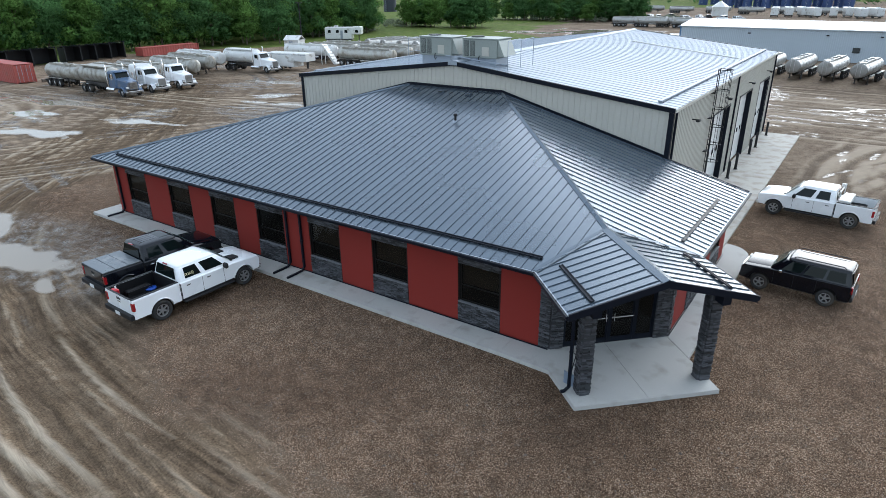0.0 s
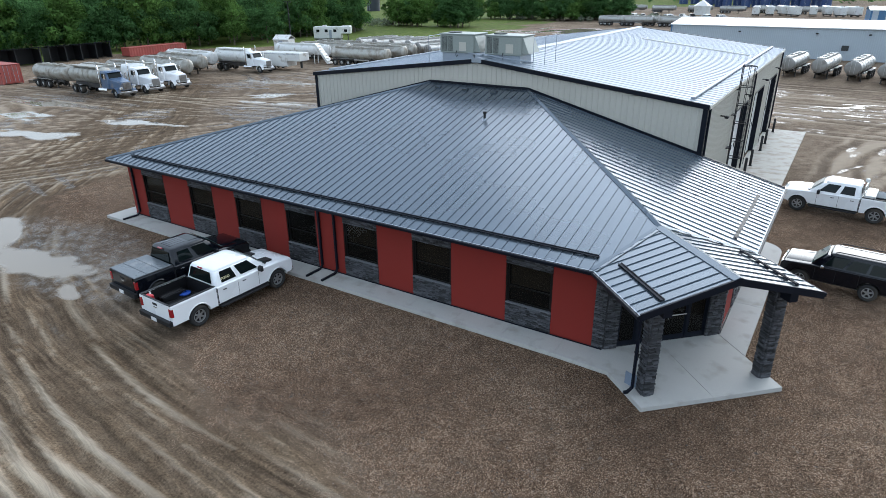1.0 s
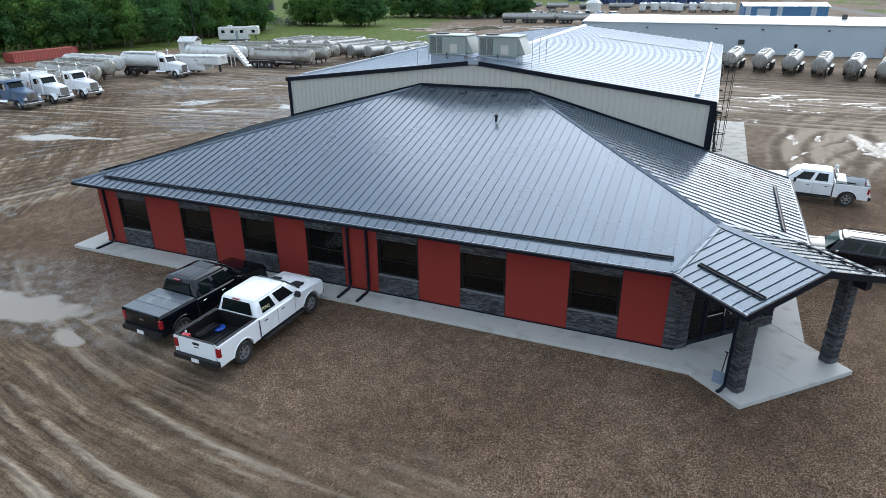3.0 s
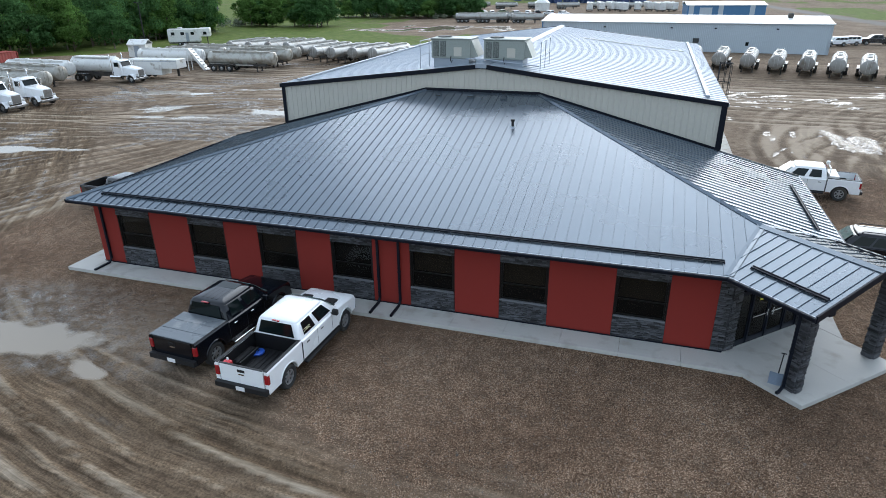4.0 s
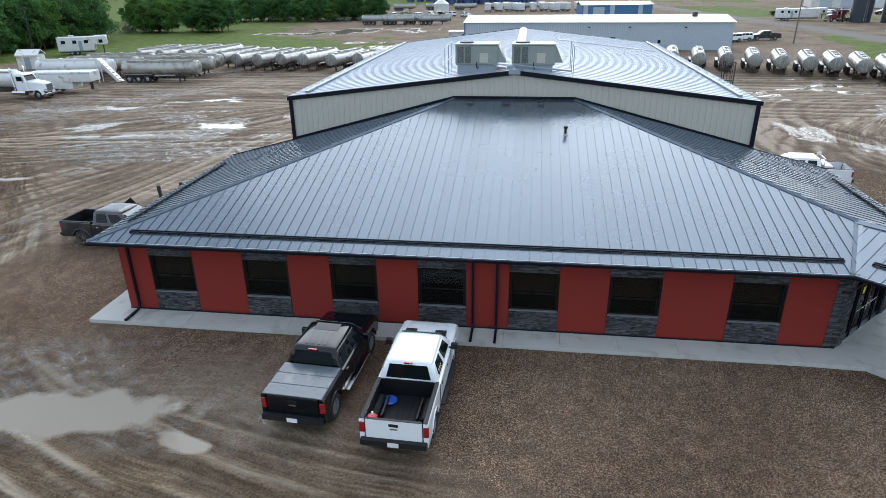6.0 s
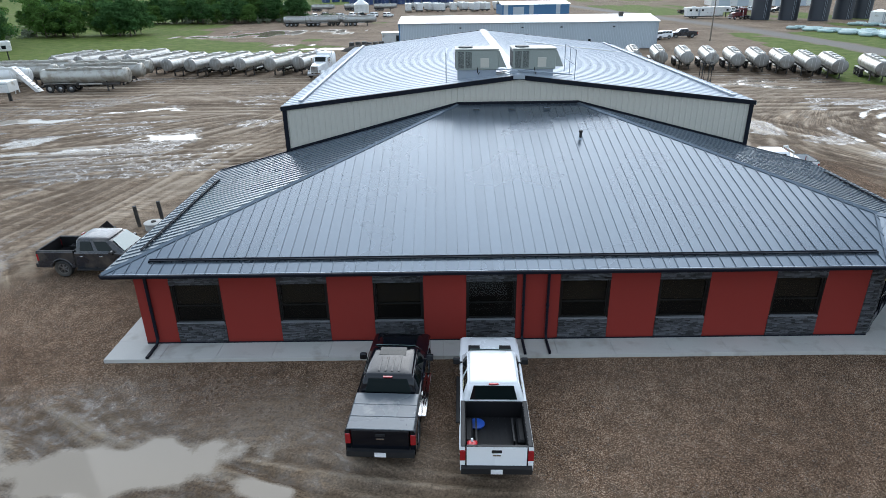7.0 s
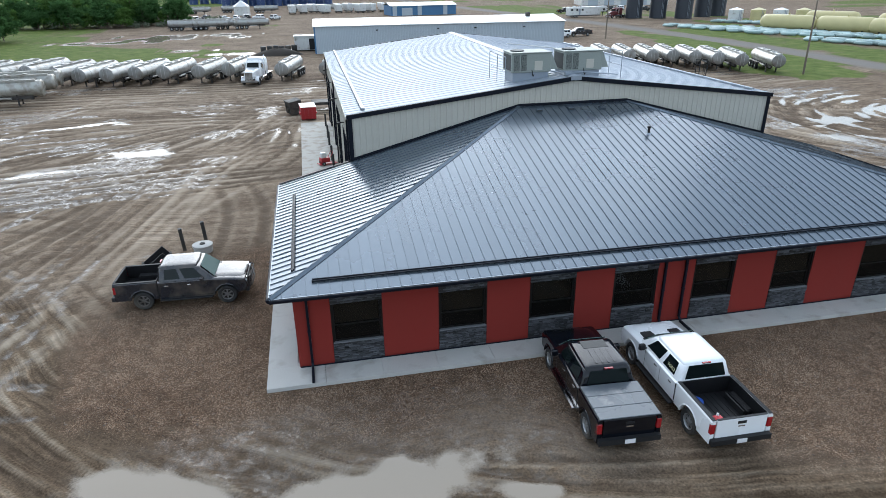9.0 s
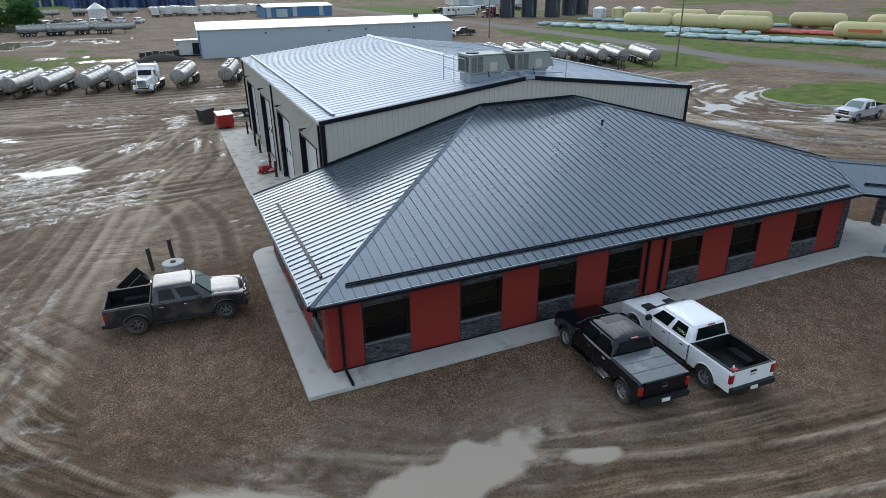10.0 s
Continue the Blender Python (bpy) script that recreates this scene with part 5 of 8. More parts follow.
# trims, corner posts and downpipes
tr = Geo()
for x in (SX0, SX1):
    for y, s in ((SY0, -1), (SY1, 1)):
        sx = 1 if x == SX1 else -1
        tr = Geo().box(x - 0.16 * sx, x + 0.05 * sx, y + s * 0.03, y + s * 0.06, 0.05, SZ - 0.1).box(x + 0.03 * sx, x + 0.06 * sx, y + s * 0.05, y - s * 0.16, 0.05, SZ - 0.1)
        part("corner_trim", tr, TRIM, shop)
for y, s in ((SY0, -1), (SY1, 1)):
    for xa, xb in ((SX0 - 0.12, SC), (SX1 + 0.12, SC)):
        a, b = Vector((xa, y, SZ - 0.02)), Vector((xb, y, SR))
        g = Geo()
        g.loft([[c + Vector((0, s * u, w)) for u, w in ((0.0, 0.05), (0.14, 0.05), (0.14, -0.16), (0.1, -0.18), (0.0, -0.18))] for c in (a, b)])
        part("rake_trim", g, TRIM, shop)
for x, s in ((SX0, -1), (SX1, 1)):
    g = Geo()
    g.loft([[Vector((x + s * u, y, SZ + w)) for u, w in ((0.02, -0.02), (0.17, -0.04), (0.17, -0.17), (0.02, -0.2))] for y in (SY0 - 0.1, SY1 + 0.1)])
    part("gutter", g, SIDING, shop, "beige eave gutter")
    for y, low in ((SY0 + 0.32, 0.2), (26.9, 0.2), (SY1 - 0.3, 0.2)):
        g = Geo().box(x + s * 0.05, x + s * 0.15, y - 0.05, y + 0.05, low, SZ - 0.15)
        dp = thing("downspout", "black downspout on the shop wall", "downspout", group="shop downspouts")
        part("pipe", g, TRIM, dp)
        part("strap", Geo().box(x + s * 0.03, x + s * 0.16, y - 0.07, y + 0.07, 3.2, 3.26), TRIM, dp)

sroof = thing("shop_roof", "bright ribbed galvanised gable roof", "roof", kind="structure")
sp = (SR - SZ) / ((SX1 - SX0) / 2)
w0 = 0.14
roof_plane(sroof, "roof_panel", (SX1 + w0, SY0 - 0.1, SZ), (0, 1), [(SX1 + w0, SY0 - 0.1), (SX1 + w0, SY1 + 0.1), (SC, SY1 + 0.1), (SC, SY0 - 0.1)], sp * (SC - SX0) / (SC - SX0 + w0), 0.61, 0.15, 0.028, GALV)
roof_plane(sroof, "roof_panel", (SX0 - w0, SY1 + 0.1, SZ), (0, -1), [(SX0 - w0, SY1 + 0.1), (SX0 - w0, SY0 - 0.1), (SC, SY0 - 0.1), (SC, SY1 + 0.1)], sp * (SC - SX0) / (SC - SX0 + w0), 0.61, 0.15, 0.028, GALV)
cap((SC, SY0 - 0.12, SR + 0.05), (SC, SY1 + 0.12, SR + 0.05), 0.32, 0.05, parent=sroof, material=GALV)
# bright reflection along one rib, put in as a white strip
rib_shine = [Vector((x, y, SR - (x - SC) * sp + 0.035)) for x, y in ((SC + 2.9, 33.4), (SC + 10.9, 33.4))]
part("rib_shine_strip", Geo().loft([[c + Vector((0, d, z)) for d, z in ((-0.07, 0), (0.07, 0), (0.05, 0.04), (-0.05, 0.04))] for c in rib_shine]), DOORP, sroof, "white strip standing in for bright reflection along a rib")
part("cap_end", Geo().box(SC - 0.3, SC + 0.3, SY0 - 0.17, SY0 - 0.12, SR - 0.16, SR + 0.1, c=0.02), GALV, sroof)
for s in (-1, 1):
    x = SC + s * 11.4
    z = SR - 11.4 * sp
    bar = Geo()
    bar.box(x - 0.09, x + 0.09, SY0 + 0.5, SY1 - 0.5, z + 0.06, z + 0.15)
    sg = thing("snow_guard", "bright metal snow bar along the shop eave", "snow guard", group="snow bars on the shop roof")
    part("rail", bar, GALV, sg)
    shared = Geo().box(-0.12, 0.12, -0.03, 0.03, -0.02, 0.1).mesh("bracket", GALV)
    for k in range(24):
        part("bracket", shared, GALV, sg).location = (x, SY0 + 0.8 + k * 1.22, z)

def ac_unit(x):
    z = SR - 0.35
    u = thing("rooftop_unit", "grey packaged rooftop heating and cooling unit", "rooftop unit", Matrix.Translation((x, 13.35, z)), group="rooftop units")
    part("curb", Geo().box(0.1, 2.15, 0.1, 1.5, 0, 0.5), GALV, u)
    part("casing", Geo().box(0, 2.25, 0, 1.6, 0.5, 1.5, c=0.03), ACGREY, u)
    part("lid", Geo().box(-0.04, 2.29, -0.04, 1.64, 1.5, 1.56, c=0.02), ACGREY, u)
    for a in (0.12, 0.52):
        coil = part("coil_panel", Geo().box(a, a + 0.32, -0.012, 0.01, 0.6, 1.42), GRILL, u)
        for k in range(8):
            part("guard_bar", Geo().box(a + 0.02 + k * 0.038, a + 0.034 + k * 0.038, -0.026, -0.01, 0.62, 1.4), ACGREY, coil)
    part("coil_panel", Geo().box(-0.012, 0.01, 0.15, 1.45, 0.6, 1.42), GRILL, u)
    part("access_panel", Geo().box(1.3, 1.75, -0.02, 0.01, 0.62, 1.1, c=0.01), SIDING, u)
    g = Geo()
    g.poly([(2.25, 0.08, 0.62), (2.68, 0.08, 0.62), (2.3, 0.08, 1.45), (2.25, 0.08, 1.45)], 1.4, (0, -1, 0))
    part("hood", g, ACGREY, u)
    part("fan", Geo().tube([(0.55, 0.8, 1.56), (0.55, 0.8, 1.62)], 0.38, 20), GRILL, u)
    part("trap", Geo().tube([(1.15, -0.02, 0.62), (1.15, -0.1, 0.55), (1.15, -0.12, 0.4), (1.2, -0.12, 0.3), (1.25, -0.1, 0.42)], 0.025), PLASTIC, u)
    return u


ac_unit(12.1)
ac_unit(15.1)
# rails round the units
rail = thing("roof_guard_rail", "thin galvanised guard rail around rooftop units", "guard rail")
for x0 in (11.6, 18.3):
    zb = SR - abs(x0 - SC) * sp
    for y in (12.9, 14.4, 15.9):
        part("post", Geo().tube([(x0, y, zb), (x0, y, zb + 1.5)], 0.02, 6), GALV, rail)
    for h in (0.75, 1.5):
        part("rail", Geo().tube([(x0, 12.9, zb + h), (x0, 15.9, zb + h)], 0.02, 6), GALV, rail)
gas = thing("gas_pipe", "pale gas pipe on blocks between the rooftop units", "pipe")
part("pipe", Geo().tube([(14.2, 13.0, SR + 0.22), (15.5, 12.7, SR + 0.22), (16.5, 12.7, SR + 0.1), (18.2, 13.1, SR - 0.1)], 0.03, 8), GALV, gas)
part("block", Geo().box(14.9, 15.3, 12.55, 12.85, SR + 0.05, SR + 0.2), GALV, gas)

# caged ladder on the shop wall
lad = thing("caged_ladder", "black steel caged ladder fixed to the shop wall", "ladder", Matrix.Translation((SX1 + 0.2, 19.9, 0)))
for y in (-0.22, 0.22):
    part("stile", Geo().tube([(0, y, 0.3), (0, y, 7.75)], 0.025, 6), PLASTIC, lad)
for k in range(24):
    part("rung", Geo().tube([(0, -0.22, 0.5 + 0.3 * k), (0, 0.22, 0.5 + 0.3 * k)], 0.014, 6), PLASTIC, lad)
for z in (2.6, 3.6, 4.6, 5.6, 6.6, 7.7):
    pts = [(0.0 + 0.68 * math.sin(math.pi * t / 12), -0.36 * math.cos(math.pi * t / 12), z) for t in range(13)]
    part("hoop", Geo().tube(pts, 0.022, 6), PLASTIC, lad)
for t in (2, 4, 6, 8, 10):
    x, y = 0.68 * math.sin(math.pi * t / 12), -0.36 * math.cos(math.pi * t / 12)
    part("cage_strap", Geo().tube([(x, y, 2.6), (x, y, 7.7)], 0.014, 6), PLASTIC, lad)
for z in (1.2, 3.1, 5.0, 6.4):
    part("bracket", Geo().box(-0.2, 0, -0.24, 0.24, z, z + 0.05), PLASTIC, lad)


# ---- vehicles ----
def lathe(cx, cy, cz, prof, n):
    """Rings turned about an axle along y; prof: (radius, y) pairs, a closed outline."""
    g = Geo()
    rings = [[(cx + r * math.cos(2 * math.pi * k / n), cy + y, cz + r * math.sin(2 * math.pi * k / n)) for k in range(n)] for r, y in prof]
    return g.loft(rings + [rings[0]], caps=False)


def wheel(parent, x, y, r, w, side, rim=ALLOY, n=22, spokes=6, tyre=RUBBER):
    """A tyre with its rim, hub and spokes; side is +1 or -1, the outward way along y."""
    h = w / 2
    t = part("wheel", lathe(x, y, r, [(r * 0.62, -h * 0.8), (r * 0.86, -h), (r * 0.97, -h * 0.8), (r, -h * 0.4), (r, h * 0.4), (r * 0.97, h * 0.8), (r * 0.86, h), (r * 0.62, h * 0.8)], n), tyre, parent, smooth=40)
    g = lathe(x, y, r, [(r * 0.55, -h * 0.7), (r * 0.64, -h * 0.75), (r * 0.64, h * 0.75), (r * 0.57, h * 0.78), (r * 0.53, h * 0.5)], n)
    for k in range(spokes):
        a = 2 * math.pi * k / spokes
        m = Matrix.Translation((x, y + side * h * 0.42, r)) @ Matrix.Rotation(a, 4, "Y")
        g.box(-0.075 * r, 0.075 * r, -0.02, 0.02, 0.0, r * 0.58, m)
    g.tube([(x, y + side * h * 0.3, r), (x, y + side * h * 0.7, r)], r * 0.2, 10)
    part("rim", g, rim, t, smooth=40)
    part("brake_disc", Geo().tube([(x, y - side * 0.02, r), (x, y + side * h * 0.25, r)], r * 0.53, 14), PLASTIC, t)
    return t


def arch(cx, cz, r, sill, n=10):
    """Wheel-arch points from front to back over the top, starting at the sill."""
    a0 = math.asin((sill - cz) / r)
    return [(cx + r * math.cos(a0 + (math.pi - 2 * a0) * k / n), cz + r * math.sin(a0 + (math.pi - 2 * a0) * k / n)) for k in range(n + 1)]


def side_body(prof, w, edge=0.07, inset=0.05):
    """A side outline in x and z, stretched across the width, its outer edges rounded in."""
    n = len(prof)
    def shrunk(d):
        out = []
        for i, (x, z) in enumerate(prof):
            (ax, az), (bx, bz) = prof[i - 1], prof[(i + 1) % n]
            t1, t2 = Vector((x - ax, z - az)), Vector((bx - x, bz - z))
            t = (t1.normalized() if t1.length else t1) + (t2.normalized() if t2.length else t2)
            t = t.normalized() if t.length > 1e-6 else Vector((1, 0))
            out.append((x - t.y * d, z + t.x * d))
        return out
    rings = []
    area = sum(prof[i][0] * prof[(i + 1) % n][1] - prof[(i + 1) % n][0] * prof[i][1] for i in range(n))
    sg = 1 if area > 0 else -1
    for y, d in ((-w, inset), (-w + edge * 0.15, inset * 0.6), (-w + edge * 0.45, inset * 0.22), (-w + edge, 0), (w - edge, 0), (w - edge * 0.45, inset * 0.22), (w - edge * 0.15, inset * 0.6), (w, inset)):
        rings.append([(x, y, z) for x, z in shrunk(d * sg)])
    return Geo().loft(rings)


def quad_on(g, a, b, c, d, u0, u1, v0, v1, off, thick=0.012):
    """A pane on the face a b (bottom) d c (top), from u0 to u1 along and v0 to v1 up, lifted outwards."""
    a, b, c, d = map(Vector, (a, b, c, d))
    at = lambda u, v: (a * (1 - u) + b * u) * (1 - v) + (d * (1 - u) + c * u) * v
    nrm = (b - a).cross(d - a).normalized()
    pts = [at(u0, v0), at(u1, v0), at(u1, v1), at(u0, v1)]
    return g.poly([p + nrm * off for p in pts], thick, nrm)


def greenhouse(parent, paint, xb0, xb1, xt0, xt1, zb, zt, wb, wt, sides, pillar=0.06):
    """A cab roof on glass: sides lists (u0, u1) of the side panes from back to front."""
    def ring(k, z, r=0.0):
        """Rounded outline of the cab at the share k of its height, drawn in by r."""
        x0, x1, w = xb0 + (xt0 - xb0) * k + r, xb1 + (xt1 - xb1) * k - r, wb + (wt - wb) * k - r
        c = 0.12
        pts = []
        for cx, cy, a0 in ((x0 + c, -w + c, 180), (x1 - c, -w + c, 270), (x1 - c, w - c, 0), (x0 + c, w - c, 90)):
            pts += [(cx + c * math.cos(radians(a0 + 30 * i)), cy + c * math.sin(radians(a0 + 30 * i)), z) for i in range(4)]
        pts.insert(8, (x1 + 0.035, 0, z))
        return pts + [(x0 - 0.02, 0, z)]
    h = zt - zb
    R = 0.1
    rings = [ring(0, zb), ring(0.5, zb + h * 0.46), ring(0.86, zb + h * 0.8)]
    rings += [ring(1.0, zt - 0.03 - R * (1 - math.sin(radians(q))), R * (1 - math.cos(radians(q)))) for q in (0, 25, 50, 72)]
    rings += [ring(1.0, zt - 0.018, 0.17), ring(1.0, zt - 0.004, 0.32), ring(1.0, zt, 0.48)]
    body = part("cab", Geo().loft(rings), paint, parent, smooth=60)
    k = 0.86
    lerp = lambda p, q: p + (q - p) * k
    T0, T1, W, ZT = lerp(xb0, xt0), lerp(xb1, xt1), lerp(wb, wt), zb + h * k
    c = 0.1
    part("windscreen", quad_on(Geo(), (xb1 + 0.02, -wb + c, zb), (xb1 + 0.02, wb - c, zb), (T1 + 0.02, W - c, ZT), (T1 + 0.02, -W + c, ZT), 0.02, 0.98, 0.1, 0.96, 0.02), WINDSCREEN, parent)
    part("rear_window", quad_on(Geo(), (xb0 - 0.01, wb - c, zb), (xb0 - 0.01, -wb + c, zb), (T0 - 0.01, -W + c, ZT), (T0 - 0.01, W - c, ZT), 0.06, 0.94, 0.2, 0.95, 0.022), CARGLASS, parent)
    for u0, u1 in sides:
        part("side_window", quad_on(Geo(), (xb0 + c, -wb, zb), (xb1 - c, -wb, zb), (T1 - c, -W, ZT), (T0 + c, -W, ZT), u0, u1, 0.17, 0.9, 0.008), CARGLASS, parent)
        part("side_window", quad_on(Geo(), (xb1 - c, wb, zb), (xb0 + c, wb, zb), (T0 + c, W, ZT), (T1 - c, W, ZT), 1 - u1, 1 - u0, 0.17, 0.9, 0.008), CARGLASS, parent)
    return body


def pickup(m, paint, label, base=3.66, cover=None, scoops=False, guard=False, toolbox=False, sunroof=False, wheel_r=0.42, dark_bed=True, group="pickup trucks", boards=CHROME, rear=1.18):
    """A crew-cab pickup; x points ahead, the rear axle at x = 0."""
    t = thing("pickup_truck", label, "pickup truck", m, group)
    F, R, W = base + 0.93, -rear, 0.99
    cab0 = base * 0.5 - 1.07       # back of the cab
    ar = wheel_r + 0.07
    # lower front body with bonnet
    prof = [(cab0, 0.5)] + arch(base, wheel_r + 0.01, ar, 0.5)[::-1] + [(F - 0.14, 0.5), (F - 0.05, 0.62), (F - 0.03, 0.98), (F - 0.12, 1.12), (base + 0.2, 1.2), (base - 0.56, 1.25), (cab0, 1.25)]
    part("body", side_body(prof, W, 0.16, 0.06), paint, t, smooth=40)
    # crowned bonnet
    hood = Geo()
    sect = []
    for x, w, z in ((base - 0.6, 0.9, 1.235), (base - 0.1, 0.895, 1.22), (base + 0.4, 0.88, 1.185), (F - 0.28, 0.85, 1.135), (F - 0.13, 0.82, 1.085), (F - 0.055, 0.79, 1.0)):
        top = [(x - 0.05 * (i / 5) ** 4, w * i / 5, z + 0.05 - 0.045 * (i / 5) ** 2 - 0.045 * (i / 5) ** 8 + (0.014 if abs(i) == 3 else 0)) for i in range(-5, 6)]
        sect.append(top + [(x, w, z - 0.1), (x, -w, z - 0.1)])
    hood.loft(sect)
    part("bonnet", hood, paint, t, smooth=50)
    if scoops:
        for y in (-0.52, 0.52):
            part("bonnet_scoop", Geo().loft([[(base - 0.42, y - 0.2, 1.22), (base - 0.42, y + 0.2, 1.22), (base - 0.42, y + 0.2, 1.35), (base - 0.42, y - 0.2, 1.35)], [(base + 0.0, y - 0.19, 1.2), (base + 0.0, y + 0.19, 1.2), (base + 0.0, y + 0.19, 1.3), (base + 0.0, y - 0.19, 1.3)]]), PLASTIC, t, "black bonnet scoop")
    greenhouse(t, paint, cab0, base - 0.42, cab0 + 0.12, base - 1.15, 1.22, 1.9, 0.93, 0.73, ((0.09, 0.4), (0.5, 0.87)))
    part("high_brake_lamp", Geo().box(cab0 + 0.04, cab0 + 0.1, -0.14, 0.14, 1.83, 1.865), LAMPRED, t)
    # bed
    bed0 = R + 0.06
    bp = [(bed0, 0.5), (bed0, 1.3), (cab0 - 0.03, 1.3), (cab0 - 0.03, 0.5)] + arch(0, wheel_r + 0.01, ar, 0.5)
    for s in (-1, 1):
        g = Geo()
        y0, y1 = s * W, s * (W - 0.14)
        g.loft([[(x, y0, 0.62 + (z - 0.62) * 0.93 if z > 0.9 and abs(x) > ar else z) for x, z in bp], [(x, y0 - s * 0.04, z) for x, z in bp], [(x, y1, z) for x, z in bp]])
        part("bed_side", g, paint, t, smooth=30)
        part("bed_rail", Geo().box(bed0, cab0 - 0.03, y0 - s * 0.02, y1, 1.3, 1.325, c=0.008), PLASTIC, t)
        part("tail_lamp", Geo().box(bed0 - 0.02, bed0 + 0.1, s * (W - 0.15), s * (W + 0.004), 0.82, 1.2, c=0.03), LAMPRED, t)
        part("wheel_housing", Geo().box(-0.5, 0.5, s * (W - 0.14), s * (W - 0.36), 0.72, 0.98, c=0.05), LINER, t)
        part("headlamp", Geo().box(F - 0.16, F - 0.035, s * 0.52, s * 0.92, 0.84, 1.07, c=0.03), LAMPCLEAR, t)
        part("indicator", Geo().box(F - 0.3, F - 0.1, s * 0.9, s * 0.985, 0.86, 0.95, c=0.01), AMBER, t)
        mir = part("mirror", Geo().box(base - 1.0, base - 0.86, s * 1.0, s * 1.22, 1.18, 1.42, c=0.035), paint if paint in (BLACK, GREY) else PLASTIC, t)
        part("mirror_arm", Geo().box(base - 0.96, base - 0.9, s * 0.9, s * 1.02, 1.2, 1.25), PLASTIC, mir)
        part("running_board", Geo().box(cab0 + 0.05, base - ar - 0.1, s * (W - 0.02), s * (W + 0.13), 0.4, 0.46, c=0.015), boards, t)
        for x in (cab0 + 0.28, cab0 + 1.22):
            part("door_handle", Geo().box(x, x + 0.17, s * (W - 0.005), s * (W + 0.02), 1.04, 1.08, c=0.008), CHROME if paint in (BLACK, GREY) else PLASTIC, t)
        for x in (cab0 + 0.02, cab0 + 1.0, cab0 + 2.02):
            part("door_gap", Geo().box(x, x + 0.014, s * (W - 0.02), s * (W + 0.003), 0.56, 1.2), PLASTIC, t)
        for x in (0, base):
            wheel(t, x, s * (W - 0.13), wheel_r, 0.27, s, rim=DULLCHROME if guard else ALLOY)
            part("fender_flare", Geo().tube([(px, s * (W - 0.012), pz) for px, pz in arch(x, wheel_r + 0.01, ar + 0.02, 0.5)], 0.034, 6), paint, t, smooth=60)
            part("wheel_liner", Geo().box(x - ar, x + ar, s * 0.5, s * 0.55, 0.42, 0.96), PLASTIC, t)
        part("sill", Geo().box(cab0 + 0.02, base - ar - 0.04, s * (W - 0.09), s * (W - 0.02), 0.42, 0.53, c=0.02), PLASTIC if paint is WHITE else paint, t)
        part("bed_seam", Geo().box(cab0 - 0.032, cab0 + 0.0, s * (W - 0.05), s * (W - 0.016), 0.5, 1.24), PLASTIC, t)
    part("bed_floor", Geo().box(bed0 + 0.04, cab0 - 0.05, -W + 0.15, W - 0.15, 0.7, 0.75), LINER, t, "ribbed black bed liner")
    g = Geo()
    for k in range(9):
        y = -0.72 + 0.18 * k
        g.box(bed0 + 0.1, cab0 - 0.08, y - 0.03, y + 0.03, 0.75, 0.765)
    part("bed_rib", g, LINER, t)
    part("bed_head", Geo().box(cab0 - 0.08, cab0 - 0.035, -W + 0.14, W - 0.14, 0.7, 1.3), LINER if dark_bed else paint, t)
    if dark_bed:
        part("bed_liner", Geo().box(bed0 + 0.07, cab0 - 0.085, -W + 0.142, -W + 0.155, 0.74, 1.3).box(bed0 + 0.07, cab0 - 0.085, W - 0.155, W - 0.142, 0.74, 1.3).box(bed0 + 0.061, bed0 + 0.075, -W + 0.19, W - 0.19, 0.74, 1.3), LINER, t)
    gate = part("tailgate", Geo().box(bed0 - 0.01, bed0 + 0.06, -W + 0.18, W - 0.18, 0.66, 1.31, c=0.02), paint, t)
    part("gate_handle", Geo().box(bed0 - 0.02, bed0 + 0.0, -0.14, 0.14, 1.1, 1.2, c=0.01), PLASTIC, gate)
    part("gate_cap", Geo().box(bed0 - 0.015, bed0 + 0.065, -W + 0.18, W - 0.18, 1.31, 1.325), PLASTIC, gate)
    part("badge", Geo().box(bed0 - 0.016, bed0 - 0.008, -0.11, 0.11, 1.0, 1.045), CHROME, gate)
    part("rear_bumper", Geo().loft([[(bed0 - d, y, z) for y, z in ((-W + 0.03, 0.5), (W - 0.03, 0.5), (W - 0.03, 0.68), (-W + 0.03, 0.68))] for d in (-0.1, 0.13, 0.15)]), PLASTIC, t)
    part("number_plate", Geo().box(bed0 - 0.17, bed0 - 0.15, -0.16, 0.16, 0.52, 0.66), PLATE, t)
    part("front_bumper", Geo().box(F - 0.14, F + 0.02, -W + 0.04, W - 0.04, 0.46, 0.7, c=0.05), CHROME if paint in (WHITE, SILVER) else PLASTIC, t)
    part("grille", Geo().box(F - 0.1, F - 0.012, -0.5, 0.5, 0.74, 1.08, c=0.02), PLASTIC, t)
    part("grille_bar", Geo().box(F - 0.03, F + 0.0, -0.5, 0.5, 0.89, 0.94), CHROME, t)
    part("chassis", Geo().box(R + 0.1, F - 0.3, -0.45, 0.45, 0.36, 0.6), CHASSIS, t)
    part("axle", Geo().tube([(0, -0.8, wheel_r), (0, 0.8, wheel_r)], 0.07), CHASSIS, t)
    part("cowl", Geo().box(base - 0.52, base - 0.36, -0.78, 0.78, 1.235, 1.262), PLASTIC, t)
    for s in (-1, 1):
        part("wiper", Geo().tube([(base - 0.42, s * 0.1, 1.265), (base - 0.62, s * 0.5 + 0.1, 1.41)], 0.01, 5), PLASTIC, t)
    if cover:
        n = 3
        ln = (cab0 - 0.05 - bed0) / n
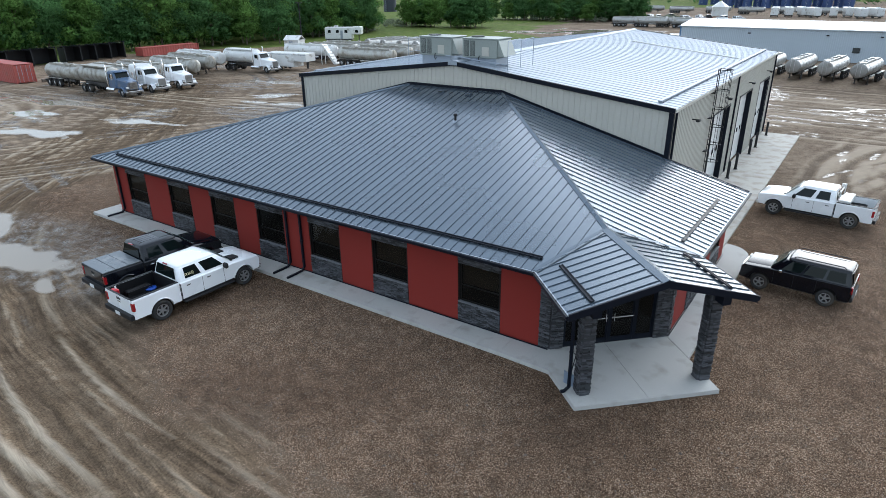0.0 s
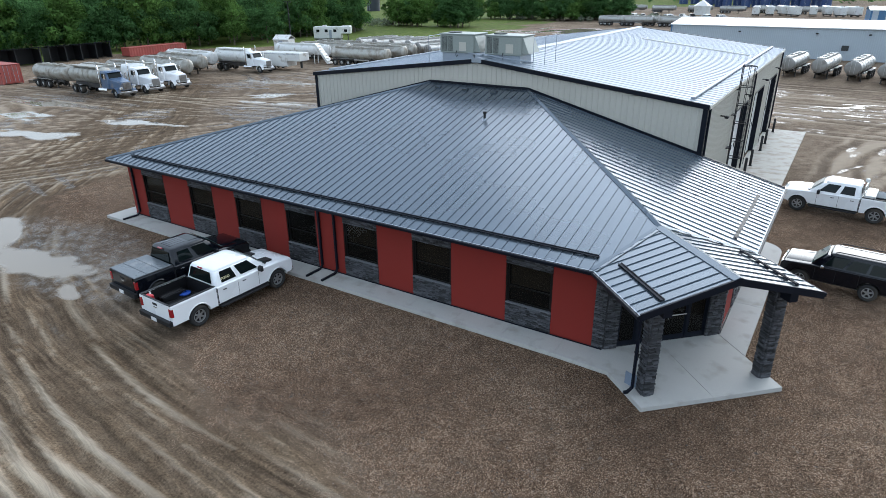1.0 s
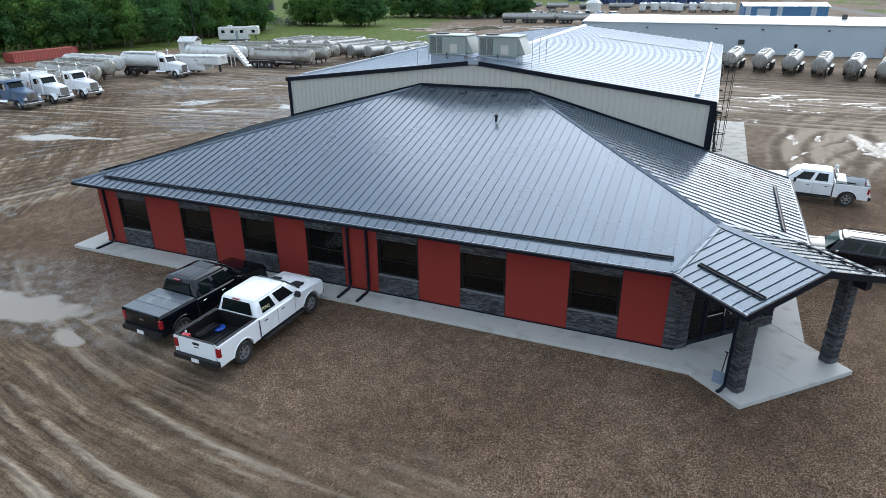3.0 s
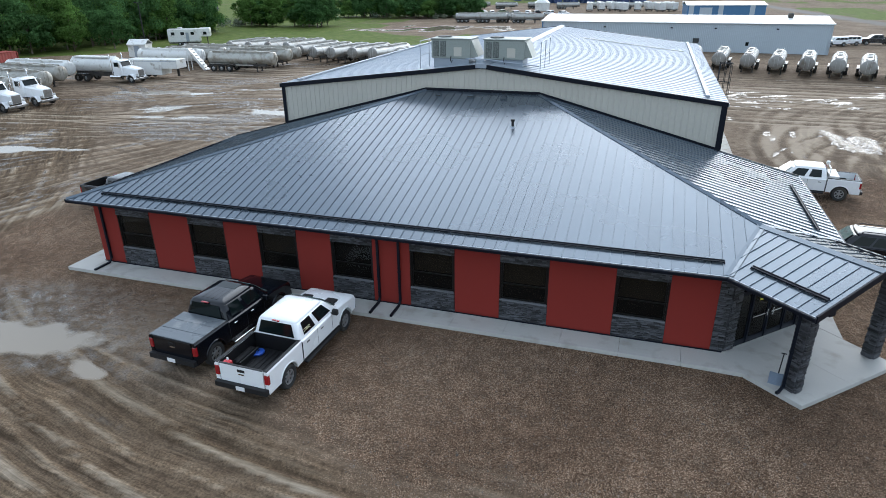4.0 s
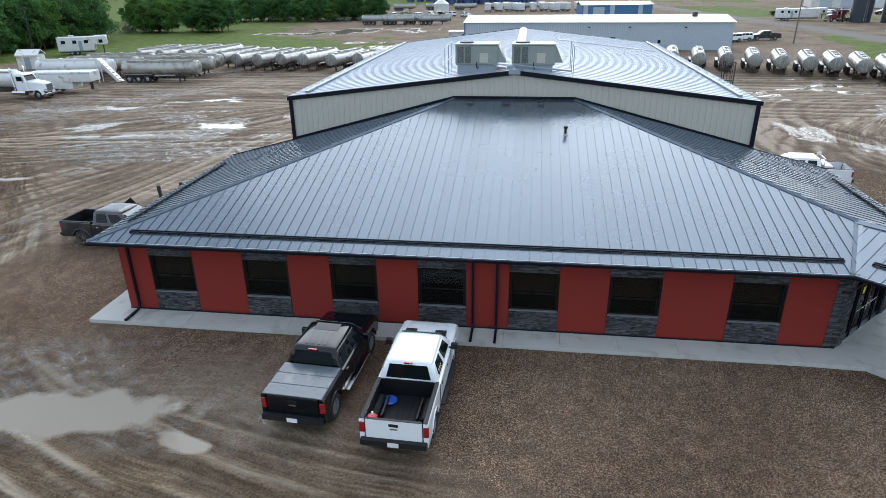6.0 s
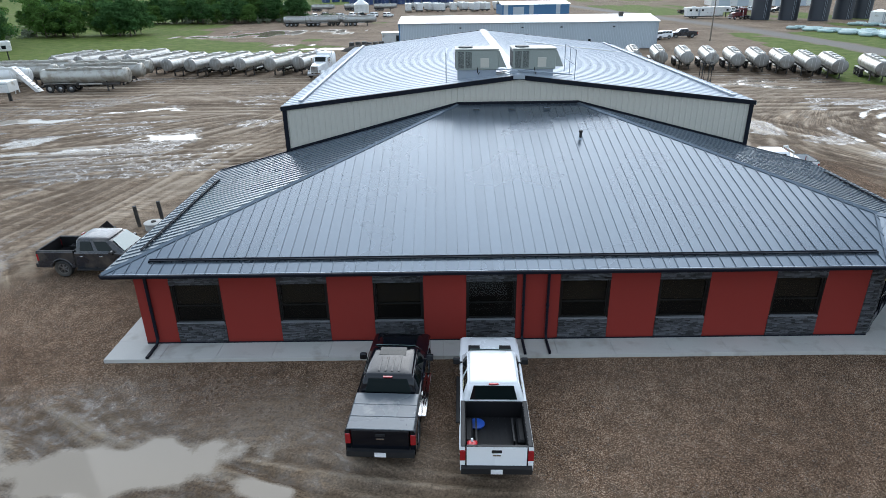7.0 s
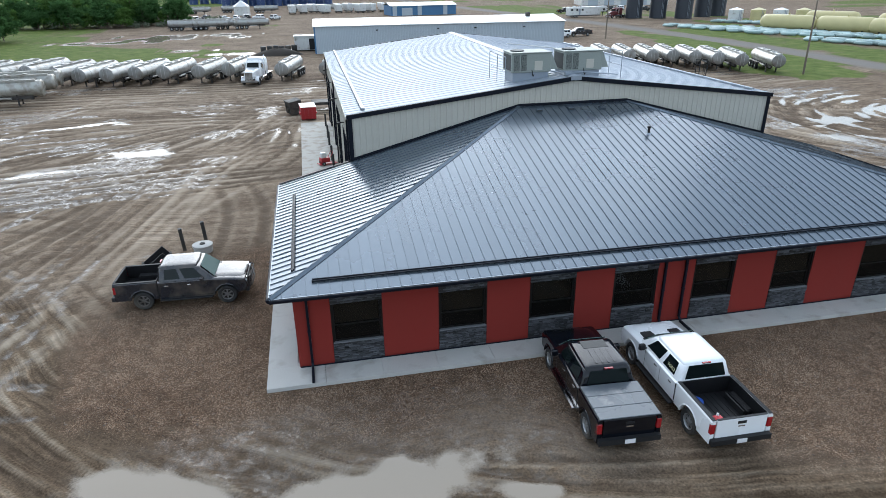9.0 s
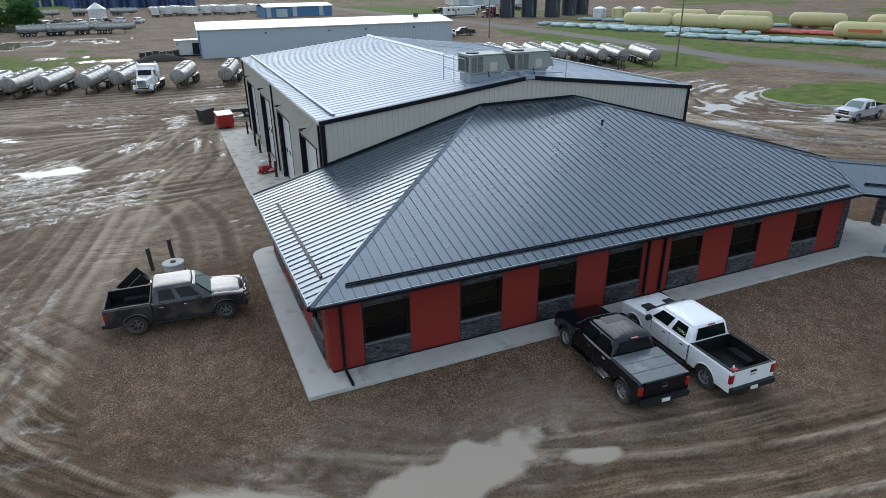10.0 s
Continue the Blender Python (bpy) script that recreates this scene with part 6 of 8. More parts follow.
        for k in range(n):
            part("bed_cover_panel", Geo().box(bed0 + ln * k + 0.006, bed0 + ln * (k + 1) - 0.006, -W + 0.05, W - 0.05, 1.322, 1.352, c=0.012), cover, t, "wet grey folding bed cover")
    if sunroof:
        part("sunroof", Geo().box(base - 1.75, base - 1.3, -0.42, 0.42, 1.896, 1.906, c=0.004), CARGLASS, t)
        for y in (-0.3, -0.1, 0.1, 0.3):
            part("roof_rib", Geo().box(cab0 + 0.3, base - 1.85, y - 0.03, y + 0.03, 1.895, 1.908, c=0.005), paint, t)
    if guard:
        g = Geo()
        for z in (0.62, 0.85, 1.08):
            g.tube([(F - 0.1, -0.85, z), (F + 0.1, -0.6, z), (F + 0.12, 0, z + 0.02), (F + 0.1, 0.6, z), (F - 0.1, 0.85, z)], 0.03, 6)
        part("grille_guard", g, PLASTIC, t, "black tubular grille guard")
    if toolbox:
        part("toolbox", Geo().box(cab0 - 0.62, cab0 - 0.12, -0.85, 0.85, 1.18, 1.45, c=0.03), TANKWHITE, t, "white tool box across the bed")
        part("beacon", Geo().tube([(cab0 - 0.05, -0.3, 1.9), (cab0 - 0.05, -0.3, 2.04), (cab0 - 0.05, -0.3, 2.08)], [0.11, 0.11, 0.03], 10), TANKWHITE, t, smooth=40)
        part("headache_rack", Geo().box(cab0 - 0.12, cab0 - 0.06, -0.85, 0.85, 1.86, 1.92).box(cab0 - 0.11, cab0 - 0.07, -0.85, -0.8, 1.3, 1.88).box(cab0 - 0.11, cab0 - 0.07, 0.8, 0.85, 1.3, 1.88), TANKWHITE, t)
    return t


def at_heading(x, y, deg, z=0.0):
    return pose(x, y, z, 0, 0, deg)


white_truck = pickup(at_heading(12.77, -6.22, 88.3), WHITE, "white crew-cab pickup with open black-lined bed", base=3.88, scoops=True, boards=PLASTIC)
# window lettering on the white pickup
DECAL = surf("cream_decal_vinyl", (0.75, 0.68, 0.4), 0.5, bump=0.0)
font = bpy.data.curves.new("window_decal", "FONT")
font.body, font.size, font.extrude = "TORQ", 0.15, 0.002
decal = new("window_decal", font)
dm = bpy.data.meshes.new_from_object(decal)
bpy.data.objects.remove(decal)
dm.materials.append(DECAL)
for s in (-1, 1):
    d = part("window_decal", dm, PLATE, white_truck, "white lettering on the rear side window")
    d.matrix_basis = pose(1.17 if s < 0 else 1.64, s * 0.905, 1.43, 90 - 16.5, 0, 0 if s < 0 else 180)
black_truck = pickup(at_heading(9.6, -5.72, 86.5), BLACK, "black crew-cab pickup with grey folding bed cover", base=3.7, cover=TONNEAU, sunroof=True, rear=0.98)
grey_truck = pickup(at_heading(-6.55, 7.1, -2.5), GREY, "mud-splashed dark grey crew-cab pickup with grille guard", base=3.5, guard=True, boards=PLASTIC)
white_truck_2 = pickup(at_heading(35.4, 20.6, 174.5), WHITE, "white crew-cab pickup with bed tool box and beacon", base=3.68, toolbox=True, boards=PLASTIC, dark_bed=False, rear=1.06)
silver_truck = pickup(at_heading(60.5, 20.8, 184), SILVER, "silver pickup with a quad cab parked by the grass", base=3.56, boards=PLASTIC)
# loads in the white pickup's open bed
mw = at_heading(12.77, -6.22, 88.3)
lid = thing("bucket_lid", "round blue plastic lid lying in the truck bed", "lid", mw @ pose(0.42, 0.5, 0.77))
part("disc", Geo().tube([(0, 0, 0), (0, 0, 0.02), (0, 0, 0.06), (0, 0, 0.07)], [0.2, 0.23, 0.23, 0.18], 20), BLUEPLASTIC, lid, smooth=40)
part("handle", Geo().tube([(-0.1, 0, 0.07), (-0.06, 0, 0.11), (0.06, 0, 0.11), (0.1, 0, 0.07)], 0.012, 6), BLUEPLASTIC, lid)
can = thing("fuel_can", "small red plastic fuel can in the truck bed", "fuel can", mw @ pose(-0.93, 0.66, 0.765))
part("body", Geo().box(-0.13, 0.13, -0.14, 0.14, 0, 0.52, c=0.05), REDPLASTIC, can)
part("spout", Geo().tube([(0.06, 0, 0.5), (0.06, 0, 0.6)], [0.04, 0.03], 8), PLATE, can)


def suv(m, paint, label, scale=1.0, rails=True, group="", name="sport_utility_car", category="car"):
    """A boxy five-door car; the rear axle at x = 0."""
    t = thing(name, label, category, m, group)
    base, W, r = 2.63, 0.9, 0.37
    F, R = base + 0.86, -0.9
    ar = r + 0.055
    prof = [(R + 0.05, 0.42)] + arch(0, r + 0.01, ar, 0.42)[::-1] + arch(base, r + 0.01, ar, 0.42)[::-1] + [(F - 0.1, 0.42), (F, 0.6), (F - 0.02, 0.9), (F - 0.14, 1.02), (base - 0.35, 1.1), (R, 1.1), (R - 0.02, 0.7)]
    part("body", side_body(prof, W, 0.09, 0.035), paint, t, smooth=35)
    part("bonnet", Geo().loft([[(x, -w, z), (x, -w * 0.8, z + 0.04), (x, w * 0.8, z + 0.04), (x, w, z), (x, w, z - 0.05), (x, -w, z - 0.05)] for x, w, z in ((base - 0.4, 0.66, 1.1), (F - 0.18, 0.58, 1.02))]), paint, t, smooth=30)
    greenhouse(t, paint, R + 0.04, base - 0.3, R + 0.16, base - 0.95, 1.07, 1.72, 0.84, 0.7, ((0.05, 0.3), (0.34, 0.6), (0.64, 0.9)))
    for s in (-1, 1):
        if rails:
            part("roof_rail", Geo().tube([(R + 0.4, s * 0.58, 1.71), (R + 0.5, s * 0.58, 1.77), (base - 1.25, s * 0.58, 1.77), (base - 1.15, s * 0.58, 1.71)], 0.02, 6), PLASTIC, t)
        part("tail_lamp", Geo().box(R - 0.025, R + 0.08, s * (W - 0.16), s * (W - 0.0), 0.8, 1.1, c=0.02), LAMPRED, t)
        part("headlamp", Geo().box(F - 0.12, F + 0.004, s * 0.45, s * 0.76, 0.76, 0.95, c=0.03), LAMPCLEAR, t)
        part("indicator", Geo().box(F - 0.25, F - 0.08, s * 0.82, s * 0.885, 0.66, 0.72), AMBER, t)
        mir = part("mirror", Geo().box(base - 0.85, base - 0.72, s * 0.86, s * 1.05, 1.06, 1.2, c=0.03), CHROME if paint is BLACK else paint, t)
        for x in (0.55, 1.5):
            part("door_handle", Geo().box(x, x + 0.15, s * (W - 0.004), s * (W + 0.018), 0.95, 0.985), paint, t)
        for x in (0.42, 1.3, 2.1):
            part("door_gap", Geo().box(x, x + 0.012, s * (W - 0.02), s * (W + 0.003), 0.5, 1.05), PLASTIC, t)
        wheel(t, base, s * (W - 0.11), r, 0.22, s, spokes=5)
        wheel(t, 0, s * (W - 0.11), r, 0.22, s, spokes=5)
    part("front_bumper", Geo().box(F - 0.1, F + 0.03, -W + 0.05, W - 0.05, 0.4, 0.62, c=0.05), PLASTIC, t)
    part("rear_bumper", Geo().box(R - 0.08, R + 0.06, -W + 0.05, W - 0.05, 0.42, 0.66, c=0.05), PLASTIC, t)
    part("grille", Geo().box(F - 0.05, F + 0.012, -0.42, 0.42, 0.74, 0.92, c=0.01), CHROME, t)
    part("number_plate", Geo().box(R - 0.095, R - 0.08, -0.15, 0.15, 0.52, 0.65), PLATE, t)
    part("underbody", Geo().box(R + 0.1, F - 0.2, -0.6, 0.6, 0.28, 0.46), CHASSIS, t)
    return t


suv(at_heading(35.2, 10.05, 175) @ Matrix.Diagonal((0.94, 0.97, 0.98, 1)), BLACK, "black boxy sport utility car with roof rails")


# ---- tank trailers, lorries and yard things ----
def truck_wheel(parent, x, y, side, r=0.5, w=0.3, n=14, rim=ALLOY):
    h = w / 2
    t = part("wheel", lathe(x, y, r, [(r * 0.55, -h * 0.9), (r * 0.9, -h), (r, -h * 0.6), (r, h * 0.6), (r * 0.9, h), (r * 0.55, h * 0.9)], n), RUBBER, parent, smooth=40)
    part("rim", Geo().tube([(x, y - side * h * 0.5, r), (x, y + side * h * 0.4, r), (x, y + side * h * 0.75, r), (x, y + side * h * 0.8, r)], [r * 0.56, r * 0.56, r * 0.3, r * 0.12], n), rim, t, smooth=30)
    return t


def tank_shell(parent, x0, x1, zc, r, material, head, bend=0.08, oval=1.08, n=22):
    """A cylinder tank lying along x with domed heads and stiffening rings."""
    L = x1 - x0
    def ring(x, k=1.0):
        s = (x - x0) / L
        rr = r * k
        dz = -bend * math.sin(math.pi * s)
        return [(x, oval * rr * math.cos(2 * math.pi * i / n), zc + dz + rr * math.sin(2 * math.pi * i / n)) for i in range(n)]
    shell = part("tank", Geo().loft([ring(x0), ring(x0 + L * 0.25), ring(x0 + L * 0.5), ring(x0 + L * 0.75), ring(x1)], caps=False), material, parent, smooth=40)
    for x, s in ((x0, -1), (x1, 1)):
        g = Geo().loft([[(x + s * d, y, z) for _, y, z in ring(x, k)] for d, k in ((-0.03, 1.012), (0.05, 1.012), (0.12, 0.93), (0.2, 0.7), (0.24, 0.3))])
        part("tank_head", g, head, parent, smooth=50)
    for k in range(1, 6):
        x = x0 + L * k / 6
        g = Geo().loft([ring(x - 0.04, 1.0), ring(x - 0.04, 1.025), ring(x + 0.04, 1.025), ring(x + 0.04, 1.0)], caps=False)
        part("stiffening_ring", g, material, shell, smooth=30)
    return shell


def tank_trailer(m, material=TANK, L=9.8, r=0.86, label="silver aluminium tank trailer parked in a row", head=TANKEND, group="parked tank trailers"):
    """A three-axle tank trailer; its front end at x = 0, the tank runs back to x = -L."""
    t = thing("tank_trailer", label, "tank trailer", m, group)
    zc = 1.0 + r
    tank_shell(t, -L, -0.3, zc, r, material, head)
    part("walkway", Geo().box(-L + 0.6, -0.8, -0.32, 0.32, zc + r - 0.06, zc + r + 0.05), material, t)
    for x in (-L * 0.3, -L * 0.5, -L * 0.7):
        part("manhole", Geo().tube([(x, 0, zc + r), (x, 0, zc + r + 0.16), (x, 0, zc + r + 0.2)], [0.27, 0.27, 0.2], 12), material, t)
    for s in (-1, 1):
        part("spill_rail", Geo().box(-L + 0.5, -0.7, s * 0.42, s * 0.46, zc + r - 0.12, zc + r + 0.1), material, t)
        part("chassis_rail", Geo().box(-L, -1.2, s * 0.5, s * 0.66, 0.8, 1.15), CHASSIS, t)
        part("landing_leg", Geo().box(-2.9, -2.75, s * 0.62, s * 0.76, 0.1, 1.3).box(-2.98, -2.67, s * 0.55, s * 0.83, 0.04, 0.1), CHASSIS, t)
        part("fender", Geo().box(-L + 0.25, -L + 4.1, s * 0.82, s * 1.22, 1.1, 1.14, c=0.01), material, t)
        part("hose_tube", Geo().tube([(-L + 4.4, s * 0.8, 0.95), (-3.4, s * 0.8, 0.95)], 0.12, 8), material, t)
        for x in (-L + 0.8, -L + 2.1, -L + 3.4):
            truck_wheel(t, x, s * 1.0, s, w=0.42)
    part("fifth_wheel_plate", Geo().box(-1.7, -0.3, -0.55, 0.55, 1.18, 1.3), CHASSIS, t)
    part("rear_bumper", Geo().box(-L - 0.2, -L - 0.08, -1.15, 1.15, 0.6, 0.85, c=0.02), CHASSIS, t)
    part("front_ladder", Geo().box(-0.06, -0.02, -0.25, -0.21, 1.2, zc + r).box(-0.06, -0.02, 0.21, 0.25, 1.2, zc + r), material, t)
    part("valve_box", Geo().box(-L * 0.55, -L * 0.45, -0.3, 0.3, 0.85, 1.3, c=0.04), CHASSIS, t)
    for s in (-1, 1):
        part("tail_lamp", Geo().box(-L - 0.22, -L - 0.2, s * 0.8, s * 1.05, 0.66, 0.78), LAMPRED, t)
    return t


def tractor(m, paint, label, sleeper=True, tank=None, tank_len=6.5, group="highway lorries", pusher=False):
    """A conventional lorry: front axle at x = 0. tank: a material, for a rigid tank body behind the cab."""
    t = thing("lorry", label, "lorry", m, group)
    back = -9.6 if tank else -6.0
    part("chassis", Geo().box(back, 0.7, -0.45, 0.45, 0.75, 1.0), CHASSIS, t)
    part("bonnet", Geo().loft([[(x, -w, z0), (x, w, z0), (x, w, z1 - 0.15), (x, w * 0.78, z1), (x, -w * 0.78, z1), (x, -w, z1 - 0.15)] for x, w, z0, z1 in ((-1.25, 0.92, 0.95, 2.12), (-0.1, 0.8, 0.95, 1.98), (0.85, 0.62, 0.85, 1.78))]), paint, t, smooth=25)
    part("grille", Geo().box(0.84, 0.9, -0.5, 0.5, 0.9, 1.7, c=0.02), DULLCHROME, t)
    part("bumper", Geo().box(0.8, 0.98, -1.12, 1.12, 0.42, 0.7, c=0.05), DULLCHROME, t, "chrome front bumper")
    x1 = -1.2
    x0 = -2.6
    part("cab", Geo().loft([[(x0, -w, z), (xf - 0.1, -w, z), (xf, -w + 0.2, z), (xf, w - 0.2, z), (xf - 0.1, w, z), (x0, w, z)] for w, z, xf in ((1.05, 0.95, x1), (1.05, 2.0, x1), (1.0, 2.75, x1 - 0.3), (0.9, 2.92, x1 - 0.45))]), paint, t, smooth=25)
    part("windscreen", quad_on(Geo(), (x1 + 0.002, -0.85, 2.03), (x1 + 0.002, 0.85, 2.03), (x1 - 0.29, 0.82, 2.72), (x1 - 0.29, -0.82, 2.72), 0.02, 0.98, 0.04, 0.96, 0.012), CARGLASS, t)
    part("visor", Geo().box(x1 - 0.35, x1 - 0.02, -0.92, 0.92, 2.74, 2.8), paint, t)
    if sleeper:
        part("sleeper", Geo().loft([[(-4.2, -w, z), (-2.58, -w, z), (-2.58, w, z), (-4.2, w, z)] for w, z in ((1.1, 0.95), (1.12, 2.8), (1.0, 3.15), (0.85, 3.25))]), paint, t, smooth=25)
    for s in (-1, 1):
        part("side_window", Geo().box(-2.35, -1.55, s * 1.028, s * 1.045, 2.05, 2.62), CARGLASS, t)
        part("fender", Geo().loft([[(0.62 * math.cos(a) + d * 0, s * (1.22 if k else 0.72), 0.52 + 0.62 * math.sin(a)) for a in [math.pi * i / 8 for i in range(9)]] + [(0.56 * math.cos(a), s * (1.22 if k else 0.72), 0.52 + 0.56 * math.sin(a)) for a in [math.pi * i / 8 for i in range(8, -1, -1)]] for k, d in ((0, 0), (1, 0))]), paint, t, smooth=30)
        part("headlamp", Geo().box(0.72, 0.87, s * 0.62, s * 0.95, 0.98, 1.22, c=0.03), LAMPCLEAR, t)
        part("exhaust_stack", Geo().tube([(-2.75, s * 1.12, 1.0), (-2.75, s * 1.12, 3.4), (-2.9, s * 1.12, 3.6)], 0.075, 8), CHROME, t, smooth=40)
        part("fuel_tank", Geo().tube([(-3.2, s * 0.95, 0.72), (-1.5, s * 0.95, 0.72)], 0.3, 14), CHROME, t, smooth=40)
        part("mirror", Geo().box(-1.35, -1.25, s * 1.25, s * 1.42, 1.95, 2.6, c=0.02), CHROME, t)
        truck_wheel(t, 0, s * 1.0, s, w=0.3)
        rear = (back + 0.9, back + 2.25) if tank else (-5.4, -4.1 if not sleeper else -4.05)
        for x in rear:
            truck_wheel(t, x, s * 0.92, s, w=0.55)
        for x in rear:
            part("mudguard", Geo().box(x - 0.6, x + 0.6, s * 0.65, s * 1.22, 1.06, 1.09, c=0.01), CHROME, t)
    if tank:
        zc = 2.2
        tank_shell(t, back + 0.1, back + 0.1 + tank_len, zc, 0.98, tank, tank, bend=0.0, n=18)
        part("walkway", Geo().box(back + 0.4, back + tank_len - 0.3, -0.75, 0.75, zc + 0.92, zc + 1.06), tank, t)
        part("cradle", Geo().box(back + 0.3, back + tank_len, -0.5, 0.5, 1.0, 1.3), CHASSIS, t)
    else:
        part("fifth_wheel", Geo().box(-5.2, -4.4, -0.45, 0.45, 1.0, 1.18, c=0.05), CHASSIS, t)
    return t


away = lambda x, y, deg=257.5: pose(x, y, 0, 0, 0, deg)
# the row by the grass
first_trailer = tank_trailer(away(-31.6, 73.2))
for x, y in ((-27.9, 70.9), (-24.4, 70.4), (-21.1, 71.2), (-17.5, 70.9), (-13.0, 70.2), (-9.3, 71.4), (-2.2, 69.4), (3.7, 69.0)):
    copy_thing(first_trailer, away(x, y))
for x, y in ((-43.2, 76), (-39.6, 76.4), (-36.2, 76.8), (-47, 76)):
    copy_thing(first_trailer, away(x, y))
# the row before the pale workshop, fanned out
for x, y in ((21.5, 77), (25.2, 76.8), (28.9, 76.4), (32.6, 75.6), (36.1, 74.4), (39.4, 73.0), (42.9, 72.4), (46.2, 71.2), (49.2, 69.8), (52.2, 68.4), (55.0, 67.4), (57.4, 65.4), (59.5, 62.8), (61.6, 60.4), (65.3, 57.6)):
    copy_thing(first_trailer, away(x, y, 262 - 0.35 * (x - 30)))
# trailers parked crosswise
dull = tank_trailer(away(-28.6, 61.6, 4), TANKDULL, 10.6, 0.9, "mud-dulled grey tank trailer parked crosswise", TANKDULL, "crosswise tank trailers")
for x, y, d in ((-28.9, 66.4, 4), (-29.2, 69.6, 3), (-40.6, 66.4, 4), (-40.2, 70.2, 3), (-44.5, 36.9, -3), (-46.8, 41.2, -3)):
    copy_thing(dull, away(x, y, d))
pale = tank_trailer(away(-49.6, 45.2, -2), TANKWHITE, 11, 0.9, "pale grey tank trailer among parked lorries", TANKWHITE, "crosswise tank trailers")
copy_thing(pale, away(-42.0, 62.6, 4))
copy_thing(dull, away(-43.6, 27.9, 0))
copy_thing(dull, away(-43.6, 31.7, 0))
# lorries
tractor(away(-39.6, 24.1, 0), BLUE, "muddy blue lorry with a rigid tank body", sleeper=False, tank=TANKDULL, tank_len=6.2, group="")
tank_trailer(away(-51.0, 24.6, 2), TANKDULL, 7.6, 0.92, "short dull grey tank pup trailer behind a lorry", TANKDULL, "")
tractor(away(-39.5, 27.8, 0), WHITE, "white highway tractor coupled to a tank trailer")
tractor(away(-39.5, 31.6, 0), WHITE, "white highway tractor coupled to a tank trailer", sleeper=False)
tractor(away(-41.8, 48.1, 2), WHITE, "white lorry with a rigid white tank", sleeper=False, tank=TANKWHITE, tank_len=6.6, group="")
tractor(away(-6.2, 69.6, 256), WHITE, "white highway tractor with sleeper cab parked beside trailers", group="")


def enclosed_trailer(m):
    t = thing("enclosed_trailer", "white enclosed gooseneck cargo trailer with a front step", "trailer", m)
    part("box", Geo().box(-7.2, -1.8, -1.2, 1.2, 0.55, 2.6, c=0.05), TANKWHITE, t)
    part("nose", Geo().box(-1.8, 0.6, -1.2, 1.2, 1.4, 2.6, c=0.05), TANKWHITE, t)
    part("hitch", Geo().box(-0.2, 0.1, -0.1, 0.1, 0.3, 1.4), CHASSIS, t)
    for s in (-1, 1):
        for x in (-5.4, -4.5):
            truck_wheel(t, x, s * 1.12, s, r=0.36, w=0.24)
        part("trim_strip", Geo().box(-7.2, 0.6, s * 1.2, s * 1.21, 2.35, 2.42), GALV, t)
    part("rear_door", Geo().box(-7.24, -7.2, -1.05, 1.05, 0.6, 2.5), TANKWHITE, t)
    return t


enclosed_trailer(pose(-38.6, 52.6, 0, 0, 0, 8))
steps = thing("mobile_steps", "white perforated steel access steps", "steps", pose(-42.9, 60.2, 0, 0, 0, 10))
part("ramp", Geo().poly([(0, -0.6, 3.2), (0.5, -0.6, 3.2), (3.0, -0.6, 0.1), (2.5, -0.6, 0.1)], 1.2, (0, -1, 0)), TANKWHITE, steps)
for k in range(7):
    f = k / 7
    part("tread", Geo().box(0.45 + 2.4 * f, 0.72 + 2.4 * f, -0.45, 0.45, 2.98 - 2.95 * f, 3.02 - 2.95 * f), CHASSIS, steps)
part("frame", Geo().box(0.1, 0.2, -0.6, -0.5, 0, 3.1).box(0.1, 0.2, 0.5, 0.6, 0, 3.1), TANKWHITE, steps)


def shipping_container(m, length, label):
    t = thing("shipping_container", label, "shipping container", m, "shipping containers")
    w, h = 2.44, 2.6
    for y in (0, w):
        g, x, k = Geo(), 0.1, 0
        pts = []
        while x < length - 0.1:
            pts.append((x, 0.0 if (k // 2) % 2 else 0.04))
            x += 0.12 if k % 2 else 0.16
            k += 1
        s = 1 if y == 0 else -1
        for (a, da), (b, db) in zip(pts[:-1], pts[1:]):
            g.add([(a, y + s * da, 0.18), (b, y + s * db, 0.18), (b, y + s * db, h - 0.12), (a, y + s * da, h - 0.12)], [(0, 1, 2, 3)])
        part("side_wall", g, RUST, t)
    part("roof_sheet", Geo().box(0.02, length - 0.02, 0.02, w - 0.02, h - 0.08, h - 0.03), RUST, t)
    for x in (0, length):
        for y in (0, w):
            part("corner_post", Geo().box(x - 0.06, x + 0.06, y - 0.06, y + 0.06, 0.05, h), RUST, t)
    for z in (0.05, h - 0.14):
        part("rail", Geo().box(0, length, -0.04, 0.05, z, z + 0.14).box(0, length, w - 0.05, w + 0.04, z, z + 0.14), RUST, t)
    part("floor", Geo().box(0, length, 0, w, 0.1, 0.16), RUST, t)
    for s in (0, 1):
        d = part("door", Geo().box(length - 0.02, length + 0.03, 0.08 + s * 1.15, 1.2 + s * 1.15, 0.2, h - 0.15), RUST, t)
        for y in (0.35, 0.85):
            part("lock_rod", Geo().tube([(length + 0.05, y + s * 1.15, 0.2), (length + 0.05, y + s * 1.15, h - 0.2)], 0.025, 6), GALV, d)
    part("end_wall", Geo().box(-0.02, 0.02, 0.06, w - 0.06, 0.2, h - 0.15), RUST, t)
    return t


shipping_container(pose(-75.4, 21.5, 0, 0, 0, 0), 12.19, "rust-red corrugated steel shipping container")
shipping_container(pose(-81.5, 51.5, 0, 0, 0, 90) @ Matrix.Diagonal((1, 1, 0.62, 1)), 12.19, "faded red shipping container behind the tank trailers")
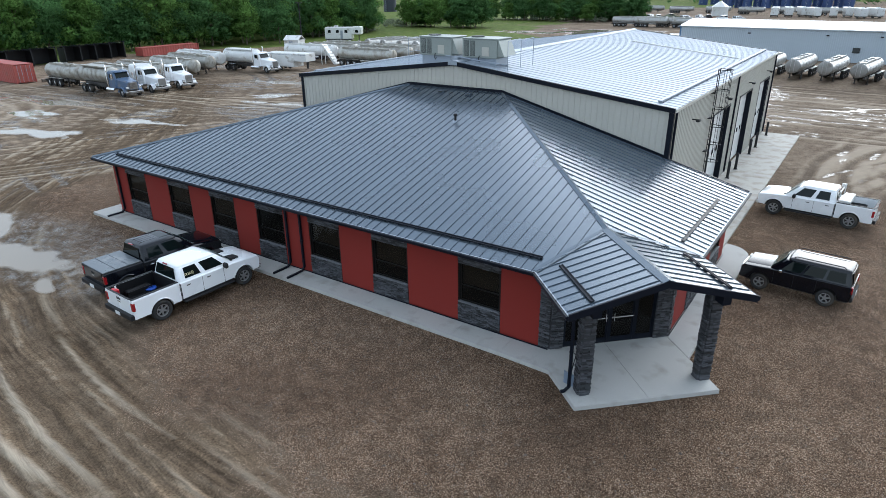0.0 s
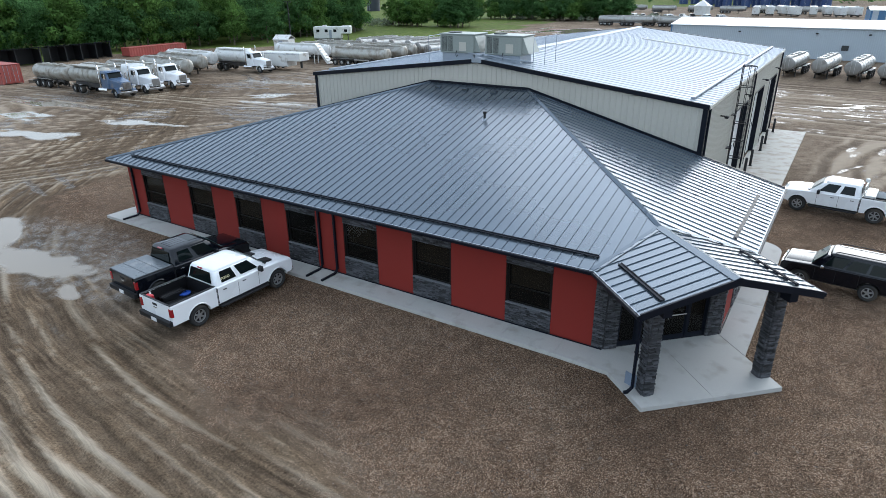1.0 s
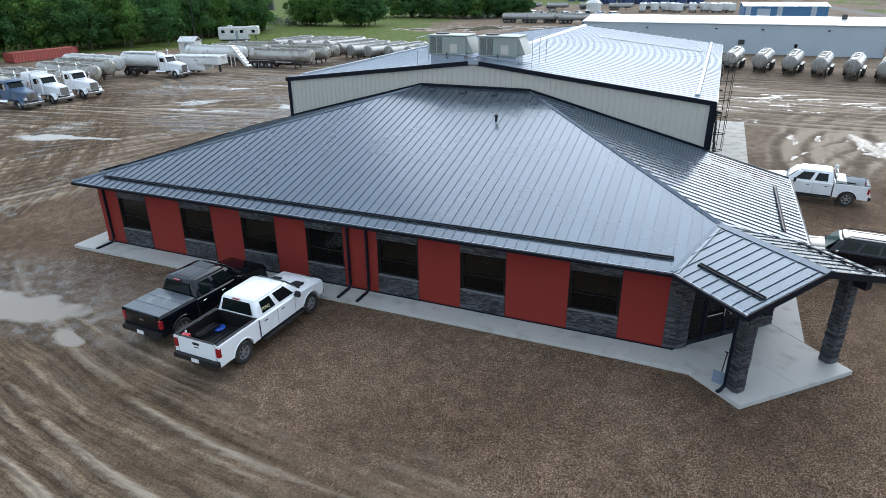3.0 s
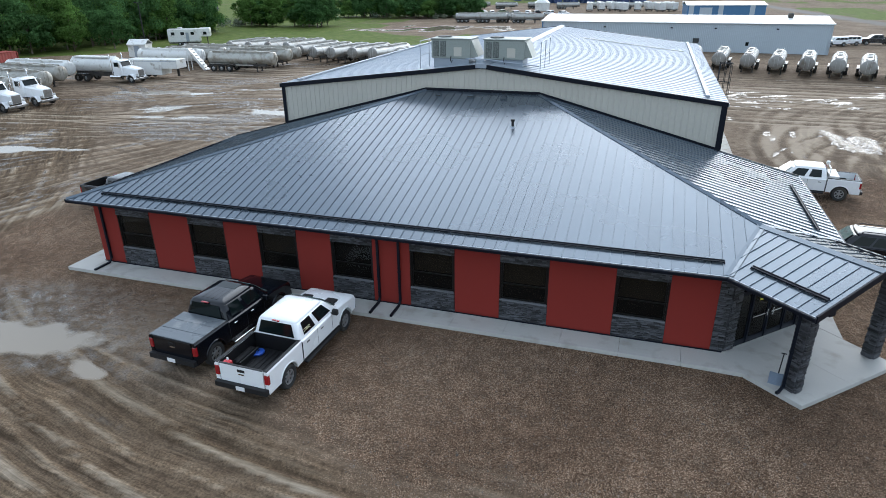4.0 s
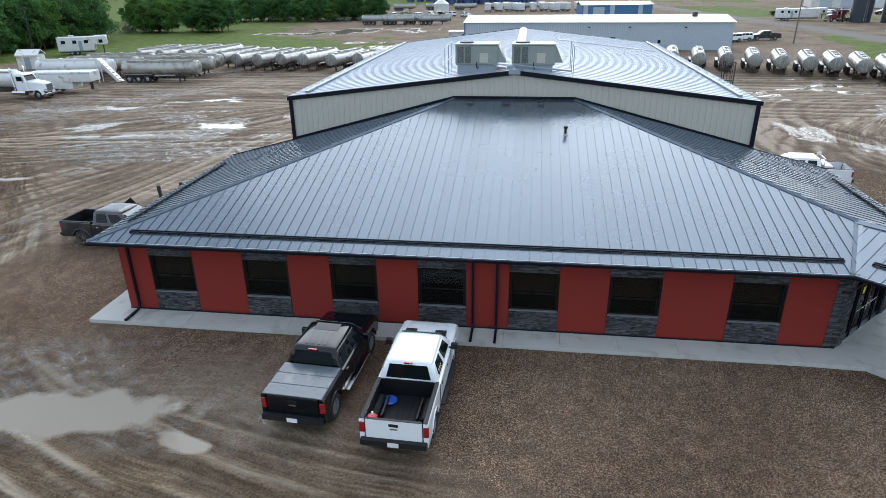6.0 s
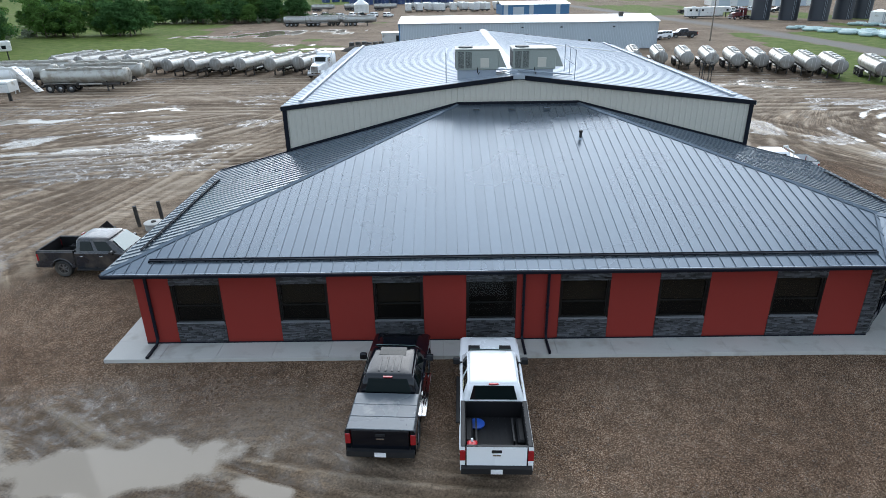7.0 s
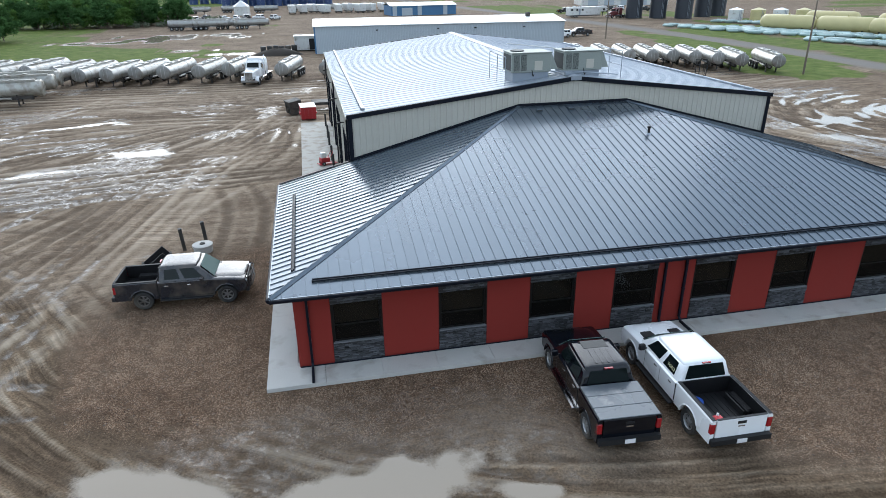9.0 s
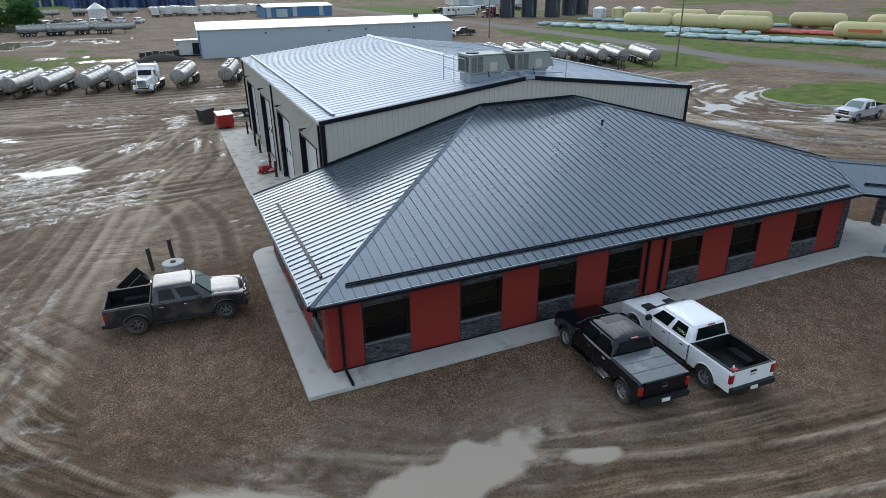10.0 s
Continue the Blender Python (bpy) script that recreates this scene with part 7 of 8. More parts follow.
# dark storage bunkers along the woods
for y0, y1 in ((21.5, 37.0), (38.6, 49.5)):
    bk = thing("storage_bunker", "long black open-fronted storage bunker by the woods", "shed", pose(-86.8, y0, 0), "storage bunkers")
    L = y1 - y0
    part("roof_sheet", Geo().loft([[(-0.2, y, 2.5), (2.9, y, 2.75), (2.9, y, 2.85), (-0.2, y, 2.6)] for y in (-0.2, L + 0.2)]), TRIM, bk)
    part("back_wall", Geo().box(0, 0.1, 0, L, 0, 2.5), PLASTIC, bk)
    for k in range(5):
        part("post", Geo().box(2.5, 2.65, L * k / 4 - 0.08, L * k / 4 + 0.08, 0, 2.9), PLASTIC, bk)
        part("divider", Geo().box(0.1, 2.5, L * k / 4 - 0.04, L * k / 4 + 0.04, 0, 2.45), PLASTIC, bk)
# stacked timber by the container
stack = thing("timber_stack", "loose stack of weathered timbers", "timber stack", pose(-62.4, 25.6, 0, 0, 0, 80))
for k in range(6):
    part("timber", Geo().box(-1.2, 1.2, -0.35 + 0.24 * (k % 3), -0.15 + 0.24 * (k % 3), 0.2 * (k // 3), 0.2 * (k // 3) + 0.18, c=0.01), WOODPOLE, stack)

shed = thing("garden_shed", "small white gabled shed by the trees", "shed", pose(-65.6, 72.4, 0, 0, 0, 15))
part("wall", Geo().box(0, 3.2, 0, 2.6, 0, 2.2), TANKWHITE, shed)
part("roof", Geo().loft([[(x, -0.15, 2.2), (x, 1.3, 3.0), (x, 2.75, 2.2), (x, 2.75, 2.1), (x, 1.3, 2.9), (x, -0.15, 2.1)] for x in (-0.15, 3.35)]), TANKWHITE, shed)
part("door", Geo().box(1.1, 2.0, -0.04, 0.0, 0.05, 1.95), GALV, shed)


def rv(m, label="white fifth-wheel travel trailer with small windows", group="travel trailers", L=8.5):
    t = thing("travel_trailer", label, "caravan", m, group)
    part("body", Geo().box(0, L - 2.2, -1.2, 1.2, 0.7, 3.3, c=0.12), TANKWHITE, t)
    part("nose", Geo().box(L - 2.25, L, -1.2, 1.2, 1.7, 3.4, c=0.15), TANKWHITE, t)
    for x in (0.7, 2.6, 4.6, L - 1.4):
        part("side_window", Geo().box(x, x + 0.7, -1.215, -1.2, 2.1, 2.7), CARGLASS, t)
    part("door", Geo().box(3.6, 4.2, -1.22, -1.2, 0.8, 2.6), GALV, t)
    part("skirt", Geo().box(0.1, L - 2.3, -1.15, 1.15, 0.45, 0.7), CHASSIS, t)
    part("hitch", Geo().box(L - 0.9, L - 0.7, -0.1, 0.1, 0.1, 1.7), CHASSIS, t)
    part("roof_unit", Geo().box(2, 2.9, -0.4, 0.4, 3.3, 3.6, c=0.08), TANKWHITE, t)
    for s in (-1, 1):
        for x in (2.2, 3.1):
            truck_wheel(t, x, s * 1.1, s, r=0.36, w=0.22)
    return t


caravan = rv(pose(-73.6, 92.6, 0, 0, 0, 30))

# yard things beside the office
ring = thing("concrete_ring", "round pale concrete well ring with a lid", "concrete ring", pose(-5.0, 12.35, 0))
part("ring", Geo().tube([(0, 0, -0.05), (0, 0, 0.24), (0, 0, 0.28)], [0.48, 0.48, 0.45], 24), CONC, ring, smooth=40)
part("lid", Geo().tube([(0, 0, 0.28), (0, 0, 0.36), (0, 0, 0.38)], [0.52, 0.52, 0.48], 24), CONC, ring, smooth=40)
part("lifting_eye", Geo().tube([(0, 0, 0.37), (0, 0, 0.44)], [0.16, 0.12], 10), CHASSIS, ring)
for x, y, h in ((-5.0, 13.5, 1.25), (-6.0, 12.7, 1.25)):
    ps = thing("marker_post", "dark weathered timber marker post", "post", pose(x, y, -0.05, 2, -3, 15), "marker posts")
    part("post", Geo().box(-0.09, 0.09, -0.09, 0.09, 0, h, c=0.02), CHASSIS, ps)
    part("cap", Geo().box(-0.095, 0.095, -0.095, 0.095, h, h + 0.02), PLASTIC, ps)
# tilted black ramp sheet, built in the shape of an open tub
tub = thing("tipped_bin", "black ramp sheet tilted on its edge, with tub-like sides", "tub", pose(-7.1, 9.9, 0.0, 0, -36, 12))
part("shell", Geo().box(0, 1.25, -0.5, 0.5, 0, 0.06).box(0, 0.06, -0.5, 0.5, 0.06, 0.6).box(0, 1.25, -0.5, -0.44, 0.06, 0.55).box(0, 1.25, 0.44, 0.5, 0.06, 0.55), PLASTIC, tub)
part("lip", Geo().box(1.25, 1.3, -0.55, 0.55, -0.02, 0.08), PLASTIC, tub)


def skip(m, paint, label, lid=None):
    t = thing("waste_skip", label, "waste bin", m, "waste bins by the shop")
    part("bin", Geo().loft([[(-0.95, -0.7, 0.1), (0.95, -0.7, 0.1), (0.95, 0.6, 0.1), (-0.95, 0.6, 0.1)], [(-1.0, -0.85, 1.5), (1.0, -0.85, 1.5), (1.0, 0.75, 1.7), (-1.0, 0.75, 1.7)]]), paint, t)
    for k in (-0.5, 0, 0.5):
        part("rib", Geo().loft([[(k - 0.05, -0.72, 0.15), (k + 0.05, -0.72, 0.15), (k + 0.05, -0.79, 0.15), (k - 0.05, -0.79, 0.15)], [(k - 0.05, -0.83, 1.4), (k + 0.05, -0.83, 1.4), (k + 0.05, -0.9, 1.4), (k - 0.05, -0.9, 1.4)]]), paint, t)
    for s in (-1, 1):
        part("lid", Geo().loft([[(s * 0.52 - 0.5, -0.95, 1.52), (s * 0.52 + 0.5, -0.95, 1.52), (s * 0.52 + 0.5, -0.95, 1.57), (s * 0.52 - 0.5, -0.95, 1.57)], [(s * 0.52 - 0.5, 0.8, 1.74), (s * 0.52 + 0.5, 0.8, 1.74), (s * 0.52 + 0.5, 0.8, 1.79), (s * 0.52 - 0.5, 0.8, 1.79)]]), lid or paint, t)
        part("fork_pocket", Geo().box(s * 1.0, s * 1.12, -0.6, 0.4, 0.7, 0.9), paint, t)
    for x in (-0.85, 0.85):
        part("skid", Geo().box(x - 0.08, x + 0.08, -0.65, 0.55, 0, 0.1), CHASSIS, t)
    return t


skip(pose(0.95, 45.0, 0.0, 0, 0, 8) @ Matrix.Diagonal((0.76, 0.8, 0.85, 1)), SKIPRED, "red steel waste skip with white lids", TANKWHITE)
skip(pose(-0.5, 48.2, 0.0, 0, 0, -70) @ Matrix.Diagonal((0.8, 0.8, 0.85, 1)), CHASSIS, "black steel waste skip beside the shop")
flat = thing("flat_deck", "low black flat deck trailer behind the skips", "trailer", pose(3.0, 50.0, 0))
part("deck", Geo().box(-1.6, 2.6, -1.0, 1.0, 0.6, 0.9, c=0.02), CHASSIS, flat)
for s in (-1, 1):
    for x in (0.6, 1.5):
        truck_wheel(flat, x, s * 0.95, s, r=0.36, w=0.24)
wash = thing("pressure_washer", "red wheeled pressure washer standing on the apron", "pressure washer", pose(1.95, 27.3, 0.06, 0, 0, 20))
part("tank", Geo().box(-0.35, 0.35, -0.25, 0.3, 0.2, 0.55, c=0.04), SKIPRED, wash)
part("engine", Geo().box(-0.32, 0.1, -0.2, 0.2, 0.55, 0.95, c=0.06), TANKWHITE, wash)
part("handle", Geo().tube([(0.3, -0.2, 0.4), (0.62, -0.2, 0.95), (0.62, 0.2, 0.95), (0.3, 0.2, 0.4)], 0.02, 6), SKIPRED, wash)
part("skid", Geo().box(-0.5, 0.9, -0.32, 0.32, 0.06, 0.1), SKIPRED, wash)
for s in (-1, 1):
    truck_wheel(wash, -0.2, s * 0.34, s, r=0.14, w=0.08)
# snow shovel against the porch pillar
pv0 = porch(2.2, -2.35, FLOOR)
shv = thing("snow_shovel", "blue-grey plastic snow shovel leaning on the pillar", "shovel", Matrix.Translation(pv0) @ pose(0, 0, 0, 0, 0, -10))
part("blade", Geo().loft([[(x, -0.02 + d, z) for x, d in ((-0.24, 0.05), (0, 0), (0.24, 0.05), (0.24, 0.07), (0, 0.02), (-0.24, 0.07))] for z in (0.0, 0.45)]), surf("blue_grey_plastic", (0.16, 0.2, 0.26), 0.5), shv)
part("shaft", Geo().tube([(0, 0.02, 0.35), (0.05, 0.2, 1.1)], 0.018, 8), PLASTIC, shv)
part("grip", Geo().tube([(-0.03, 0.2, 1.1), (0.13, 0.2, 1.1)], 0.02, 8), PLASTIC, shv)


# ---- far buildings, tanks and poles ----
def pole(x, y, h, label, lean=0.0, arm=True, lamp=False):
    t = thing("utility_pole" if not lamp else "light_pole", label, "pole", pose(x, y, -0.1, 0, lean, 20), "poles")
    part("pole", Geo().tube([(0, 0, 0), (0, 0, h)], [0.15, 0.09], 8), WOODPOLE if not lamp else PLASTIC, t, smooth=40)
    if arm:
        part("crossarm", Geo().box(-1.1, 1.1, -0.06, 0.06, h - 0.6, h - 0.48), WOODPOLE, t)
    if lamp:
        for s in (-1, 1):
            part("lamp_head", Geo().box(s * 0.2, s * 0.7, -0.15, 0.15, h - 0.1, h + 0.05, c=0.03), PLASTIC, t)
    return t


pole(67.2, 115.5, 11, "tall weathered timber utility pole by the road")
pole(69.0, 57.0, 11, "tall weathered timber utility pole by the road", lean=-2)
pole(-68.5, 80.0, 9, "slim dark light pole before the trees", arm=False, lamp=True)

ws = thing("workshop", "long low pale blue-grey metal workshop", "building", pose(3.2, 104.6, 0, 0, 0, -2.2))
WL, WD, WH = 48.8, 15.0, 4.9
for k in range(int(WL / 1.22)):
    g = Geo()
    for j in range(4):
        x = k * 1.22 + j * 0.305
        g.add([(x, 0, 0), (x + 0.22, 0, 0), (x + 0.22, 0, WH), (x, 0, WH)], [(0, 1, 2, 3)])
        g.add([(x + 0.22, 0, 0), (x + 0.26, -0.03, 0), (x + 0.26, -0.03, WH), (x + 0.22, 0, WH)], [(0, 1, 2, 3)])
        g.add([(x + 0.26, -0.03, 0), (x + 0.305, 0, 0), (x + 0.305, 0, WH), (x + 0.26, -0.03, WH)], [(0, 1, 2, 3)])
    part("cladding_sheet", g, PALEBLUE, ws)
g = Geo()
for x in (0, WL):
    g.poly([(x, 0, 0), (x, WD, 0), (x, WD, WH), (x, WD / 2, WH + 0.9), (x, 0, WH)], 0.1, (1 if x else -1, 0, 0))
g.box(0, WL, WD - 0.1, WD, 0, WH)
part("wall", g, PALEBLUE, ws)
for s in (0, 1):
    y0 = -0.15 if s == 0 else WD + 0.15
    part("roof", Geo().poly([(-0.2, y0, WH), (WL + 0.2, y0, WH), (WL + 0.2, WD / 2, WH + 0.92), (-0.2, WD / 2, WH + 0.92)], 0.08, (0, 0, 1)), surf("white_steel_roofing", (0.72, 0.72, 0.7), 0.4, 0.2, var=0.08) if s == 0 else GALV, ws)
part("gutter", Geo().box(-0.2, WL + 0.2, -0.28, -0.15, WH - 0.12, WH), PALEBLUE, ws)
part("corner_trim", Geo().box(-0.06, 0.2, -0.07, -0.035, 0, WH), BLUESIDE, ws, "blue corner trim")
part("downpipe", Geo().box(WL - 0.3, WL - 0.2, -0.12, -0.03, 0, WH - 0.1), PALEBLUE, ws)
dr = part("door", Geo().box(35.6, 36.6, -0.07, -0.03, 0, 2.1), PALEBLUE, ws, "grey steel door with a small pane")
part("pane", Geo().box(35.85, 36.35, -0.08, -0.07, 1.2, 1.8), CARGLASS, dr)
for x in (11.5, 23.2, 30.5, 40.3):
    part("wall_lamp", Geo().box(x, x + 0.4, -0.3, -0.03, 3.9, 4.1, c=0.03), PLASTIC, ws)
part("chimney", Geo().box(42.4, 43.2, 5.0, 5.8, WH + 0.4, WH + 1.4), CHASSIS, ws)
part("wall_fan", Geo().box(27.2, 28.2, -0.12, -0.02, 1.5, 2.3), GRILL, ws)

bb = thing("blue_shed", "blue metal-clad shed with a white roof", "building", pose(33.5, 222, 0, 0, 0, 6) @ Matrix.Diagonal((1, 1, 0.66, 1)))
part("wall", Geo().box(0, 25, 0, 12, 0, 5.2), BLUESIDE, bb)
for x in (0.5, 10, 20):
    part("panel_strip", Geo().box(x, x + 1.6, -0.06, 0, 0, 5.2), PALEBLUE, bb)
part("roof", Geo().poly([(-0.4, -0.4, 5.2), (25.4, -0.4, 5.2), (25.4, 6, 6.6), (-0.4, 6, 6.6)], 0.15, (0, 0, 1)).poly([(-0.4, 12.4, 5.2), (25.4, 12.4, 5.2), (25.4, 6, 6.6), (-0.4, 6, 6.6)], 0.15, (0, 0, 1)), TANKWHITE, bb)
part("door", Geo().box(4, 8, -0.1, 0, 0, 4), PALEBLUE, bb)

small = thing("site_cabin", "small white flat-roofed site cabin", "cabin", pose(-0.6, 110.6, 0, 0, 0, 0))
part("wall", Geo().box(0, 5.4, 0, 2.6, 0.2, 2.7), TANKWHITE, small)
part("roof", Geo().box(-0.15, 5.55, -0.2, 2.8, 2.7, 2.85), TANKWHITE, small)
part("door", Geo().box(2.8, 4.8, -0.04, 0, 0.25, 2.3), PLASTIC, small)
part("skid", Geo().box(0, 5.4, 0.3, 2.3, 0, 0.2), CHASSIS, small)
for k in range(6):
    x, y = -6.5 + 1.15 * k, 108.5 + (k % 3) * 0.8
    br = thing("steel_drum", "dark steel drum in a scrap heap", "drum", pose(x, y, 0, 0, 0, 13 * k), "drums by the cabin")
    part("drum", Geo().tube([(0, 0, 0), (0, 0, 0.05), (0, 0, 1.2), (0, 0, 1.25)], [0.5, 0.54, 0.54, 0.5], 12), CHASSIS, br, smooth=40)
    part("lid", Geo().tube([(0, 0, 1.25), (0, 0, 1.28)], 0.45, 12), PLASTIC, br)
# heap of dark soil behind
heap = Geo()
hr = random.Random(5)
rings = []
for k, (rr, z) in enumerate(((1.0, -0.1), (0.85, 0.35), (0.6, 0.8), (0.3, 1.1), (0.08, 1.2))):
    rings.append([(4.5 * rr * math.cos(2 * math.pi * i / 18) * hr.uniform(0.9, 1.1), 1.8 * rr * math.sin(2 * math.pi * i / 18) * hr.uniform(0.9, 1.1), z * hr.uniform(0.85, 1.1)) for i in range(18)])
hp = thing("soil_heap", "low heap of dark soil", "soil heap", pose(-3.5, 105.2, 0))
part("soil", heap.loft(rings), surf("dark_soil", (0.04, 0.032, 0.025), 0.95, bump=0.8, var=0.3), hp, smooth=60)


def storage_tank(x, y, r, h, material, label, group, cone=True, n=20):
    t = thing("storage_tank", label, "storage tank", pose(x, y, 0), group)
    part("shell", Geo().tube([(0, 0, 0), (0, 0, h)], r, n), material, t, smooth=40)
    part("roof", Geo().tube([(0, 0, h), (0, 0, h + r * 0.3)], [r * 1.02, r * 0.1], n), material, t, smooth=25)
    part("ladder", Geo().box(-0.25, -0.2, -r - 0.12, -r, 0.3, h).box(0.2, 0.25, -r - 0.12, -r, 0.3, h), GALV, t)
    return t


for x, y in ((106.8, 178), (113.6, 175), (120, 170.5), (130, 175.5), (137, 178)):
    storage_tank(x, y, 2.6, 12.5, TANKBLACK, "tall black upright storage tank", "black storage tanks")
for k in range(13):
    storage_tank(-36 + 4.3 * k, 338 + (k % 2) * 4, 2.2, 13, TANKBLUE, "tall dark blue upright storage tank", "blue storage tanks")
for k in range(9):
    storage_tank(-58 + 5.2 * k + (8 if k > 4 else 0), 380 + (k % 3) * 5, 2.4, 12, TANKBLUE, "tall dark blue upright storage tank", "blue storage tanks", n=14)
storage_tank(-172, 238, 3.2, 12, TANKBLACK, "tall black upright storage tank", "black storage tanks")
dome = thing("white_tent", "white peaked fabric shelter", "tent", pose(-21.5, 252, 0))
part("wall", Geo().tube([(0, 0, 0), (0, 0, 3.2)], 3.0, 8), TANKWHITE, dome)
part("roof", Geo().tube([(0, 0, 3.2), (0, 0, 5.4)], [3.3, 0.2], 8), TANKWHITE, dome)
for k in range(11):
    copy_thing(caravan, pose(-2 + 4.6 * k, 248 + (k % 3) * 3, 0, 0, 0, 95 + 7 * (k % 4)))
for k in range(5):
    copy_thing(first_trailer, pose(-8 - 5.5 * (k % 3) * 1.0 - 12 * (k // 3), 176 + 2.5 * (k % 2), 0, 0, 0, 2))
for k in range(7):
    copy_thing(first_trailer, pose(-62 + 13.5 * k, 268 + 5 * (k % 2), 0, 0, 0, -2))
small_car = suv(pose(57.5, 119.5, 0, 0, 0, 205), WHITE, "small white parked car by the workshop", rails=False, group="cars by the workshop")
copy_thing(small_car, pose(60.2, 121.5, 0, 0, 0, 195))
pk = pickup(pose(66.0, 123.5, 0, 0, 0, 185), GREY, "dark pickup parked by the workshop", group="cars by the workshop")
for k in range(9):
    copy_thing(small_car if k % 3 else pk, pose(-42 + 4.2 * k, 215 + 3 * (k % 2), 0, 0, 0, 60 + 25 * (k % 4)))
for k in range(8):
    copy_thing(small_car if k % 2 else pk, pose(96 + 6 * k, 214 + 5 * (k % 3), 0, 0, 0, 30 * k))
tractor(pose(99.5, 180, 0, 0, 0, 200), MAROON, "maroon highway tractor in the far yard", group="")
rv(pose(88, 188, 0, 0, 0, 5), "long white site trailer in the far yard", "", 14)
far_hall = thing("warehouse", "pale far-off metal warehouse", "building", pose(128, 268, 0, 0, 0, -12))
part("wall", Geo().box(0, 40, 0, 18, 0, 7), TANKWHITE, far_hall)
part("roof", Geo().poly([(-0.5, -0.5, 7), (40.5, -0.5, 7), (40.5, 9, 9), (-0.5, 9, 9)], 0.2, (0, 0, 1)).poly([(-0.5, 18.5, 7), (40.5, 18.5, 7), (40.5, 9, 9), (-0.5, 9, 9)], 0.2, (0, 0, 1)), GALV, far_hall)
for k in range(5):
    part("door", Geo().box(3 + 7.5 * k, 7.5 + 7.5 * k, -0.1, 0, 0, 5), PALEBLUE, far_hall)


def vessel(m, L, r, material, label, group=""):
    """A long pressure vessel lying on saddles."""
    t = thing("pressure_vessel", label, "tank", m, group)
    n = 16
    ring = lambda x, k: [(x, r * k * math.cos(2 * math.pi * i / n), r * 1.25 + r * k * math.sin(2 * math.pi * i / n)) for i in range(n)]
    part("shell", Geo().loft([ring(0, 0.15), ring(0.12 * r, 0.55), ring(0.45 * r, 0.9), ring(r, 1), ring(L - r, 1), ring(L - 0.45 * r, 0.9), ring(L - 0.12 * r, 0.55), ring(L, 0.15)]), material, t, smooth=40)
    for x in (L * 0.2, L * 0.8):
        part("saddle", Geo().box(x - 0.15, x + 0.15, -r * 0.8, r * 0.8, 0, r * 0.55), CHASSIS, t)
    part("nozzle", Geo().tube([(L / 2, 0, r * 2.2), (L / 2, 0, r * 2.45)], 0.2, 8), material, t)
    return t


yellow = vessel(pose(113, 124.5, 0, 0, 0, -62), 13, 1.7, YELLOW, "long pale yellow pressure vessel on saddles", "yellow vessels")
copy_thing(yellow, pose(119.5, 113.5, 0, 0, 0, -64))
copy_thing(yellow, pose(124, 103, 0, 0, 0, -66))
lettered = copy_thing(yellow, pose(127, 74, 0, 0, 0, -66))
part("lettering_band", Geo().box(3, 9, -1.76, -1.7, 1.9, 2.5), surf("orange_lettering", (0.6, 0.15, 0.04), 0.6), lettered)
for k in range(5):
    copy_thing(yellow, pose(133 + 7 * k, 133 - 16 * k, 0, 0, 0, -60))
for k in range(4):
    storage_tank(124 + 5 * k, 150 - 3 * k, 2.0, 3.4, YELLOW if k % 2 else TANKWHITE, "squat pale storage tank", "squat tanks")
# rows of small pressure vessels, too many to count
vr = random.Random(9)


def vessel_field(name, rows, material, label):
    g = Geo()
    n = 7
    for x0, y0, count, ang in rows:
        count = int(count * 1.7)
        ux, uy = math.cos(radians(ang)), math.sin(radians(ang))
        for k in range(count):
            L, r = vr.uniform(2.2, 3.5), vr.uniform(0.27, 0.4)
            go, off = (k // 5) * 3.8 + vr.uniform(-0.4, 0.4), (k % 5) * 1.05 + vr.uniform(-0.15, 0.15)
            cx, cy = x0 + ux * go - uy * off, y0 + uy * go + ux * off
            a = radians(ang + vr.uniform(-5, 5))
            dx, dy = math.cos(a), math.sin(a)
            pts = [(cx + dx * s, cy + dy * s, r + 0.1) for s in (-L / 2, -L / 2 + 0.2, L / 2 - 0.2, L / 2)]
            g.tube(pts, [r * 0.4, r, r, r * 0.4], n)
    ob = part(name, g, material, None, smooth=50)
    tagged(ob, label, "tank field", kind="stuff")


vessel_field("teal_vessels", [(97 + 1.2 * i, 140 - 5.2 * i, 26, -52) for i in range(6)] + [(103 + 2 * i, 96 - 5 * i, 22, -58) for i in range(4)] + [(121 + 2 * i, 60 - 5 * i, 20, -60) for i in range(5)] + [(118 + 4 * i, 150 - 7 * i, 26, -55) for i in range(5)], TEAL, "field of small teal pressure vessels lying in rows")
vessel_field("red_vessels", [(126 + 3 * i, 96 - 5 * i, 24, -55) for i in range(4)], PIPERED, "field of small red pressure vessels lying in rows")
# kerb of the grass island
kb = thing("island_kerb", "low pale concrete kerb around a grass island", "kerb", kind="structure")
pts = [(72 + 12.9 * math.cos(radians(a)), 30.5 + 7.3 * math.sin(radians(a))) for a in range(120, 261, 10)]
for (x0, y0), (x1, y1) in zip(pts[:-1], pts[1:]):
    d = Vector((x1 - x0, y1 - y0, 0))
    nn = Vector((-d.y, d.x, 0)).normalized() * 0.09
    a, b = Vector((x0, y0, 0)), Vector((x1, y1, 0))
    part("kerb_stone", Geo().loft([[p + nn + Vector((0, 0, -0.05)), p - nn + Vector((0, 0, -0.05)), p - nn * 0.8 + Vector((0, 0, 0.13)), p + nn * 0.8 + Vector((0, 0, 0.13))] for p in (a, b)]), CONC, kb)


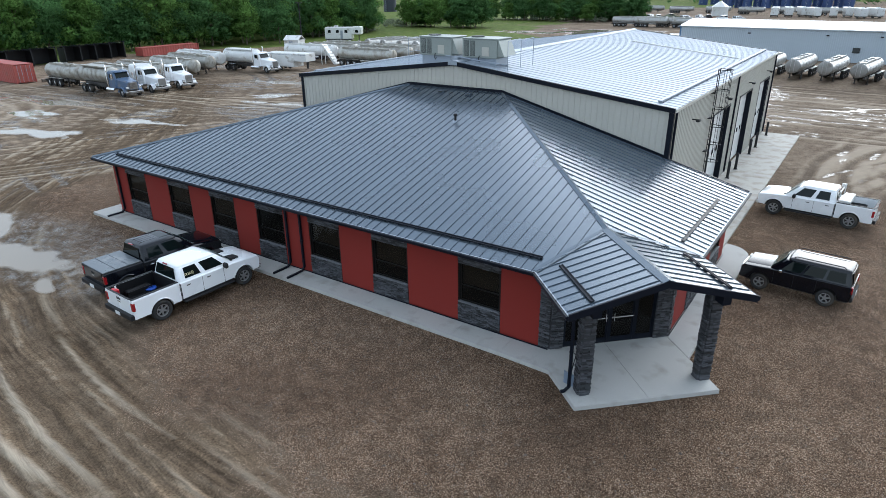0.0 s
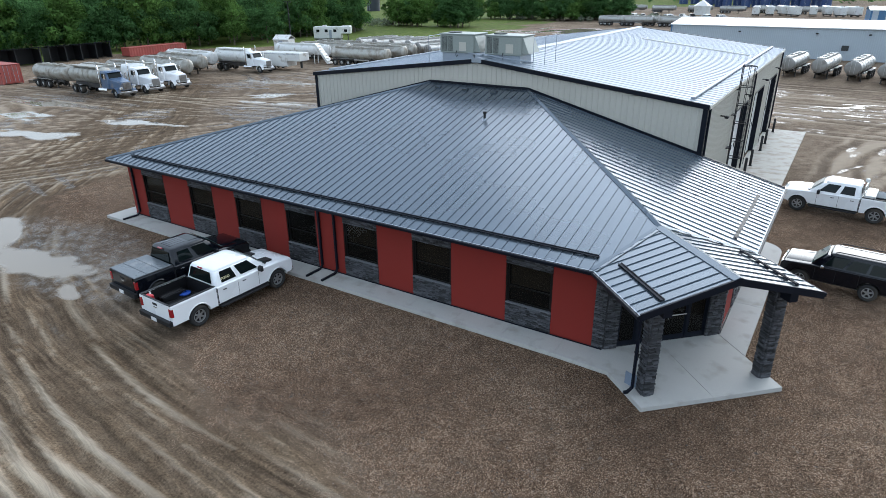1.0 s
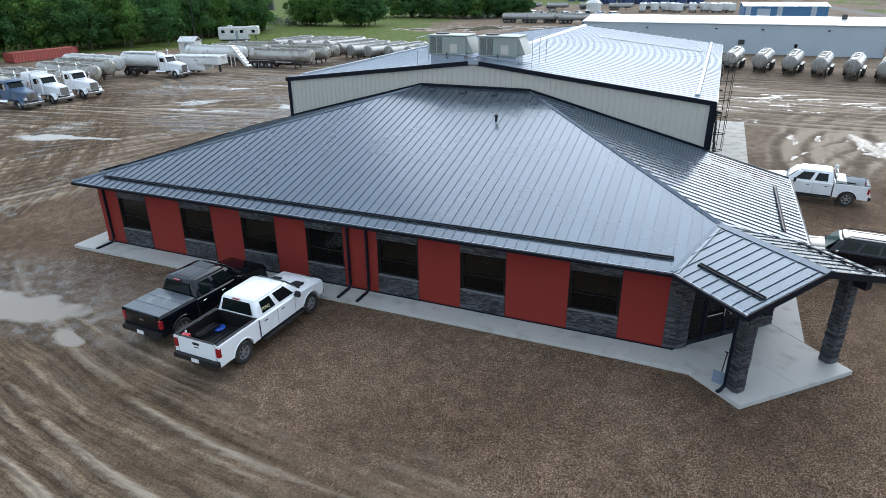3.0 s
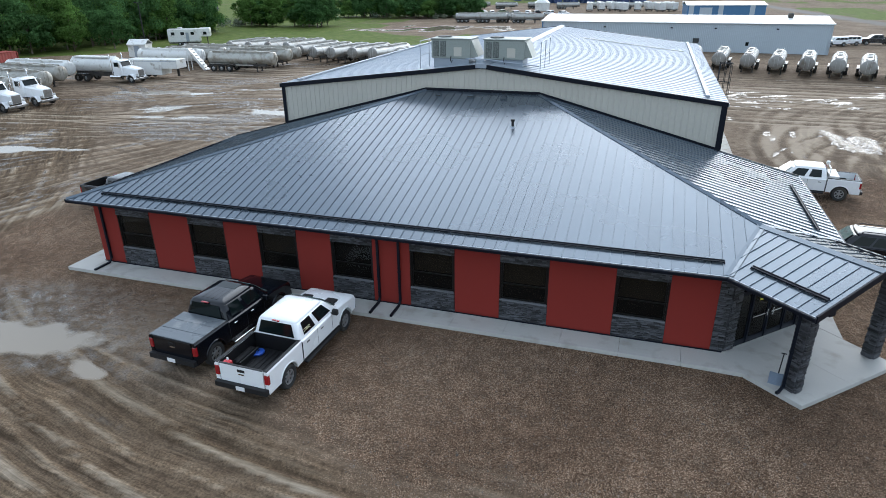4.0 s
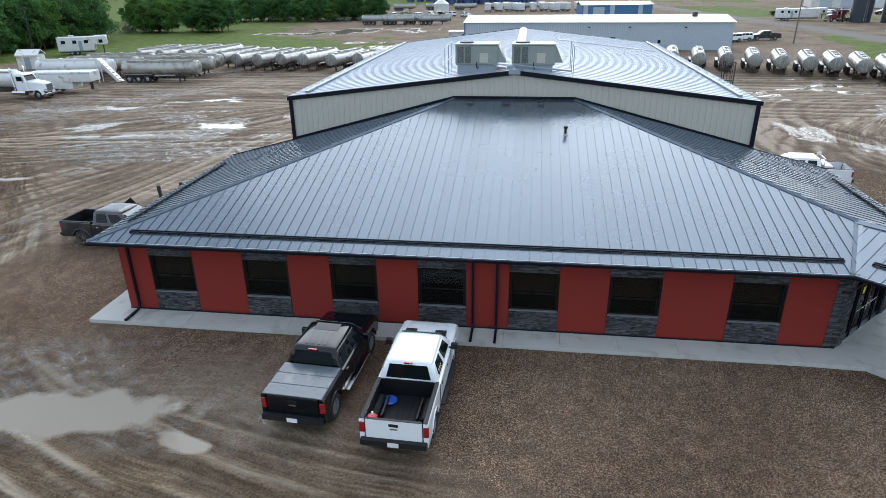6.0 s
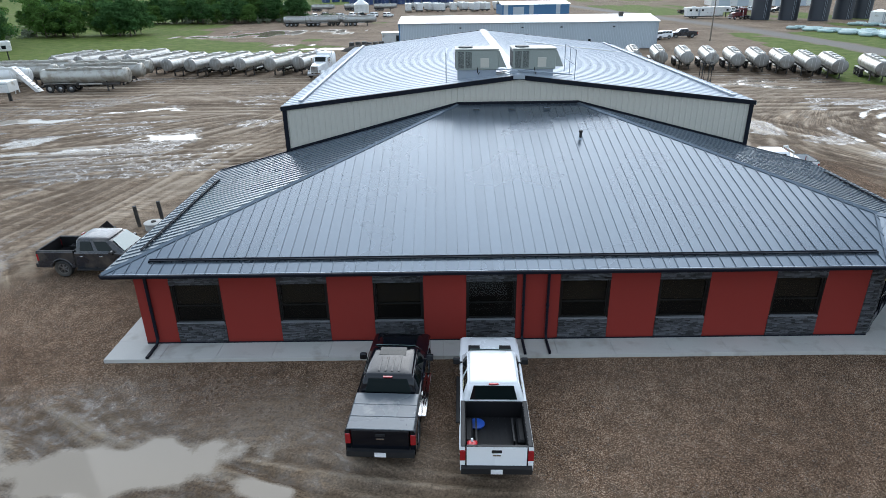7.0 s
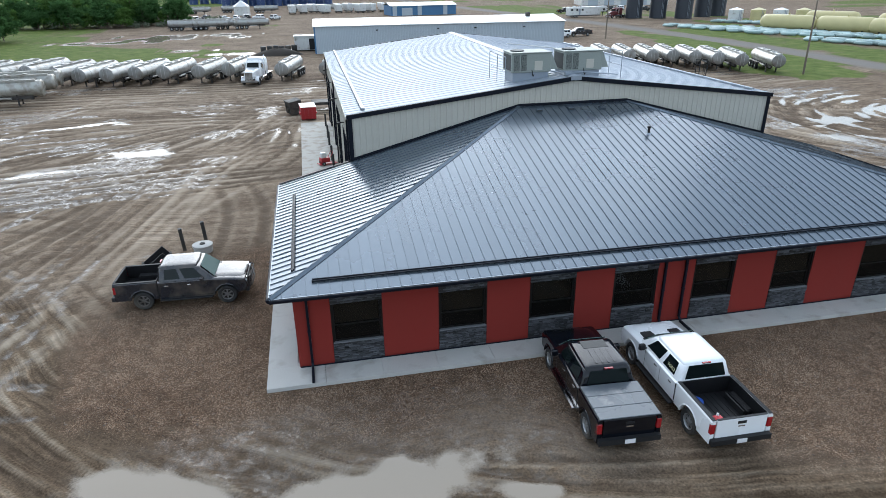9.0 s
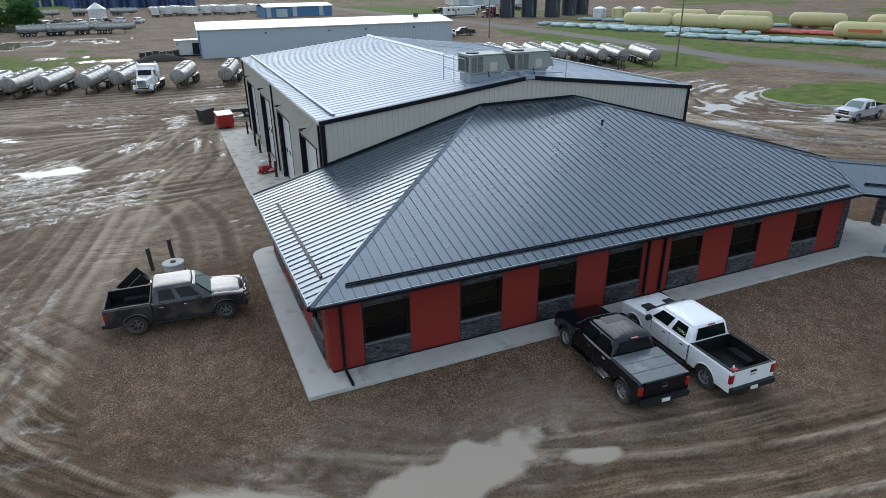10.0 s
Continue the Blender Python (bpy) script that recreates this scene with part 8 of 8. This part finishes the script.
# ---- trees ----
def leaf_cloud(g, rnd, centre, rad, count, size):
    """Small leafy tufts scattered through a lobe, thicker towards its skin, most of them facing up and out."""
    for _ in range(count):
        d = Vector((rnd.gauss(0, 1), rnd.gauss(0, 1), rnd.gauss(0.25, 1)))
        d.normalize()
        p = Vector(centre) + Vector((d.x * rad[0], d.y * rad[1], d.z * rad[2])) * rnd.uniform(0.5, 1.08)
        s = size * rnd.uniform(0.5, 1.45)
        face = (d + Vector((rnd.gauss(0, 0.55), rnd.gauss(0, 0.55), rnd.gauss(0.5, 0.5)))).normalized()
        u = Matrix.Rotation(rnd.uniform(0, 6.28), 3, face) @ face.orthogonal().normalized()
        v = face.cross(u)
        g.add([p - u * s, p + v * s * 0.6, p + u * s, p - v * s * 0.6], [(0, 1, 2, 3)])


def leaf_mesh(name, g, material):
    me = bpy.data.meshes.new(name)
    me.from_pydata(g.v, [], g.f)
    me.materials.append(material)
    return me


def tree(m, seed, h, w, material, label, group, dense=1.0):
    rnd = random.Random(seed)
    t = thing("tree", label, "tree", m, group)
    g = Geo()
    g.tube([(0, 0, -0.2), (0.05, 0, h * 0.35), (rnd.uniform(-0.3, 0.3), rnd.uniform(-0.3, 0.3), h * 0.9)], [0.16, 0.12, 0.03], 7)
    lobes = []
    lean = rnd.uniform(-0.08, 0.08) * h
    for k in range(24):
        f = rnd.uniform(0.12, 1.0) ** 0.85
        a = rnd.uniform(0, 6.28)
        env = w * 0.5 * (0.55 + 0.6 * math.sin(math.pi * min(1, f + 0.12))) * rnd.uniform(0.35, 0.95)
        tip = (env * math.cos(a) + lean * f, env * math.sin(a), h * (0.1 + 0.84 * f))
        if k % 3 == 0:
            g.tube([(0, 0, tip[2] * 0.65), (tip[0] * 0.6, tip[1] * 0.6, tip[2] * 0.9), tip], [0.06, 0.04, 0.015], 5)
        lobes.append(tip)
    part("trunk", g, BARK, t)
    lg = Geo()
    for x, y, z in lobes:
        q = w * rnd.uniform(0.1, 0.24)
        leaf_cloud(lg, rnd, (x, y, z), (q, q, q * rnd.uniform(0.6, 1.0)), int(200 * dense), 0.2)
    leaf_cloud(lg, rnd, (0, 0, h * 0.45), (w * 0.3, w * 0.3, h * 0.36), int(350 * dense), 0.34)
    part("crown", leaf_mesh("crown", lg, material), material, t)
    return t


kinds = [tree(pose(-92 + 4 * i, 66 + 6 * i, 0), 20 + i, 8.0 + 1.1 * (i % 3), 6.2 + 1.2 * (i % 2), LEAF if i % 2 else LEAF2, "poplar tree with a broad uneven green crown", "trees at the edge of the woods") for i in range(4)]
tr2 = random.Random(77)
edge_line = [(-118, 22), (-106, 40), (-92, 62), (-89, 80), (-86, 100), (-84, 118), (-88, 128)]
for i in range(len(edge_line) - 1):
    (x0, y0), (x1, y1) = edge_line[i], edge_line[i + 1]
    n = int(math.hypot(x1 - x0, y1 - y0) / 1.9)
    for k in range(n):
        f = k / n
        s = tr2.uniform(0.8, 1.3)
        m = pose(x0 + (x1 - x0) * f + tr2.uniform(-2.5, 1.0), y0 + (y1 - y0) * f + tr2.uniform(-1, 1), 0, 0, 0, tr2.uniform(0, 360)) @ Matrix.Diagonal((s, s, s * tr2.uniform(0.9, 1.15), 1))
        c = copy_thing(kinds[tr2.randrange(4)], m)
for cx, cy, n, sp_ in ((-80, 150, 26, 13), (-68, 196, 26, 18), (-46, 203, 12, 10), (-104, 190, 20, 18), (-60, 209, 14, 16)):
    for k in range(n):
        s = tr2.uniform(0.45, 1.15)
        copy_thing(kinds[tr2.randrange(4)], pose(cx + tr2.uniform(-sp_, sp_), cy + tr2.uniform(-5, 5), 0, 0, 0, tr2.uniform(0, 360)) @ Matrix.Diagonal((s * 1.15, s * 1.15, s, 1)))
# the woods behind, and low scrub
wood = Geo()
wr = random.Random(31)
for k in range(430):
    f = wr.random()
    i = min(int(f * (len(edge_line) - 1)), len(edge_line) - 2)
    (x0, y0), (x1, y1) = edge_line[i], edge_line[i + 1]
    u = f * (len(edge_line) - 1) - i
    d = wr.uniform(3, 60)
    x, y = x0 + (x1 - x0) * u - d, y0 + (y1 - y0) * u + d * 0.35 * wr.uniform(-0.6, 1)
    h = wr.uniform(7.5, 11.5)
    for j in range(5):
        q = wr.uniform(1.3, 2.6)
        leaf_cloud(wood, wr, (x + wr.uniform(-2.4, 2.4), y + wr.uniform(-2.4, 2.4), h * wr.uniform(0.35, 0.92)), (q, q, q * 0.8), 70, 0.42)
tagged(new("woods", leaf_mesh("woods", wood, LEAF)), "dense dark green poplar woods", "woods", kind="stuff")
scrub = Geo()
for k in range(150):
    c = wr.choice(((-95, 124, 9, 7), (-90, 112, 4, 10), (-104, 150, 14, 8), (-55, 196, 22, 5), (-40, 206, 16, 4), (20, 112, 10, 3)))
    x, y = c[0] + wr.uniform(-c[2], c[2]), c[1] + wr.uniform(-c[3], c[3])
    h = wr.uniform(1.0, 2.6)
    leaf_cloud(scrub, wr, (x, y, h * 0.5), (h * 0.8, h * 0.8, h * 0.55), 90, 0.26)
tagged(new("scrub", leaf_mesh("scrub", scrub, SCRUB)), "grey-green willow scrub", "scrub", kind="stuff")
wood2 = Geo()
for k in range(260):
    x, y = wr.uniform(-420, 420), wr.uniform(400, 520)
    h = wr.uniform(8, 12)
    leaf_cloud(wood2, wr, (x, y, h * 0.5), (5, 3, h * 0.5), 70, 1.1)
tagged(new("far_woods", leaf_mesh("far_woods", wood2, LEAF)), "distant line of green woods", "woods", kind="stuff")
